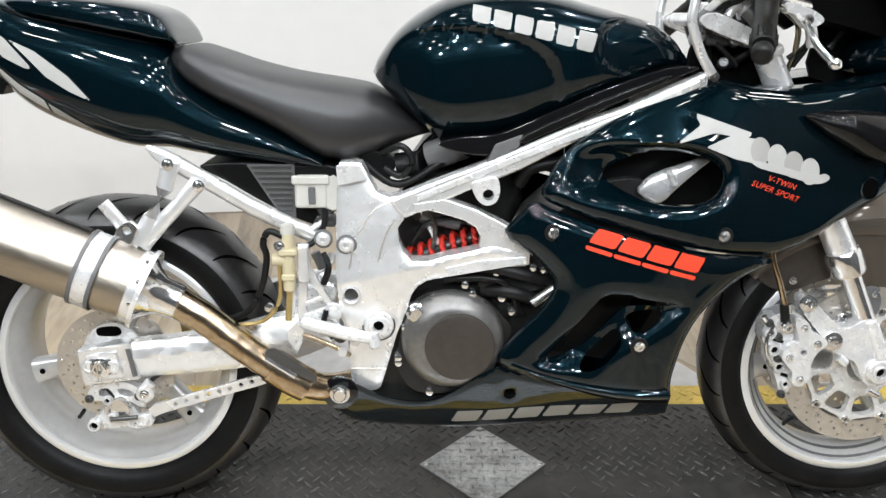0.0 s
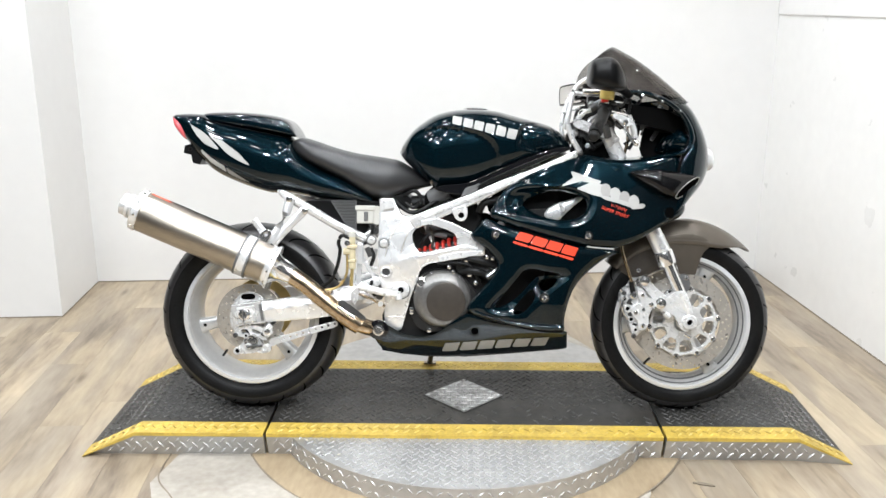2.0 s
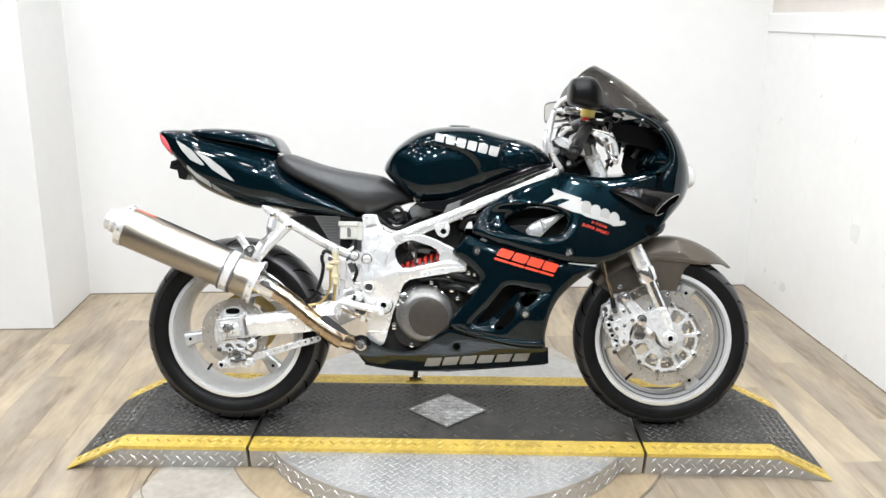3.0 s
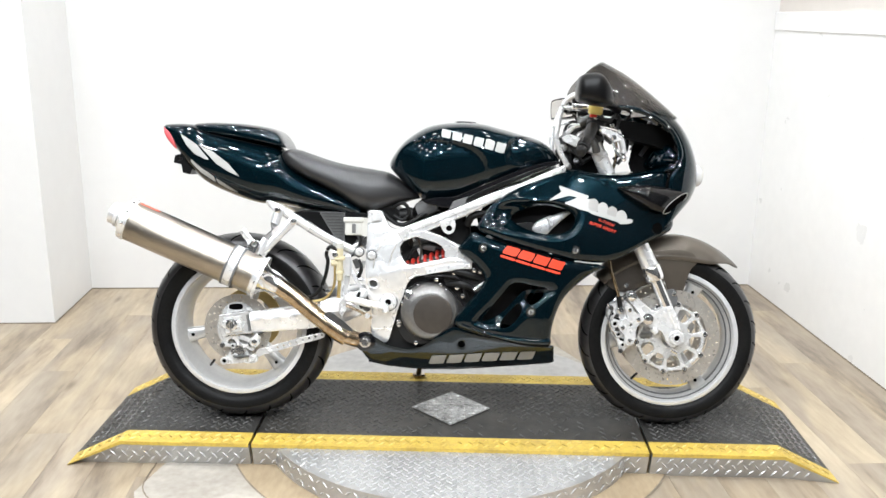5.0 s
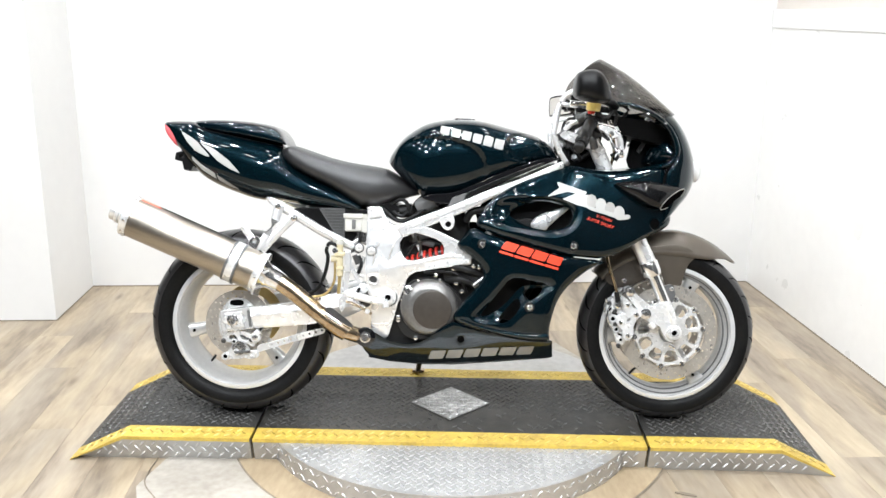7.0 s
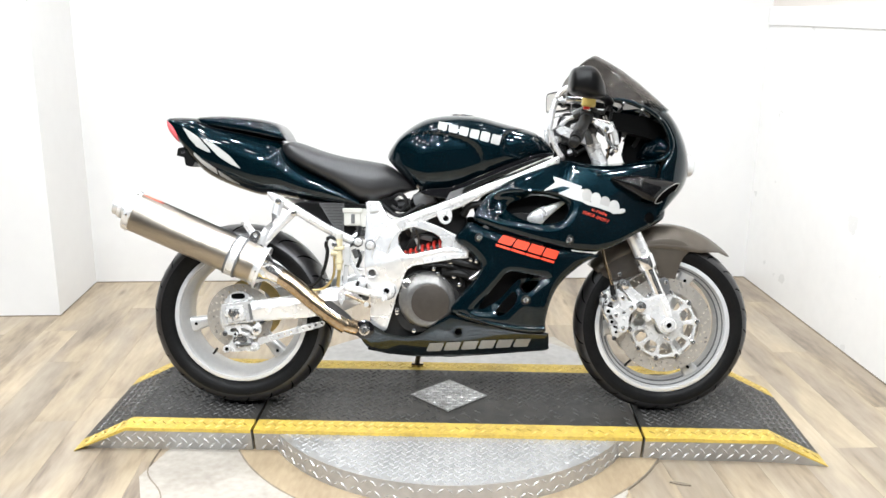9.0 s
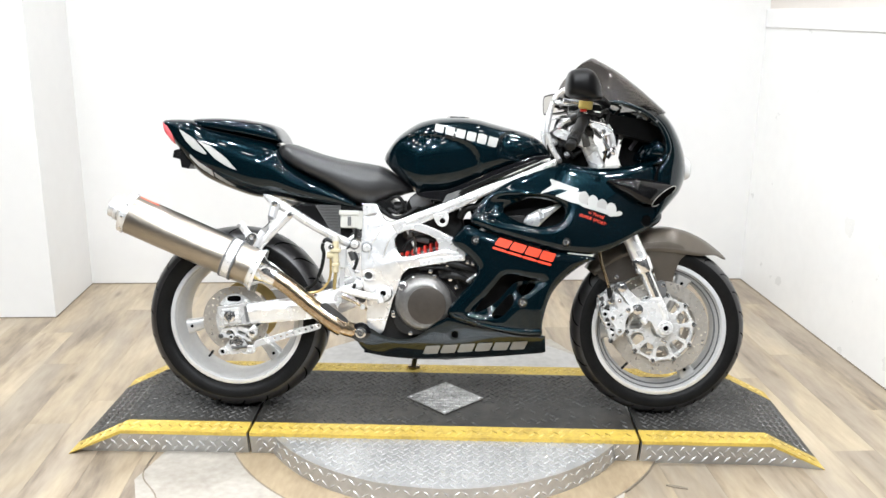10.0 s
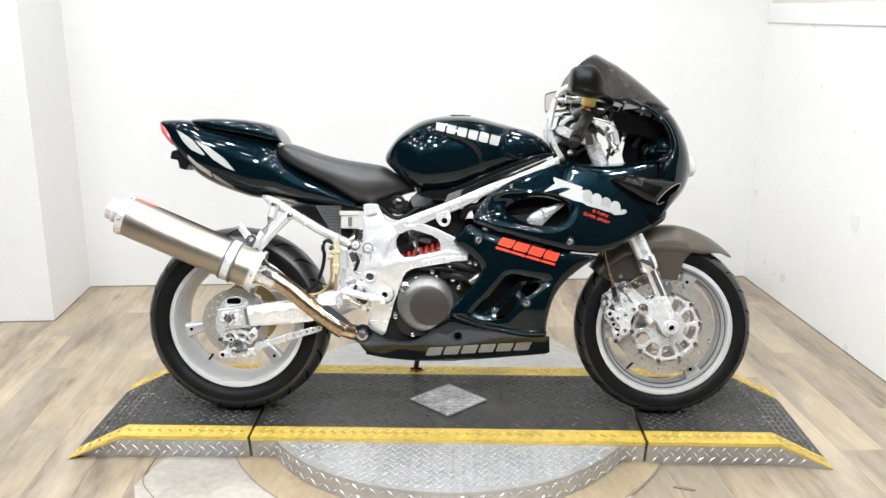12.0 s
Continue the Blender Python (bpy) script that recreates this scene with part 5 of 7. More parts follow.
part("stop_lamp_switch", tube([(-0.312, -0.166, 0.548), (-0.300, -0.166, 0.520)], 0.0085, 12), DARK_METAL, RSET)
for x, z in ((-0.43, 0.405), (-0.47, 0.40), (-0.40, 0.44)):
    part("cable_clip", revolve((x, -0.14, z), (0, -1, 0), [(0, 0.008), (0.006, 0.008), (0.007, 0.001)], 10), CHROME, RSET)

# tail, seat and tank
TAIL_ST = [(-0.958, 0.964, 0.952, 0.030, 0.5), (-0.945, 0.968, 0.932, 0.048, 0.5), (-0.90, 0.970, 0.868, 0.075, 0.45), (-0.85, 0.966, 0.808, 0.092, 0.45), (-0.80, 0.946, 0.771, 0.106, 0.45), (-0.72, 0.932, 0.737, 0.122, 0.45), (-0.64, 0.914, 0.714, 0.136, 0.42), (-0.575, 0.895, 0.712, 0.144, 0.4), (-0.53, 0.835, 0.704, 0.147, 0.5), (-0.47, 0.795, 0.696, 0.148, 0.5), (-0.40, 0.765, 0.689, 0.147, 0.5), (-0.345, 0.735, 0.685, 0.142, 0.5), (-0.30, 0.703, 0.682, 0.13, 0.5)]
TAIL = part("tail_fairing", body(TAIL_ST, 6, 48, 0.62, 0.72, 0.9), PAINT, BIKE, "dark green glossy tail fairing")
part("seat_cowl", body([(-0.862, 0.966, 0.950, 0.02, 0.4), (-0.845, 0.972, 0.945, 0.05, 0.3), (-0.77, 0.975, 0.932, 0.085, 0.25), (-0.68, 0.971, 0.918, 0.105, 0.2), (-0.61, 0.961, 0.904, 0.112, 0.2), (-0.575, 0.948, 0.897, 0.110, 0.2), (-0.556, 0.925, 0.894, 0.104, 0.3), (-0.546, 0.902, 0.892, 0.09, 0.5)], 6, 44, 0.6, 0.55, 0.9), PAINT, TAIL, "dark green single-seat hump")
part("tail_lamp", body([(-0.960, 0.962, 0.950, 0.030, 0.5), (-0.950, 0.958, 0.925, 0.05, 0.5), (-0.935, 0.950, 0.905, 0.062, 0.5), (-0.915, 0.930, 0.885, 0.066, 0.5), (-0.898, 0.91, 0.88, 0.05, 0.5)], 4, 28, 0.5, 0.8, 0.9), RED_LENS, TAIL, "red tail lamp lens")
tail_w = flank(TAIL_ST, 6, 0.62, 0.72, 0.9)
seam = curve([(-0.846, 0.951), (-0.80, 0.936), (-0.72, 0.920), (-0.63, 0.902), (-0.560, 0.889)], 5)
part("hump_seam", tube([(x, -max(tail_w(x, z), 0.06) - 0.0005, z) for x, z in seam], 0.0022, 8), LINER, TAIL, "dark gap under the seat hump")
# Pale stripes laid on the tail flank.
for nm, poly, mt in (("tail_stripe", [(-0.890, 0.936), (-0.845, 0.910), (-0.832, 0.901), (-0.800, 0.868), (-0.786, 0.852), (-0.800, 0.854), (-0.838, 0.871), (-0.866, 0.899)], DECAL_WHITE),
                     ("tail_stripe", [(-0.826, 0.901), (-0.780, 0.882), (-0.723, 0.842), (-0.684, 0.800), (-0.722, 0.816), (-0.762, 0.840), (-0.790, 0.868)], DECAL_WHITE),
                     ("tail_stripe", [(-0.853, 0.856), (-0.818, 0.828), (-0.774, 0.801), (-0.768, 0.780), (-0.818, 0.811), (-0.850, 0.842)], DECAL_WHITE),
                     ("tail_stripe", [(-0.768, 0.796), (-0.724, 0.768), (-0.692, 0.748), (-0.724, 0.757), (-0.762, 0.778)], DECAL_GREY)):
    part(nm, panel(poly, [], lambda x, z: tail_w(x, z) + 0.003, 0.0035, 0.001), mt, TAIL, "silver-white stripe on tail")
part("seat", body([(-0.566, 0.872, 0.858, 0.06, 0.5), (-0.555, 0.886, 0.848, 0.088, 0.45), (-0.53, 0.893, 0.823, 0.115, 0.42), (-0.489, 0.881, 0.800, 0.132, 0.42), (-0.433, 0.862, 0.773, 0.143, 0.42), (-0.374, 0.847, 0.742, 0.149, 0.42), (-0.335, 0.840, 0.715, 0.150, 0.42), (-0.30, 0.835, 0.695, 0.148, 0.42), (-0.26, 0.829, 0.690, 0.142, 0.42), (-0.22, 0.820, 0.700, 0.130, 0.42), (-0.18, 0.797, 0.717, 0.112, 0.42), (-0.14, 0.768, 0.732, 0.085, 0.45), (-0.112, 0.748, 0.738, 0.05, 0.5)], 5, 44, 0.62, 0.6, 0.85), VINYL, BIKE, "black vinyl rider seat, smooth and dished")


def oval(x, z, cx, cz, ax, az, tilt):
    c, s = math.cos(tilt), math.sin(tilt)
    u, v = (x - cx) * c + (z - cz) * s, -(x - cx) * s + (z - cz) * c
    return (abs(u / ax) ** 2.6 + abs(v / az) ** 2.6) ** (1 / 2.6)


def tank_dent(x, z, y):
    a = oval(x, z, -0.045, 0.828, 0.150, 0.098, -0.10)
    b = oval(x, z, 0.243, 0.893, 0.085, 0.048, -0.10)
    d = 0.085 * step01((1.0 - a) / 0.07) if a < 1 else 0.0
    return d + (0.07 * step01((1.0 - b) / 0.10) if b < 1 else 0.0)


TANK_ST = [(-0.216, 0.850, 0.842, 0.03, 0.5), (-0.205, 0.874, 0.826, 0.07, 0.45), (-0.175, 0.915, 0.795, 0.118, 0.42), (-0.135, 0.948, 0.757, 0.148, 0.40), (-0.09, 0.972, 0.728, 0.165, 0.40), (-0.035, 0.984, 0.724, 0.174, 0.42), (0.03, 0.987, 0.737, 0.176, 0.42), (0.09, 0.982, 0.765, 0.174, 0.42), (0.145, 0.968, 0.791, 0.169, 0.42), (0.205, 0.952, 0.819, 0.160, 0.42), (0.262, 0.936, 0.842, 0.145, 0.42), (0.300, 0.913, 0.852, 0.125, 0.42), (0.325, 0.884, 0.858, 0.09, 0.45), (0.336, 0.866, 0.860, 0.05, 0.5)]
TANK = part("fuel_tank", body(TANK_ST, 9, 88, 0.66, 0.72, 0.72, tank_dent), PAINT, BIKE, "dark green glossy fuel tank with recessed knee pads", smooth=60)
part("tank_skirt", plate(curve([(-0.10, 0.732), (-0.04, 0.716), (0.02, 0.722), (0.10, 0.755), (0.20, 0.805), (0.30, 0.848), (0.33, 0.862), (0.28, 0.862), (0.18, 0.828), (0.08, 0.785), (0.0, 0.752), (-0.07, 0.745)], 3, True), -0.158, 0.158), PAINT_BLACK, TANK, "black lower edge of tank", bevel=0.006)
part("tank_rubber", plate([(-0.02, 0.703), (0.035, 0.730), (0.042, 0.752), (-0.005, 0.735)], -0.163, -0.130), PLASTIC_GREY, TANK, bevel=0.003)
part("tank_trim", plate(curve([(0.045, 0.737), (0.15, 0.786), (0.27, 0.838), (0.272, 0.848), (0.15, 0.800), (0.045, 0.752)], 2, True), -0.165, -0.12), PLASTIC, TANK, bevel=0.003)
part("filler_cap", revolve((0.03, 0, 0.984), (0.03, 0, 1), [(0, 0.04), (0.006, 0.04), (0.008, 0.036), (0.010, 0.02), (0.010, 0.001)], 32), CHROME, TANK)


tank_w = flank(TANK_ST, 9, 0.66, 0.72, 0.72, tank_dent)


def letters(parent, name, corners, count, depth, mat, label, gap=0.16, slant=0.0, cell=0.005):
    """A row of plain slanted blocks between four corners (top left, top right, bottom right, bottom left)."""
    tl, tr, br, bl = (np.array(c) for c in corners)
    for i in range(count):
        u0, u1 = (i + gap / 2) / count, (i + 1 - gap / 2) / count
        top = lambda u: tl + (tr - tl) * u
        low = lambda u: bl + (br - bl) * u
        poly = [tuple(top(u0)), tuple(top(u1)), tuple(low(u1)), tuple(low(u0))]
        fine = []
        for (x0, z0), (x1, z1) in zip(poly, poly[1:] + poly[:1]):
            fine += [(x0 + (x1 - x0) * k / 4, z0 + (z1 - z0) * k / 4) for k in range(4)]
        part(name, panel(fine, [], lambda x, z: depth(x, z) + 0.0022, cell, 0.0008), mat, parent, label)


letters(TANK, "marking", ((-0.046, 0.963), (0.161, 0.915), (0.152, 0.885), (-0.049, 0.937)), 6, tank_w, DECAL_SILVER, "silver block marking on tank")

# fairings
FAIR = spline_field([
    (0.07, 0.645, 0.200), (0.20, 0.600, 0.226), (0.37, 0.560, 0.226), (0.47, 0.550, 0.208), (0.08, 0.680, 0.192), (0.14, 0.745, 0.182), (0.26, 0.812, 0.172),
    (0.36, 0.842, 0.166), (0.42, 0.832, 0.166), (0.25, 0.700, 0.222), (0.45, 0.680, 0.206), (0.55, 0.750, 0.180), (0.57, 0.600, 0.192), (0.64, 0.640, 0.168),
    (0.50, 0.828, 0.162), (0.58, 0.836, 0.160), (0.66, 0.850, 0.150), (0.68, 0.760, 0.150), (0.66, 0.680, 0.160), (0.01, 0.590, 0.188), (0.24, 0.385, 0.236),
    (0.30, 0.470, 0.231), (0.10, 0.450, 0.212), (0.20, 0.500, 0.230), (0.36, 0.470, 0.222), (0.31, 0.350, 0.229), (0.31, 0.295, 0.220), (0.10, 0.320, 0.210),
    (0.005, 0.345, 0.198), (0.42, 0.52, 0.208)])
BELLY = spline_field([(0.005, 0.345, 0.186), (0.10, 0.318, 0.186), (0.31, 0.292, 0.182), (0.32, 0.225, 0.122), (0.20, 0.207, 0.106), (0.20, 0.250, 0.150), (0.0, 0.186, 0.098), (0.0, 0.234, 0.142),
    (0.0, 0.285, 0.172), (-0.15, 0.187, 0.098), (-0.15, 0.242, 0.148), (-0.27, 0.225, 0.128), (-0.29, 0.27, 0.158), (-0.25, 0.30, 0.165), (0.10, 0.285, 0.170), (-0.1, 0.270, 0.165)])


def upper_depth(x, z):
    a = oval(x, z, 0.240, 0.692, 0.152, 0.056, -0.02)
    return FAIR(x, z) - (0.030 * step01((1.0 - a) / 0.5) if a < 1 else 0.0)


up_out = curve([(0.074, 0.650), (0.082, 0.679), (0.102, 0.711), (0.140, 0.747), (0.193, 0.780), (0.260, 0.812), (0.321, 0.835), (0.364, 0.842), (0.42, 0.832), (0.50, 0.826), (0.577, 0.834), (0.645, 0.846), (0.668, 0.82), (0.672, 0.76), (0.684, 0.70), (0.684, 0.668), (0.662, 0.645), (0.590, 0.611), (0.528, 0.576), (0.482, 0.560), (0.449, 0.5535), (0.37, 0.562), (0.281, 0.581), (0.193, 0.605), (0.122, 0.628)], 4, True)
vent_hole = curve([(0.176, 0.684), (0.20, 0.708), (0.245, 0.722), (0.30, 0.726), (0.350, 0.714), (0.372, 0.692), (0.362, 0.660), (0.325, 0.643), (0.275, 0.642), (0.222, 0.655)], 5, True)
UPPER = part("upper_fairing", panel(up_out, [vent_hole], upper_depth, 0.0065, 0.005, 0.013, 3.6), PAINT, BIKE, "dark green upper side fairing with oval vent", smooth=50)
# Added black plate that darkens the inside of the oval vent.
part("vent_dark_plate", plate([(0.12, 0.62), (0.40, 0.62), (0.42, 0.77), (0.12, 0.77)], -0.105, -0.098), PLASTIC, UPPER)
part("vent_blade", body([(0.246, 0.650, 0.640, 0.006, 0.5), (0.262, 0.668, 0.628, 0.012, 0.5), (0.285, 0.680, 0.622, 0.013, 0.5), (0.315, 0.690, 0.650, 0.012, 0.5), (0.345, 0.700, 0.678, 0.009, 0.5), (0.372, 0.704, 0.700, 0.004, 0.5)], 4, 20), ALLOY, UPPER, "bright metal duct vane inside vent").location = (0, -0.135, 0.008)
part("vane_stem", tube([(0.292, -0.150, 0.692), (0.305, -0.150, 0.664)], 0.006, 10), CAST, UPPER)
low_out = curve([(0.012, 0.590), (0.037, 0.618), (0.062, 0.641), (0.109, 0.624), (0.205, 0.594), (0.30, 0.570), (0.396, 0.5545), (0.468, 0.548)], 4)[:-1] + curve([(0.475, 0.541), (0.425, 0.517), (0.361, 0.466), (0.326, 0.414), (0.308, 0.351), (0.306, 0.315), (0.311, 0.296)], 4)[:-1] + curve([(0.311, 0.295), (0.229, 0.299), (0.127, 0.312), (0.076, 0.323), (0.005, 0.346)], 4)[:-1] + curve([(0.004, 0.352), (0.008, 0.370), (0.042, 0.414), (0.070, 0.445), (0.093, 0.481), (0.097, 0.506), (0.082, 0.528), (0.057, 0.551), (0.023, 0.573)], 4)
h1 = curve([(0.092, 0.366), (0.127, 0.374), (0.166, 0.404), (0.205, 0.450), (0.232, 0.466), (0.305, 0.472), (0.265, 0.481), (0.206, 0.490), (0.177, 0.484), (0.159, 0.462), (0.131, 0.426)], 4, True)
h2 = curve([(0.146, 0.358), (0.181, 0.402), (0.206, 0.424), (0.213, 0.400), (0.186, 0.362), (0.160, 0.346)], 4, True)
h3 = curve([(0.221, 0.443), (0.238, 0.456), (0.280, 0.460), (0.272, 0.442), (0.250, 0.424), (0.231, 0.424)], 4, True)
lv = curve([(0.058, 0.360), (0.082, 0.393), (0.129, 0.440), (0.157, 0.476), (0.178, 0.496), (0.215, 0.499), (0.262, 0.489), (0.322, 0.476), (0.316, 0.459), (0.267, 0.424), (0.229, 0.398), (0.201, 0.375), (0.172, 0.349), (0.123, 0.340), (0.083, 0.344)], 4, True)


def lower_depth(x, z):
    d = FAIR(x, z)
    if inside(x, z, lv):
        far_edge, _ = nearest(x, z, [lv])
        d -= 0.026 * step01(far_edge / 0.038)
    return d


LOWER = part("lower_fairing", panel(low_out, [h1, h2, h3], lower_depth, 0.0065, 0.005, 0.014, 4.2, 0.25), PAINT, BIKE, "dark green lower side fairing with slanted vents", smooth=50)
ridge = curve([(0.027, 0.354), (0.075, 0.337), (0.125, 0.324), (0.182, 0.314), (0.245, 0.308), (0.299, 0.308)], 5)
grow = [0.0018 + 0.0078 * step01(i / (len(ridge) - 1)) for i in range(len(ridge))]
part("fairing_ridge", tube([(x, -FAIR(x, z) + 0.3 * r, z) for (x, z), r in zip(ridge, grow)], grow, 14), PAINT, LOWER, "rounded flange along lower fairing edge")
# Black tube paints the shadow in the gap under the flange.
part("gap_shadow", tube([(x, -FAIR(x, z) + 0.004, z - 1.15 * r) for (x, z), r in zip(ridge, grow)], [0.6 * r for r in grow], 10), LINER, LOWER, "painted shadow in gap under fairing flange")
bel_out = curve([(0.005, 0.343), (0.076, 0.320), (0.127, 0.309), (0.229, 0.296), (0.311, 0.2915)], 4)[:-1] + curve([(0.320, 0.286), (0.325, 0.24), (0.320, 0.219), (0.239, 0.210), (0.135, 0.200), (-0.021, 0.187), (-0.125, 0.187), (-0.229, 0.200), (-0.268, 0.218), (-0.290, 0.255), (-0.290, 0.285), (-0.275, 0.308), (-0.252, 0.303), (-0.232, 0.291), (-0.205, 0.275), (-0.174, 0.267), (-0.135, 0.265), (-0.104, 0.270), (-0.075, 0.287), (-0.035, 0.319)], 4)
BEL = part("belly_pan", panel(bel_out, [circle(0.030, 0.283, 0.0115, 14)], BELLY, 0.0065, 0.005, 0.004), PAINT, BIKE, "dark green belly pan under engine", smooth=50)
part("belly_floor", loft([[(x, y, z) for x, y, z in ((x, -w, z), (x, -w, z + 0.006), (x, w, z + 0.006), (x, w, z))] for x, w, z in ((-0.27, 0.115, 0.210), (-0.2, 0.098, 0.193), (0.0, 0.092, 0.185), (0.15, 0.10, 0.199), (0.315, 0.115, 0.218))]), PAINT_BLACK, BEL)
far_side = panel(low_out, [], FAIR, 0.02, 0.004)
for v in far_side.verts:
    v.co.y = -v.co.y
part("far_lower_side", far_side, PAINT, LOWER)
far_side = panel(up_out, [], FAIR, 0.02, 0.004)
for v in far_side.verts:
    v.co.y = -v.co.y
part("far_upper_side", far_side, PAINT, UPPER)
far_side = panel(bel_out, [], BELLY, 0.02, 0.004)
for v in far_side.verts:
    v.co.y = -v.co.y
part("far_belly_side", far_side, PAINT, BEL)
# Black plate added behind the slanted vents to darken their insides.
part("vent_dark_backing", plate([(0.08, 0.36), (0.20, 0.34), (0.25, 0.40), (0.232, 0.43), (0.250, 0.46), (0.245, 0.53), (0.12, 0.49)], -0.135, -0.13), PLASTIC, LOWER)
part("radiator", plate([(0.255, 0.36), (0.345, 0.54), (0.375, 0.53), (0.285, 0.35)], -0.12, 0.12), PLASTIC, BIKE, "black radiator behind front wheel")
for x, z, par, dep in ((0.241, 0.402, LOWER, lower_depth), (0.092, 0.594, LOWER, lower_depth), (0.372, 0.593, UPPER, upper_depth)):
    y = -dep(x, z)
    part("fairing_bolt", revolve((x, y - 0.0005, z), (0, -1, 0), [(0, 0.0090), (0.002, 0.0090), (0.003, 0.0078), (0.005, 0.0072), (0.006, 0.006), (0.006, 0.004), (0.002, 0.0038), (0.002, 0.0003)], 20), CHROME, par)
    part("bolt_washer", revolve((x, y + 0.001, z), (0, -1, 0), [(0, 0.0155), (0.0015, 0.015), (0.002, 0.011)], 20), HOSE, par)
part("rear_mount_bolt", revolve((-0.276, -0.163, 0.285), (0, -1, 0), [(0, 0.018), (0.006, 0.018), (0.007, 0.013), (0.014, 0.012), (0.016, 0.010), (0.016, 0.001)], 20), CHROME, BEL)
part("mount_grommet", revolve((-0.276, -0.158, 0.285), (0, -1, 0), [(0, 0.032), (0.005, 0.032), (0.008, 0.028), (0.008, 0.001)], 28), PAINT_BLACK, BEL)
# markings on the fairing
letters(LOWER, "marking", ((0.163, 0.606), (0.345, 0.556), (0.333, 0.530), (0.146, 0.583)), 4, lower_depth, DECAL_RED, "orange-red block marking on fairing", 0.10)
letters(LOWER, "marking_line", ((0.143, 0.577), (0.330, 0.525), (0.328, 0.518), (0.142, 0.570)), 4, lower_depth, DECAL_RED, "orange-red line under marking", 0.06, cell=0.004)
letters(BEL, "marking", ((-0.068, 0.241), (0.270, 0.266), (0.260, 0.234), (-0.080, 0.208)), 6, BELLY, DECAL_SILVER, "silver block marking on belly pan", 0.14)
for poly, mt in (([(0.318, 0.792), (0.343, 0.784), (0.417, 0.759), (0.404, 0.750), (0.352, 0.760), (0.285, 0.742), (0.328, 0.772)], DECAL_WHITE), ([(0.336, 0.738), (0.380, 0.756), (0.422, 0.750), (0.410, 0.737), (0.446, 0.705), (0.384, 0.719)], DECAL_WHITE)):
    part("marking", panel(poly, [], lambda x, z: upper_depth(x, z) + 0.0022, 0.005, 0.0008), mt, UPPER, "white angular marking on fairing")
for i in range(4):
    cx, cz = 0.428 + 0.029 * i, 0.731 - 0.0115 * i
    ring = [(cx + 0.0165 * math.cos(a) + 0.004 * math.sin(a), cz + 0.021 * math.sin(a) - 0.006 * math.cos(a)) for a in (2 * math.pi * k / 28 for k in range(28))]
    part("marking", panel(ring, [], lambda x, z: upper_depth(x, z) + 0.0023 + 0.0003 * i, 0.0028, 0.0008), (DECAL_WHITE if i % 2 else DECAL_GREY), UPPER, "pale grey round marking on fairing")

part("marking", panel(curve([(0.414, 0.716), (0.46, 0.707), (0.520, 0.691), (0.544, 0.692), (0.550, 0.682), (0.524, 0.676), (0.47, 0.692), (0.424, 0.705)], 4, True), [], lambda x, z: upper_depth(x, z) + 0.0038, 0.0035, 0.0008), DECAL_WHITE, UPPER, "white swoosh under marking")


def words(text, x, z, size, tilt, depth, mat, parent, label):
    """Lettering laid onto a curved panel."""
    cu = bpy.data.curves.new("lettering", "FONT")
    cu.body, cu.size, cu.shear, cu.space_character = text, size, 0.25, 1.1
    tmp = new("lettering", cu)
    bpy.context.view_layer.update()
    me = bpy.data.meshes.new_from_object(tmp.evaluated_get(bpy.context.evaluated_depsgraph_get()))
    bpy.data.objects.remove(tmp)
    c, s = math.cos(tilt), math.sin(tilt)
    for v in me.vertices:
        u, w = v.co.x, v.co.y
        px, pz = x + u * c - w * s, z + u * s + w * c
        v.co = (px, -depth(px, pz) - 0.0025, pz)
    me.materials.clear()
    me.materials.append(mat)
    ob = new("lettering", me)
    ob.parent = parent
    return tagged(ob, label)


words("V-TWIN", 0.440, 0.684, 0.0135, radians(-19), upper_depth, DECAL_RED, UPPER, "small red lettering V-TWIN")
words("SUPER SPORT", 0.412, 0.677, 0.0135, radians(-20), upper_depth, DECAL_RED, UPPER, "small red lettering SUPER SPORT")

# front cowl: a shell round the nose
def shell(rows, n=18, p=1.0, q=1.0, rise=None):
    """Rows of (side x, side z, half width, centre x, centre z), swept round from one side to the other."""
    rings = []
    for xs, zs, w, xc, zc in rows:
        ring = []
        for k in range(2 * n + 1):
            t = -math.pi / 2 + math.pi * k / (2 * n)
            c, d = abs(math.cos(t)) ** p, abs(math.cos(t)) ** (rise or p)
            ring.append((xs + (xc - xs) * c, w * math.copysign(abs(math.sin(t)) ** q, t), zs + (zc - zs) * d))
        rings.append(ring)
    bm = loft(rings, close_ring=False)
    return bm


cowl = curve([(0.652, 0.662, 0.160, 0.694, 0.688), (0.662, 0.692, 0.162, 0.722, 0.714), (0.660, 0.735, 0.164, 0.758, 0.750), (0.662, 0.780, 0.164, 0.776, 0.790), (0.668, 0.825, 0.164, 0.780, 0.828), (0.690, 0.856, 0.158, 0.774, 0.866), (0.698, 0.890, 0.154, 0.761, 0.905), (0.688, 0.930, 0.152, 0.743, 0.945), (0.664, 0.968, 0.152, 0.719, 0.984), (0.614, 1.002, 0.156, 0.692, 1.016), (0.575, 1.022, 0.154, 0.680, 1.028)], 4)
COWL = part("front_cowl", shell(cowl, 20, 0.9, 0.9), PAINT, BIKE, "dark green nose cowl", smooth=60)
md = COWL.modifiers.new("thickness", "SOLIDIFY")
md.thickness, md.offset = 0.004, 0
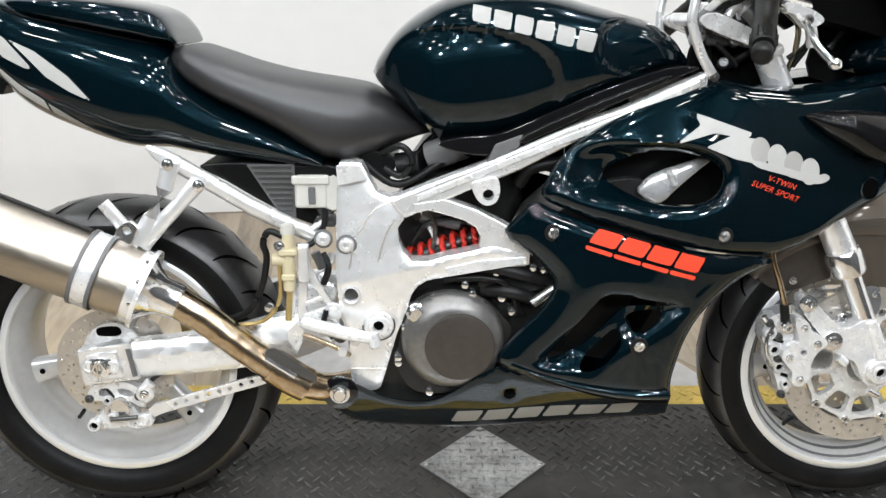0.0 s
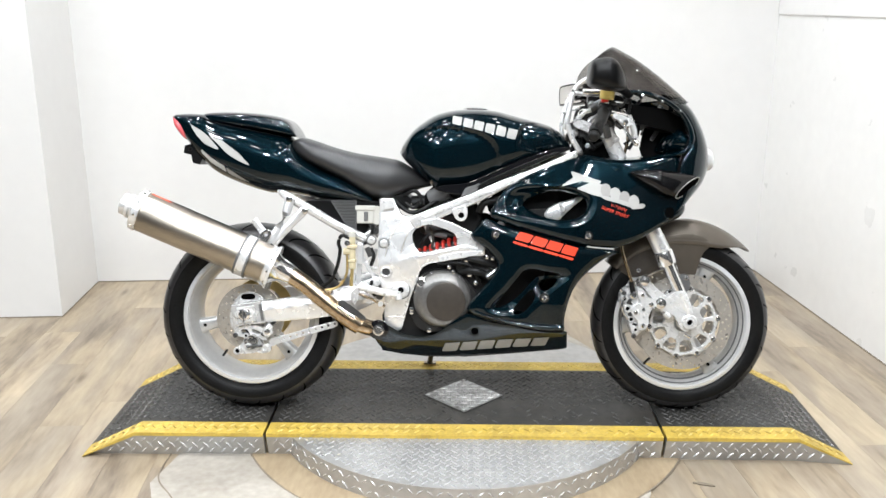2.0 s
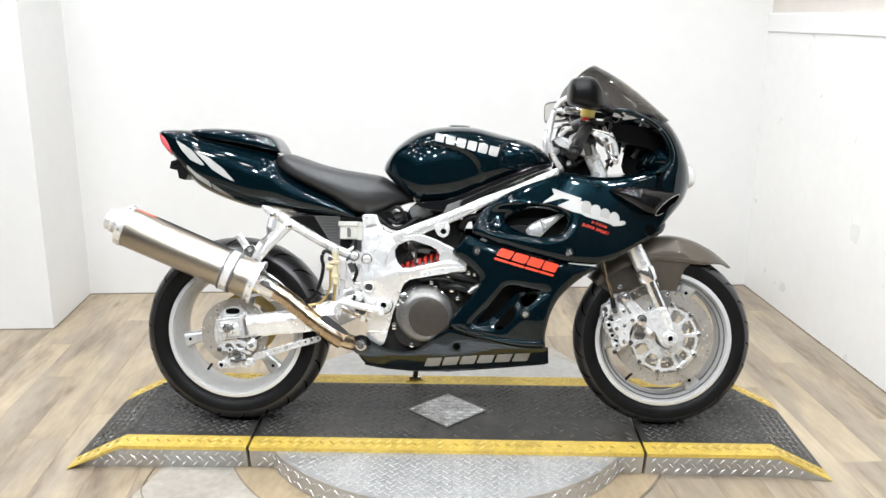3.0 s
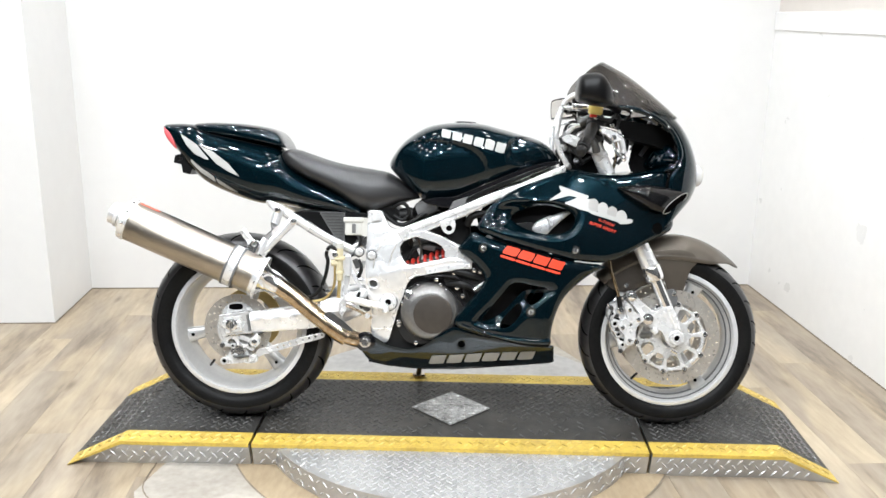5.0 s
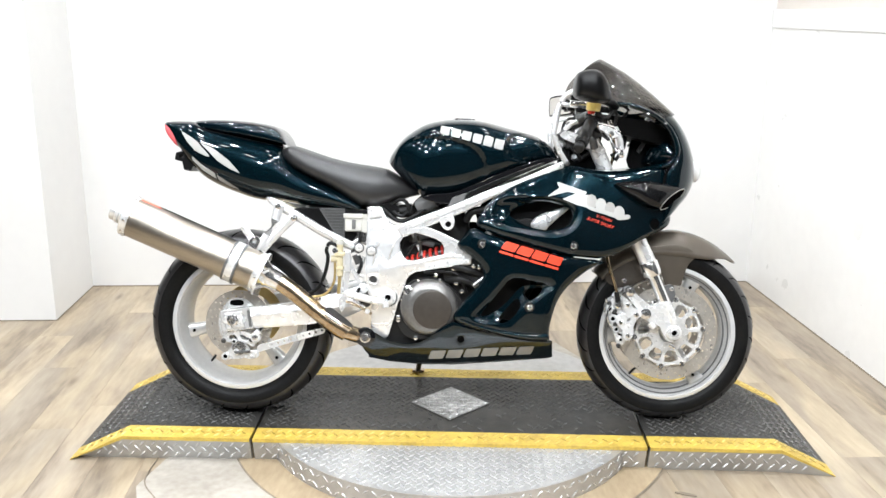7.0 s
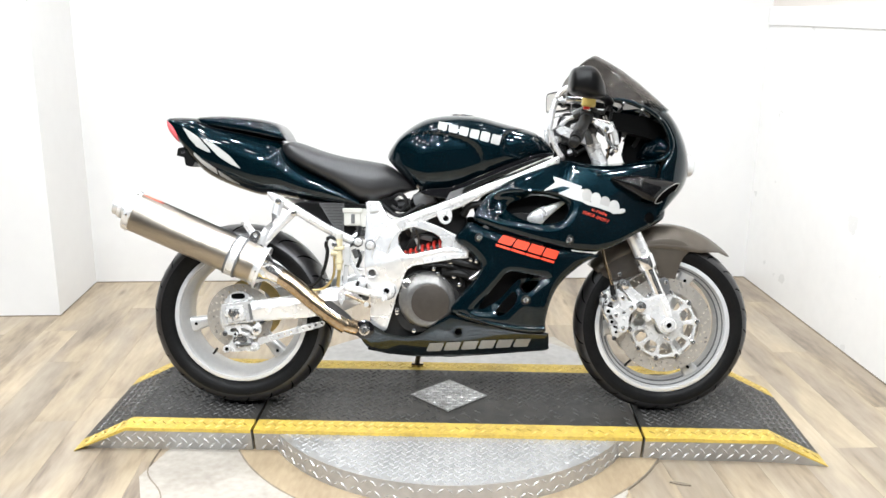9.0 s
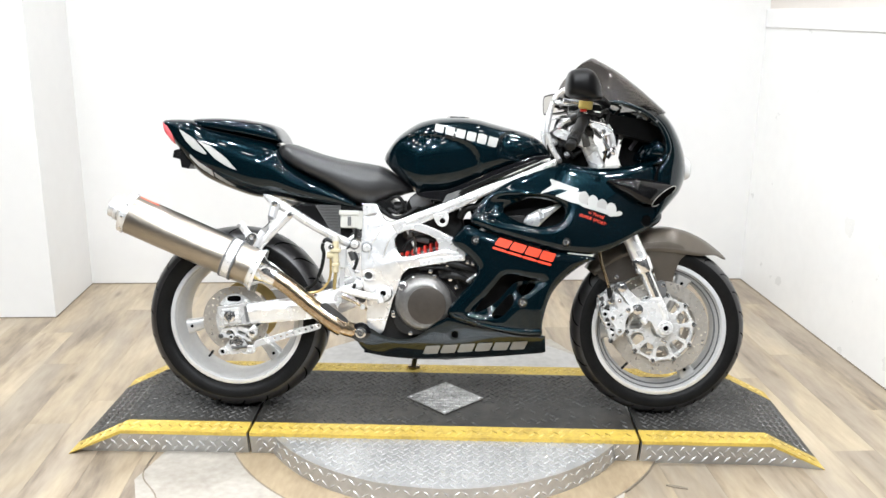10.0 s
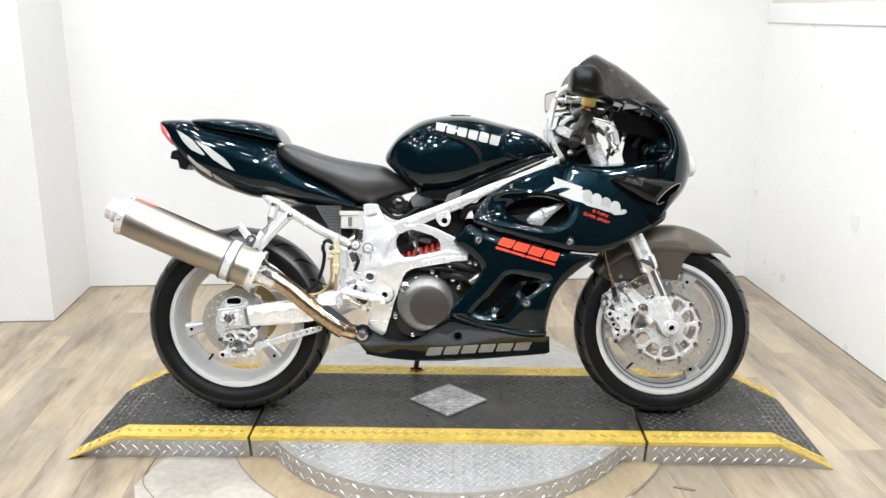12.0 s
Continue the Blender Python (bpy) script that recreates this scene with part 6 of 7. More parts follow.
# side wings of the cowl up to the screen
rail = curve([(0.650, -0.152, 0.842), (0.672, -0.153, 0.850), (0.688, -0.154, 0.864), (0.698, -0.155, 0.892), (0.688, -0.153, 0.930), (0.664, -0.152, 0.968), (0.618, -0.155, 1.004), (0.548, -0.155, 1.031), (0.464, -0.150, 1.038)], 6)
bm = tube(rail, [0.003 + 0.001 * k for k in range(6)] + [0.0085] * (len(rail) - 14) + [0.009 - 0.0008 * k for k in range(8)], 12)
part("cowl_rim", bm, PAINT, COWL)
part("cowl_rim", tube([(x, -y, z) for x, y, z in rail], 0.009, 12), PAINT, COWL)
screen_rows = curve([(0.640, 0.975, 0.158, 0.712, 1.010), (0.605, 1.005, 0.155, 0.672, 1.046), (0.555, 1.025, 0.152, 0.610, 1.098), (0.492, 1.034, 0.150, 0.548, 1.144), (0.425, 1.045, 0.146, 0.500, 1.172), (0.372, 1.065, 0.138, 0.470, 1.188)], 4)
SCR = part("windscreen", shell(screen_rows, 20, 1.35, 0.9, 0.55), SMOKE, BIKE, "dark smoked double-bubble windscreen", smooth=60)
md = SCR.modifiers.new("thickness", "SOLIDIFY")
md.thickness, md.offset = 0.003, 0
part("screen_strip", plate(curve([(0.362, 1.036), (0.366, 1.072), (0.40, 1.066), (0.47, 1.052), (0.54, 1.042), (0.54, 1.026), (0.45, 1.030)], 3, True), 0.128, 0.140), PLASTIC, SCR, "black screen mounting strip", bevel=0.002)
for x, z in ((0.378, 1.058), (0.384, 1.042)):
    part("screen_bolt", bolt((x, 0.128, z), 0.0055, 0.004), CHROME, SCR)
for x, z in ((0.655, 0.975), (0.600, 1.004), (0.540, 1.024)):
    part("screen_bolt", revolve((x, -0.164, z), (0, -1, 0.3), [(0, 0.004), (0.0015, 0.004), (0.0025, 0.002), (0.0027, 0.0003)], 12), CHROME, SCR)
part("dash_panel", loft([[(0.46, -w, 1.005), (0.62, -w * 0.9, 0.985), (0.70, -w * 0.6, 0.95), (0.70, w * 0.6, 0.95), (0.62, w * 0.9, 0.985), (0.46, w, 1.005)] for w in (0.13,)] + [[(0.50, -0.12, 0.95), (0.62, -0.12, 0.92), (0.69, -0.08, 0.90), (0.69, 0.08, 0.90), (0.62, 0.12, 0.92), (0.50, 0.12, 0.95)]]), LINER, COWL, "black instrument panel")
for y, r in ((-0.035, 0.042), (0.055, 0.036)):
    part("gauge", revolve((0.495, y, 0.985), (-0.8, 0, 0.6), [(-0.05, r), (0.004, r), (0.006, r * 0.9), (0.003, r * 0.88), (0.003, 0.001)], 28), PLASTIC, COWL)
part("inner_liner", shell([(0.640, 0.70, 0.150, 0.72, 0.72), (0.655, 0.80, 0.152, 0.765, 0.80), (0.690, 0.90, 0.148, 0.742, 0.91), (0.650, 0.985, 0.142, 0.70, 0.99)], 12, 0.9, 0.9), LINER, COWL)
# Added black plate: shuts out the white wall seen through the nose.
part("nose_blackout", plate(curve([(0.572, 0.838), (0.578, 0.930), (0.590, 0.985), (0.620, 0.990), (0.690, 0.950), (0.712, 0.890), (0.705, 0.836)], 3, True), -0.02, -0.012), LINER, COWL, "added black plate closing off the nose cowl")
part("headlamp", body([(0.700, 0.86, 0.79, 0.02, 0.5), (0.740, 0.875, 0.785, 0.075, 0.5), (0.770, 0.872, 0.788, 0.086, 0.5), (0.790, 0.860, 0.794, 0.074, 0.5), (0.801, 0.840, 0.806, 0.034, 0.5)], 4, 36, 0.7, 0.8, 0.8), LENS, COWL, "clear headlamp lens")
# inward shelf along the top of the side fairing
for side in (1, -1):
    rings = []
    for x, w, z, inn in curve([(0.335, 0.158, 0.836, 0.135), (0.38, 0.160, 0.838, 0.095), (0.44, 0.160, 0.829, 0.065), (0.52, 0.158, 0.828, 0.055), (0.60, 0.156, 0.838, 0.055), (0.665, 0.154, 0.852, 0.05)], 4):
        rings.append([(x, -w * side, z - 0.002), (x, -(w * 0.7 + inn * 0.3) * side, z + 0.004), (x, -inn * side, z - 0.002), (x, -inn * side, z - 0.010), (x, -w * side, z - 0.008)])
    part("fairing_shelf", loft(rings), PAINT, UPPER, "dark inward-turned top of side fairing", smooth=60)
# ram-air duct on the flank
drings = []
for cx, cy, cz, ux, uy, uz, vx, vy, vz in curve([(0.503, -0.184, 0.787, 0.001, 0.004, 0, 0, 0, 0.003), (0.535, -0.190, 0.779, 0.004, 0.020, 0, 0.004, 0, 0.017), (0.575, -0.191, 0.769, 0.010, 0.030, 0, 0.008, 0, 0.028),
                                             (0.620, -0.188, 0.757, 0.018, 0.035, 0.004, 0.014, 0.003, 0.035), (0.660, -0.182, 0.748, 0.024, 0.034, 0.002, 0.026, 0.008, 0.034), (0.684, -0.174, 0.741, 0.024, 0.028, 0.000, 0.034, 0.008, 0.0325)], 4):
    ring = []
    for k in range(32):
        t = 2 * math.pi * k / 32
        c, s = math.cos(t), math.sin(t)
        ring.append((cx + ux * c + vx * s, cy + uy * c + vy * s, cz + uz * c + vz * s))
    drings.append(ring)
mouth = np.mean(drings[-1], 0)
inner = [[tuple(np.array(p) * f + (mouth + (dx, -0.1 * dx, -0.2 * dx)) * (1 - f)) for p in drings[-1]] for f, dx in ((0.93, 0.0), (0.86, -0.2), (0.45, -0.12))]
inner[1] = [tuple(np.array(p) - (0.03, -0.002, -0.006)) for p in inner[0]]
inner[2] = [tuple(np.array(p) * 0.5 + np.mean(inner[1], 0) * 0.5 - (0.03, -0.003, -0.008)) for p in inner[1]]
DUCT = part("air_duct", loft(drings, caps=False), GREY_PAINT, BIKE, "dark grey ram-air intake duct", smooth=60)
part("duct_lip", tube([drings[-1][k % 32] for k in range(34)], 0.0012, 8), DECAL_GREY, DUCT, "pale rolled duct edge")
part("duct_mouth", loft(inner), HOLE, DUCT)
hole_at, hole_axis = (0.631, -FAIR(0.631, 0.663), 0.663), (0.27, -0.96, 0.075)
part("flank_hole", revolve(hole_at, hole_axis, [(-0.004, 0.0165), (0.0012, 0.0165), (0.0014, 0.001)], 24), HOLE, UPPER, "open mounting hole in fairing flank")
part("hole_rim", revolve(hole_at, hole_axis, [(-0.005, 0.0200), (0.0010, 0.0198), (0.0028, 0.0185), (0.0026, 0.0166), (-0.005, 0.0164)], 28, closed=True), PAINT, UPPER)

# mirrors, brackets and controls
MIR = part("rear_view_mirror", body([(0.350, 1.082, 1.060, 0.03, 0.5), (0.355, 1.112, 1.050, 0.05, 0.5), (0.367, 1.123, 1.045, 0.064, 0.5), (0.400, 1.128, 1.037, 0.070, 0.5), (0.424, 1.120, 1.034, 0.064, 0.5), (0.441, 1.098, 1.035, 0.05, 0.5), (0.453, 1.070, 1.038, 0.03, 0.5), (0.459, 1.052, 1.042, 0.012, 0.5)], 4, 32, 0.6, 0.5, 0.5), PLASTIC, BIKE, "black plastic rear-view mirror housing")
MIR.location = (0, -0.31, -0.009)
part("mirror_stalk", tube(curve([(0.43, 0.05, 1.05), (0.47, 0.10, 1.045), (0.50, 0.16, 1.035)], 4), 0.013, 12), PLASTIC, MIR)
part("mirror_glass", plate(curve([(0.0, 1.048), (0.0, 1.10)], 1) + [(0.001, 1.1), (0.001, 1.048)], -0.03, 0.045), MIRROR, MIR).matrix_basis = pose(0.372, 0.012, 0, 0, 0, -26)
bm = plate(curve([(-0.068, -0.030), (-0.070, 0.018), (-0.052, 0.036), (0.045, 0.038), (0.066, 0.022), (0.066, -0.020), (0.050, -0.034), (-0.05, -0.036)], 4, True), -0.012, 0.03)
turn = pose(0.392, 0.335, 1.062, 0, 0, -58)
FARM = part("rear_view_mirror", bm, PLASTIC, BIKE, "black plastic mirror with reflecting glass", bevel=0.008)
FARM.matrix_basis = turn
part("mirror_glass", plate(curve([(-0.062, -0.026), (-0.063, 0.017), (-0.048, 0.031), (0.042, 0.033), (0.059, 0.020), (0.059, -0.018), (0.046, -0.029), (-0.046, -0.031)], 4, True), -0.0135, -0.0122), MIRROR, FARM)
part("mirror_stalk", tube(curve([(0.40, 0.31, 1.05), (0.45, 0.24, 1.045), (0.50, 0.16, 1.035)], 4), 0.013, 12), PLASTIC, BIKE)
near_hoop = curve([(0.385, -0.19, 1.070), (0.365, -0.175, 1.070), (0.342, -0.165, 1.055), (0.325, -0.16, 1.024), (0.313, -0.16, 0.960), (0.311, -0.16, 0.934), (0.329, -0.16, 0.886), (0.353, -0.16, 0.848)], 5)
HOOP = part("fairing_stay", tube(near_hoop, 0.0085, 12), ALLOY, BIKE, "bent white-silver fairing stay tube")
part("stay_foot", bolt((0.353, -0.165, 0.848), 0.0065, 0.006), DARK_METAL, HOOP)
far_hoop = curve([(0.42, 0.13, 1.045), (0.387, 0.11, 1.049), (0.356, 0.10, 1.046), (0.338, 0.10, 1.012), (0.322, 0.10, 0.945), (0.330, 0.10, 0.89)], 5)
part("fairing_stay", tube(far_hoop, 0.0075, 12), ALLOY, BIKE, "bent white-silver fairing stay tube")
part("stay_link", tube([(0.328, 0.10, 0.985), (0.335, -0.02, 0.985), (0.36, -0.06, 0.99)], 0.004, 8), ALLOY, BIKE)
# handlebar
g0, g1 = Vector((0.428, -0.165, 0.985)), Vector((0.366, -0.335, 0.892))
gd = (g1 - g0).normalized()
GRIP = part("handlebar_grip", revolve(g0, gd, [(0.0, 0.014), (0.0, 0.023), (0.012, 0.024), (0.030, 0.0225), (0.034, 0.0185), (0.060, 0.0180), (0.110, 0.0178), (0.140, 0.0178), (0.143, 0.0190), (0.178, 0.0190), (0.182, 0.0165)], 28), HOSE, BIKE, "black rubber throttle grip")
ga, gb = frame_at(gd)
for k in range(12):
    a = 2 * math.pi * k / 12
    off = (math.cos(a) * ga + math.sin(a) * gb) * 0.0190
    part("grip_rib", tube([tuple(g0 + gd * 0.146 + off), tuple(g0 + gd * 0.176 + off)], 0.0016, 6), HOSE, GRIP)
part("bar_end", revolve(g1 - gd * 0.012, gd, [(0, 0.0155), (0.004, 0.0165), (0.016, 0.0155), (0.020, 0.012), (0.021, 0.006), (0.021, 0.0003)], 20), HOSE, GRIP)
part("switch_housing", body([(0.405, 1.002, 0.965, 0.012, 0.5), (0.415, 1.012, 0.958, 0.024, 0.5), (0.445, 1.012, 0.960, 0.024, 0.5), (0.46, 1.0, 0.97, 0.014, 0.5)], 3, 20), PLASTIC, GRIP).location = (0, -0.165, 0.0)
part("kill_switch", box_bm(0.409, 0.430, -0.20, -0.185, 1.0, 1.011), RED, GRIP, "red engine stop switch", bevel=0.003)
lev = curve([(0.474, -0.195, 0.946), (0.476, -0.222, 0.930), (0.480, -0.244, 0.906), (0.492, -0.260, 0.886), (0.502, -0.272, 0.875)], 5)
LEV = part("brake_lever", tube(lev, 0.0062, 12, flat=0.7), CHROME, BIKE, "silver brake lever with ball end")
part("lever_ball", revolve((0.502, -0.272, 0.875), (0.6, -0.4, -0.3), [(-0.010, 0.003), (-0.006, 0.008), (0, 0.010), (0.006, 0.008), (0.010, 0.002)], 16), CHROME, LEV)
part("lever_perch", plate(curve([(0.446, 0.966), (0.470, 0.962), (0.500, 0.948), (0.506, 0.936), (0.484, 0.926), (0.472, 0.934), (0.458, 0.948), (0.446, 0.952)], 3, True), -0.205, -0.180), CAST, LEV, "silver lever perch", bevel=0.004)
part("perch_bolt", bolt((0.482, -0.204, 0.940), 0.0065, 0.006), DARK_METAL, LEV)
RES = part("fluid_reservoir", revolve((0.425, -0.19, 1.008), (0.1, 0, 1), [(0, 0.018), (0.004, 0.022), (0.034, 0.0225), (0.036, 0.019), (0.036, 0.001)], 28), YELLOW_FLUID, BIKE, "amber brake fluid reservoir")
part("reservoir_lid", revolve((0.4295, -0.19, 1.044), (0.1, 0, 1), [(0, 0.024), (0.008, 0.024), (0.010, 0.021), (0.010, 0.001)], 28), PLASTIC, RES)
part("reservoir_stem", tube([(0.425, -0.19, 1.008), (0.428, -0.185, 0.985)], 0.007, 10), CHROME, RES)
part("fluid_line", tube(curve([(0.435, -0.19, 1.0), (0.47, -0.185, 0.99), (0.49, -0.17, 1.01), (0.505, -0.15, 1.0), (0.495, -0.15, 0.96), (0.47, -0.18, 0.955)], 5), 0.005, 8), HOSE, RES)
part("triple_clamp", plate(curve([(0.335, 0.940), (0.36, 0.950), (0.42, 0.925), (0.475, 0.898), (0.468, 0.880), (0.41, 0.900), (0.345, 0.925)], 3, True), -0.130, 0.130), CAST, BIKE, "silver cast upper fork clamp", bevel=0.006)
for side in (-1, 1):
    y = side * 0.105
    fk = part("fork_leg", tube([(0.438, y, 0.925), (0.456, y, 0.884), (0.640, y, 0.512)], [0.0220, 0.0230, 0.0265], 28), ALLOY, BIKE, "silver upside-down fork leg")
    part("fork_cap", tube([(0.428, y, 0.948), (0.438, y, 0.925)], [0.014, 0.022], 20), CHROME, fk)
    part("dust_seal", tube([(0.628, y, 0.538), (0.630, y, 0.533), (0.645, y, 0.499), (0.647, y, 0.494)], [0.029, 0.0325, 0.0325, 0.029], 28), CHROME, fk, "polished fork collar")
    part("fork_slider", tube([(0.640, y, 0.510), (0.694, y, 0.388)], 0.0200, 24), CHROME, fk, "chromed fork slider")
    part("axle_carrier", plate(curve([(0.556, 0.447), (0.565, 0.456), (0.578, 0.453), (0.595, 0.432), (0.639, 0.396), (0.662, 0.403), (0.684, 0.414), (0.700, 0.404), (0.712, 0.372), (0.728, 0.338), (0.738, 0.308), (0.722, 0.282), (0.698, 0.282), (0.682, 0.302), (0.668, 0.330), (0.638, 0.341), (0.616, 0.356), (0.606, 0.374), (0.566, 0.421)], 2, True), y - 0.020 if side < 0 else y - 0.014, y + 0.014), CAST, fk, "cast fork bottom with caliper arm", bevel=0.005)
    if side < 0:
        part("carrier_rib", tube([(0.690, y - 0.019, 0.408), (0.705, y - 0.021, 0.372), (0.716, y - 0.021, 0.338)], [0.011, 0.012, 0.010], 14, flat=0.8), CAST, fk, "rounded rib of fork bottom")
    part("axle_boss", revolve((FX + 0.004, y - 0.021 * (1 if side < 0 else -1), FZ + 0.017), (0, side, 0), [(-0.012, 0.024), (0.006, 0.024), (0.009, 0.021), (0.009, 0.0135), (0.012, 0.0125), (0.012, 0.0095), (0.002, 0.009), (0.002, 0.0003)], 32), CAST, fk)
    part("axle_bore", revolve((FX + 0.004, y - 0.0235 * (1 if side < 0 else -1), FZ + 0.017), (0, side, 0), [(0, 0.0088), (0.0006, 0.0001)], 20), HOLE, fk)
    part("pinch_bolt", tube([(0.70, y - 0.02, 0.272), (0.72, y - 0.02, 0.262)], 0.006, 10), CHROME, fk)
    # caliper
    cal = part("front_caliper", plate(curve([(0.500, 0.405), (0.520, 0.420), (0.545, 0.425), (0.568, 0.413), (0.581, 0.391), (0.603, 0.380), (0.608, 0.367), (0.590, 0.350), (0.582, 0.318), (0.570, 0.288), (0.556, 0.268), (0.540, 0.264), (0.532, 0.284), (0.524, 0.305), (0.513, 0.325), (0.510, 0.350), (0.496, 0.372)], 3, True), side * 0.098 - 0.020, side * 0.098 + 0.022), CAST, BIKE, "silver six-piston front brake caliper", bevel=0.006)
    if side < 0:
        cover = part("caliper_cover", plate(curve([(0.545, 0.422), (0.567, 0.412), (0.578, 0.394), (0.601, 0.381), (0.608, 0.368), (0.592, 0.352), (0.583, 0.330), (0.583, 0.307), (0.574, 0.290), (0.561, 0.286), (0.550, 0.295), (0.549, 0.315), (0.537, 0.329), (0.528, 0.343), (0.530, 0.357), (0.544, 0.368), (0.556, 0.374), (0.549, 0.396)], 4, True), -0.139, -0.120, [circle(0.566, 0.352, 0.006, 10)]), CAST, cal, "lobed cast caliper cover", bevel=0.006)
        for cx, cz, r in ((0.562, 0.400, 0.0055), (0.590, 0.369, 0.0060), (0.565, 0.301, 0.0055), (0.541, 0.343, 0.0055)):
            part("cover_bolt", bolt((cx, -0.138, cz), r, 0.007), CHROME, cover)
        for cx, cz, r in ((0.508, 0.384, 0.0125), (0.519, 0.352, 0.0130), (0.531, 0.318, 0.0120), (0.546, 0.284, 0.0095)):
            boss = part("piston_boss", revolve((cx, -0.116, cz), (0, -1, 0), [(0, r * 1.1), (0.006, r), (0.009, r * 0.85), (0.009, r * 0.55), (0.004, r * 0.5), (0.004, 0.0003)], 18), CAST, cal)
            part("boss_bore", revolve((cx, -0.1202, cz), (0, -1, 0), [(0, r * 0.49), (0.0004, 0.0001)], 12), HOLE, boss)
        for cx, cz in ((0.524, 0.377), (0.537, 0.405), (0.540, 0.264), (0.505, 0.404), (0.527, 0.335)):
            part("caliper_bolt", bolt((cx, -0.119, cz), 0.0062, 0.011), DARK_METAL, cal)
        for zz in (0.372, 0.338, 0.303):
            part("body_slot", tube([(0.516 + (0.372 - zz) * 0.30, -0.1185, zz), (0.534 + (0.372 - zz) * 0.30, -0.1185, zz - 0.006)], 0.0032, 8), HOLE, cal)
        part("bleed_nipple", tube([(0.540, -0.122, 0.424), (0.537, -0.122, 0.440)], 0.0055, 10), CHROME, cal)
        part("bleed_nipple", tube([(0.502, -0.118, 0.404), (0.495, -0.118, 0.416)], 0.0055, 10), CHROME, cal)
        part("bridge_pipe", tube(curve([(0.512, -0.126, 0.402), (0.500, -0.130, 0.375), (0.503, -0.130, 0.345), (0.520, -0.126, 0.318)], 5), 0.0032, 8), CHROME, cal)
        part("arm_bolt", revolve((0.570, -0.125, 0.443), (0, -1, 0), [(0, 0.0155), (0.004, 0.0155), (0.005, 0.010), (0.011, 0.0095), (0.012, 0.0075), (0.012, 0.0045), (0.008, 0.004), (0.008, 0.0003)], 20), CHROME, cal)
        part("arm_bolt", revolve((0.622, -0.125, 0.371), (0, -1, 0), [(0, 0.0175), (0.005, 0.0175), (0.006, 0.011), (0.012, 0.0105), (0.013, 0.008), (0.013, 0.005), (0.009, 0.0045), (0.009, 0.0003)], 20), CHROME, cal)
        part("wheel_sensor", tube([(0.636, -0.124, 0.339), (0.652, -0.124, 0.326)], 0.009, 12), CAST, cal)
        part("pad_edge", plate([(0.588, 0.345), (0.600, 0.350), (0.596, 0.320), (0.585, 0.318)], -0.112, -0.085), BADGE, cal, "brown brake pad edge", smooth=None, bevel=0.001)
        part("brake_hose", tube(curve([(0.533, -0.121, 0.412), (0.529, -0.122, 0.438), (0.516, -0.121, 0.481), (0.504, -0.118, 0.515), (0.494, -0.11, 0.56)], 5), 0.0055, 10), STEEL_BRONZE, cal, "braided brown brake hose")
        part("hose_fitting", tube([(0.535, -0.121, 0.400), (0.528, -0.122, 0.440)], 0.0085, 12), HOSE, cal)
        part("banjo_bolt", bolt((0.536, -0.122, 0.398), 0.010, 0.014), CHROME, cal)
part("axle", tube([(FX + 0.004, -0.11, FZ + 0.003), (FX + 0.004, 0.11, FZ + 0.003)], 0.012, 16), CAST, FRONT)
part("lower_clamp", plate(curve([(0.47, 0.80), (0.53, 0.77), (0.54, 0.74), (0.50, 0.745), (0.46, 0.775)], 3, True), -0.13, 0.13), PLASTIC, BIKE, bevel=0.006)
part("steering_head", tube([(0.37, 0, 0.95), (0.44, 0, 0.78)], 0.035, 20), DARK_METAL, BIKE, "dark cast steering head")
part("ignition_lock", revolve((0.375, -0.02, 0.94), (-0.4, 0, 0.9), [(0, 0.024), (0.02, 0.024), (0.022, 0.018), (0.022, 0.001)], 20), PLASTIC, BIKE)
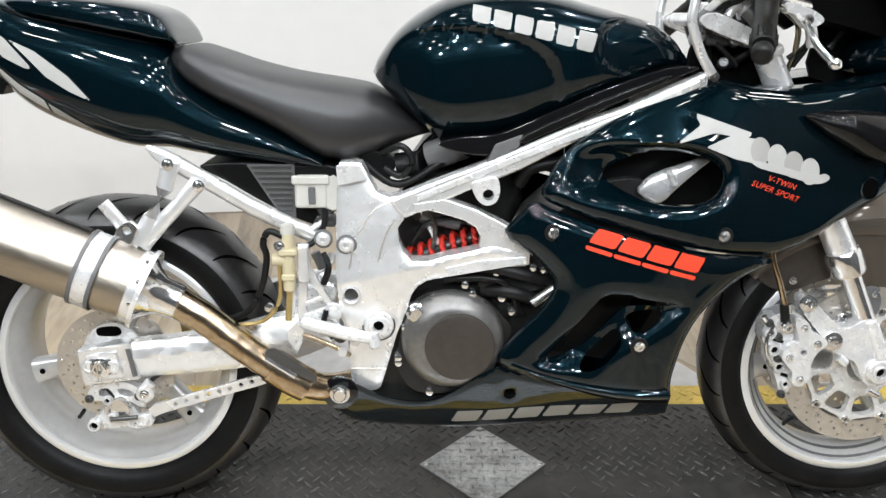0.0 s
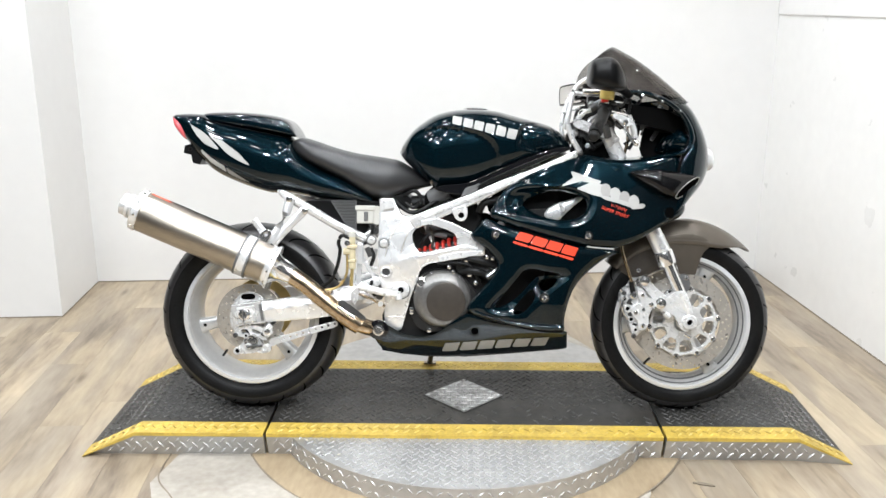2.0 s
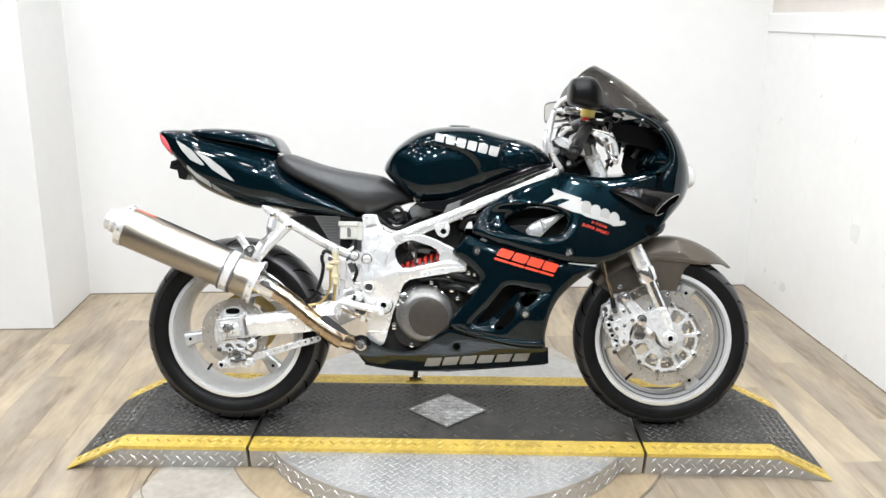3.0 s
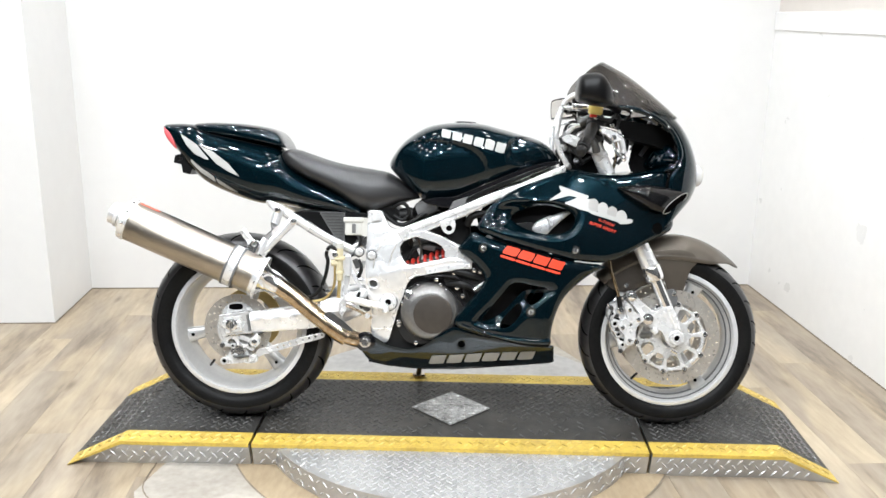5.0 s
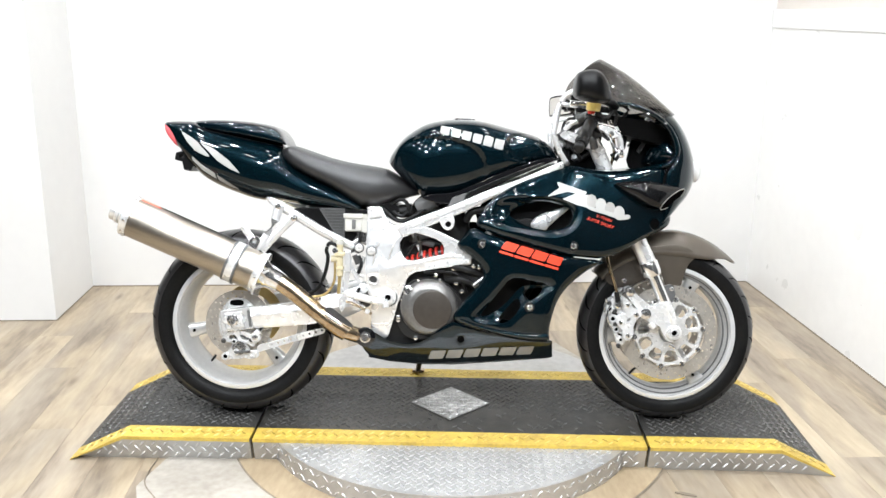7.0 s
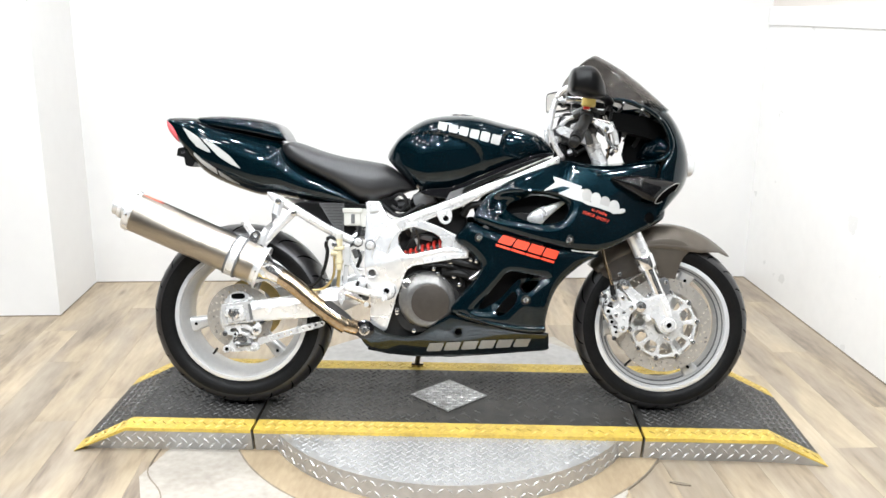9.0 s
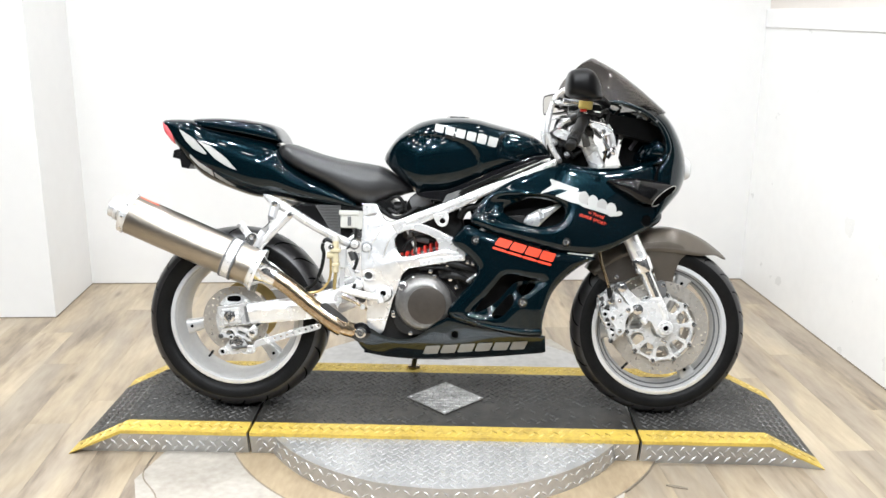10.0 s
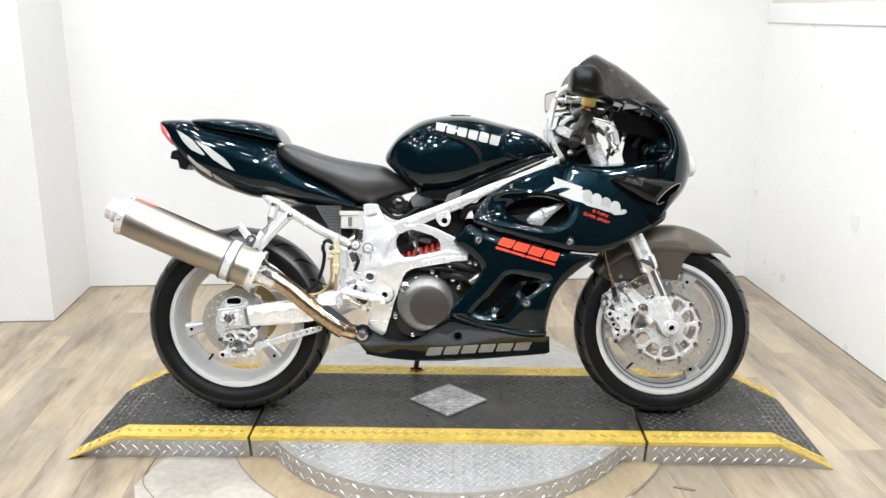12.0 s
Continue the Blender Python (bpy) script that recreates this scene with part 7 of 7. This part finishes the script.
for nm, pts, r, mt in (("clutch_cable", [(0.45, 0.12, 0.98), (0.40, 0.06, 1.0), (0.36, -0.02, 0.985), (0.345, -0.06, 0.93), (0.36, -0.08, 0.87)], 0.005, HOSE),
                       ("throttle_cable", [(0.425, -0.15, 0.985), (0.39, -0.11, 0.965), (0.365, -0.08, 0.92), (0.37, -0.07, 0.86)], 0.006, HOSE),
                       ("wiring_loom", [(0.44, -0.14, 0.965), (0.46, -0.10, 0.93), (0.44, -0.08, 0.89), (0.40, -0.07, 0.86)], 0.008, HOSE),
                       ("brake_line", [(0.46, -0.16, 0.955), (0.50, -0.12, 0.93), (0.51, -0.09, 0.88), (0.50, -0.07, 0.83)], 0.005, STEEL_BRONZE),
                       ("damper_rod", [(0.335, -0.09, 0.905), (0.40, -0.05, 0.945)], 0.012, CAST),
                       ("damper_body", [(0.335, -0.105, 0.93), (0.395, -0.085, 0.975)], 0.015, DARK_METAL),
                       ("clip_on_clamp", [(0.431, -0.105, 0.955), (0.444, -0.105, 0.925)], 0.028, DARK_METAL),
                       ("clip_on_bar", [(0.46, -0.105, 0.955), (0.43, -0.165, 0.985)], 0.013, CAST),
                       ("clip_on_clamp", [(0.431, 0.105, 0.955), (0.444, 0.105, 0.925)], 0.031, PLASTIC),
                       ("far_grip", [(0.43, 0.165, 0.985), (0.366, 0.335, 0.892)], 0.018, HOSE),
                       ("far_perch", [(0.42, 0.14, 1.02), (0.46, 0.20, 1.0)], 0.016, PLASTIC),
                       ("screen_bar", [(0.365, -0.10, 1.038), (0.455, -0.10, 1.030)], 0.011, CHROME),
                       ("throttle_housing", [(0.385, -0.13, 0.985), (0.425, -0.135, 1.004)], 0.014, DARK_METAL),
                       ("cable_guide", [(0.350, -0.10, 0.950), (0.372, -0.12, 0.975), (0.415, -0.12, 0.985)], 0.007, CAST),
                       ("cable_guide", [(0.372, -0.11, 0.915), (0.388, -0.11, 0.95), (0.405, -0.11, 0.965)], 0.008, ALLOY),
                       ("brake_union", [(0.505, -0.12, 0.965), (0.522, -0.12, 0.925), (0.528, -0.12, 0.895)], 0.010, CAST),
                       ("brake_union", [(0.486, -0.13, 0.985), (0.500, -0.13, 0.955), (0.522, -0.13, 0.945)], 0.007, CHROME),
                       ("speedometer_cable", [(0.520, -0.08, 0.985), (0.548, -0.06, 0.95), (0.545, -0.06, 0.90), (0.520, -0.06, 0.86)], 0.006, HOSE),
                       ("cowl_bracket", [(0.575, 0.0, 0.905), (0.636, 0.0, 1.0)], 0.009, DARK_METAL),
                       ("cowl_bracket", [(0.600, -0.02, 0.89), (0.655, -0.02, 0.975)], 0.007, DARK_METAL)):
    part(nm, tube(curve(pts, 5) if len(pts) > 2 else pts, r, 14), mt, BIKE)
part("brake_master", tube([(0.435, -0.195, 0.968), (0.490, -0.175, 0.957)], 0.011, 14), CHROME, LEV)
part("junction_block", box_bm(0.355, 0.405, -0.10, -0.06, 0.895, 0.93), DARK_METAL, BIKE, bevel=0.006)
part("stay_bracket", box_bm(0.40, 0.46, 0.03, 0.07, 1.012, 1.04), PLASTIC, BIKE, bevel=0.006)
part("coil_pack", box_bm(0.350, 0.400, -0.085, 0.0, 0.940, 0.968), CAST, BIKE, "silver steering damper body", bevel=0.006)
# Black plate added to keep pale background out of the cockpit.
part("cockpit_blackout", plate(curve([(0.345, 0.830), (0.352, 0.915), (0.400, 0.928), (0.462, 0.905), (0.500, 0.862), (0.505, 0.825)], 3, True), -0.055, -0.045), LINER, BIKE, "added black plate hiding pale background in the cockpit", bevel=0.003)
for pts, r, mt in (([(0.345, -0.10, 0.945), (0.375, -0.11, 0.962), (0.405, -0.11, 0.968)], 0.0050, HOSE), ([(0.350, -0.11, 0.918), (0.380, -0.12, 0.935), (0.412, -0.12, 0.930)], 0.0055, HOSE), ([(0.365, -0.12, 0.900), (0.385, -0.12, 0.882), (0.405, -0.11, 0.862)], 0.0045, HOSE),
                   ([(0.400, -0.10, 1.000), (0.428, -0.11, 0.988), (0.432, -0.11, 0.958)], 0.0060, HOSE), ([(0.490, -0.10, 1.022), (0.520, -0.10, 1.036), (0.552, -0.09, 1.020), (0.515, -0.09, 0.980)], 0.0055, HOSE), ([(0.500, -0.11, 1.012), (0.510, -0.12, 0.985), (0.498, -0.12, 0.962)], 0.0060, DARK_METAL),
                   ([(0.368, -0.09, 0.955), (0.372, -0.09, 0.925), (0.390, -0.09, 0.905)], 0.0075, DARK_METAL), ([(0.412, -0.10, 0.975), (0.418, -0.10, 0.940)], 0.0130, CAST), ([(0.512, -0.09, 0.955), (0.535, -0.09, 0.935), (0.532, -0.09, 0.900), (0.500, -0.09, 0.875)], 0.0045, HOSE)):
    part("cockpit_cable", tube(curve(pts, 5) if len(pts) > 2 else pts, r, 10), mt, BIKE)
part("clip_on_arm", tube(curve([(0.405, -0.14, 0.955), (0.430, -0.15, 0.925), (0.440, -0.145, 0.895)], 4), 0.012, 12), DARK_METAL, BIKE)
for x, y, z, r in ((0.392, -0.105, 0.998, 0.013), (0.365, -0.09, 0.972, 0.010), (0.355, -0.115, 0.930, 0.009), (0.398, -0.115, 0.905, 0.010), (0.380, -0.12, 0.868, 0.009)):
    part("clamp_bolt", revolve((x, y, z), (-0.2, -1, 0.3), [(-0.012, r), (0.004, r), (0.006, r * 0.8), (0.006, r * 0.5), (0.002, r * 0.45), (0.002, 0.0003)], 14), DARK_METAL, BIKE)
part("lamp_bucket", body([(0.612, 0.868, 0.850, 0.02, 0.5), (0.632, 0.905, 0.845, 0.085, 0.5), (0.668, 0.932, 0.840, 0.125, 0.5), (0.695, 0.912, 0.842, 0.132, 0.5), (0.715, 0.890, 0.850, 0.11, 0.5)], 4, 32, 0.7, 0.8, 0.8), PAINT, COWL, "dark green inner headlamp housing")

# front mudguard
rows = []
for a in [48 + 2.2 * k for k in range(44)]:
    t = radians(a)
    r = float(np.interp(a, (48, 57, 66, 77, 88, 115, 142), (0.317, 0.3205, 0.3265, 0.334, 0.339, 0.339, 0.322)))
    low = float(np.interp(a, (48, 54, 60, 68, 76, 90, 142), (0.313, 0.306, 0.290, 0.270, 0.262, 0.262, 0.295)))
    half = 0.004 + 0.072 * step01((a - 44) / 24)
    ring = []
    for k in range(25):
        u = -1 + k / 12
        rr = r - (r - low) * abs(u) ** 2.6
        ring.append((FX + 0.012 + rr * math.cos(t), half * math.copysign(abs(u) ** 0.8, u), FZ + rr * math.sin(t)))
    rows.append(ring)
GUARD = part("front_mudguard", loft(rows, close_ring=False), FENDER_PAINT, BIKE, "bronze-grey front mudguard", smooth=60)
md = GUARD.modifiers.new("thickness", "SOLIDIFY")
md.thickness, md.offset = 0.004, 0
gout = curve([(0.640, 0.575), (0.670, 0.585), (0.720, 0.590), (0.765, 0.580), (0.785, 0.566), (0.792, 0.555), (0.786, 0.546), (0.768, 0.528), (0.755, 0.495), (0.742, 0.45), (0.732, 0.408), (0.702, 0.430), (0.690, 0.47), (0.668, 0.53)], 4, True)
part("guard_side", panel(gout, [], lambda x, z: 0.0735, 0.008, 0.004, 0.002), FENDER_PAINT, GUARD, smooth=50)
grear = curve([(0.497, 0.480), (0.520, 0.515), (0.560, 0.545), (0.610, 0.565), (0.650, 0.53), (0.640, 0.48), (0.600, 0.462), (0.560, 0.448), (0.520, 0.455)], 4, True)
part("guard_rear", panel(grear, [], lambda x, z: 0.068, 0.008, 0.004, 0.003), BADGE, GUARD, "dark brown-grey rear part of mudguard", smooth=50)
part("guard_bracket", plate(curve([(0.690, 0.455), (0.715, 0.460), (0.725, 0.430), (0.718, 0.405), (0.700, 0.402), (0.690, 0.425)], 3, True), -0.085, -0.076), PLASTIC_GREY, GUARD, bevel=0.003)
for x, z in ((0.712, 0.448), (0.560, 0.470)):
    part("guard_bolt", bolt((x, -0.084 if x > 0.7 else -0.072, z), 0.006), CHROME, GUARD)

# number plate holder and side stand
PLT = part("plate_bracket", plate([(-0.915, 0.866), (-0.885, 0.874), (-0.868, 0.845), (-0.850, 0.836), (-0.868, 0.804), (-0.890, 0.810), (-0.895, 0.836), (-0.92, 0.842)], -0.055, 0.055, [[(-0.905, 0.858), (-0.893, 0.861), (-0.892, 0.851), (-0.904, 0.848)]]), PLASTIC, BIKE, "black number plate bracket", bevel=0.002)
part("plate_lamp", box_bm(-0.905, -0.885, -0.03, 0.03, 0.865, 0.885), PLASTIC, PLT, bevel=0.003)
STAND = part("side_stand", tube(curve([(-0.09, 0.12, 0.27), (-0.105, 0.20, 0.19), (-0.122, 0.29, 0.105), (-0.128, 0.325, 0.072)], 4), 0.010, 12), PLASTIC, BIKE, "black side stand")
part("stand_foot", box_bm(-0.150, -0.105, 0.318, 0.352, 0.0615, 0.070), STEEL_BRONZE, STAND, bevel=0.002)

# ---- floor boards ----
PW, PL = 0.152, 1.22
board_mesh = {}


def board(x, y, w, ln):
    key = (round(w, 3), round(ln, 3))
    if key not in board_mesh:
        bm = box_bm(0.0002, w - 0.0002, 0.0002, ln - 0.0002, -0.006, 0.0)
        for v in bm.verts:
            if v.co.z > -0.001:
                v.co.x += 0.0002 if v.co.x < w / 2 else -0.0002
        me = bpy.data.meshes.new("plank")
        bm.to_mesh(me)
        bm.free()
        me.materials.append(OAK)
        board_mesh[key] = me
    ob = new("plank", board_mesh[key])
    ob.parent = slab
    ob.matrix_basis = pose(x, y, 0)


rnd = random.Random(3)
x = XR - PW
col = 0
while x > -4.6:
    near = x > -2.75
    y = YB if x > XL - PW else YP
    first = (0.35, 0.9, 0.6, 1.1, 0.2)[col % 5] * PL
    while y > -5.6:
        ln = min(first or PL, y + 5.6)
        first = None
        board(x, y - ln, PW, ln)
        y -= ln
    x -= PW
    col += 1
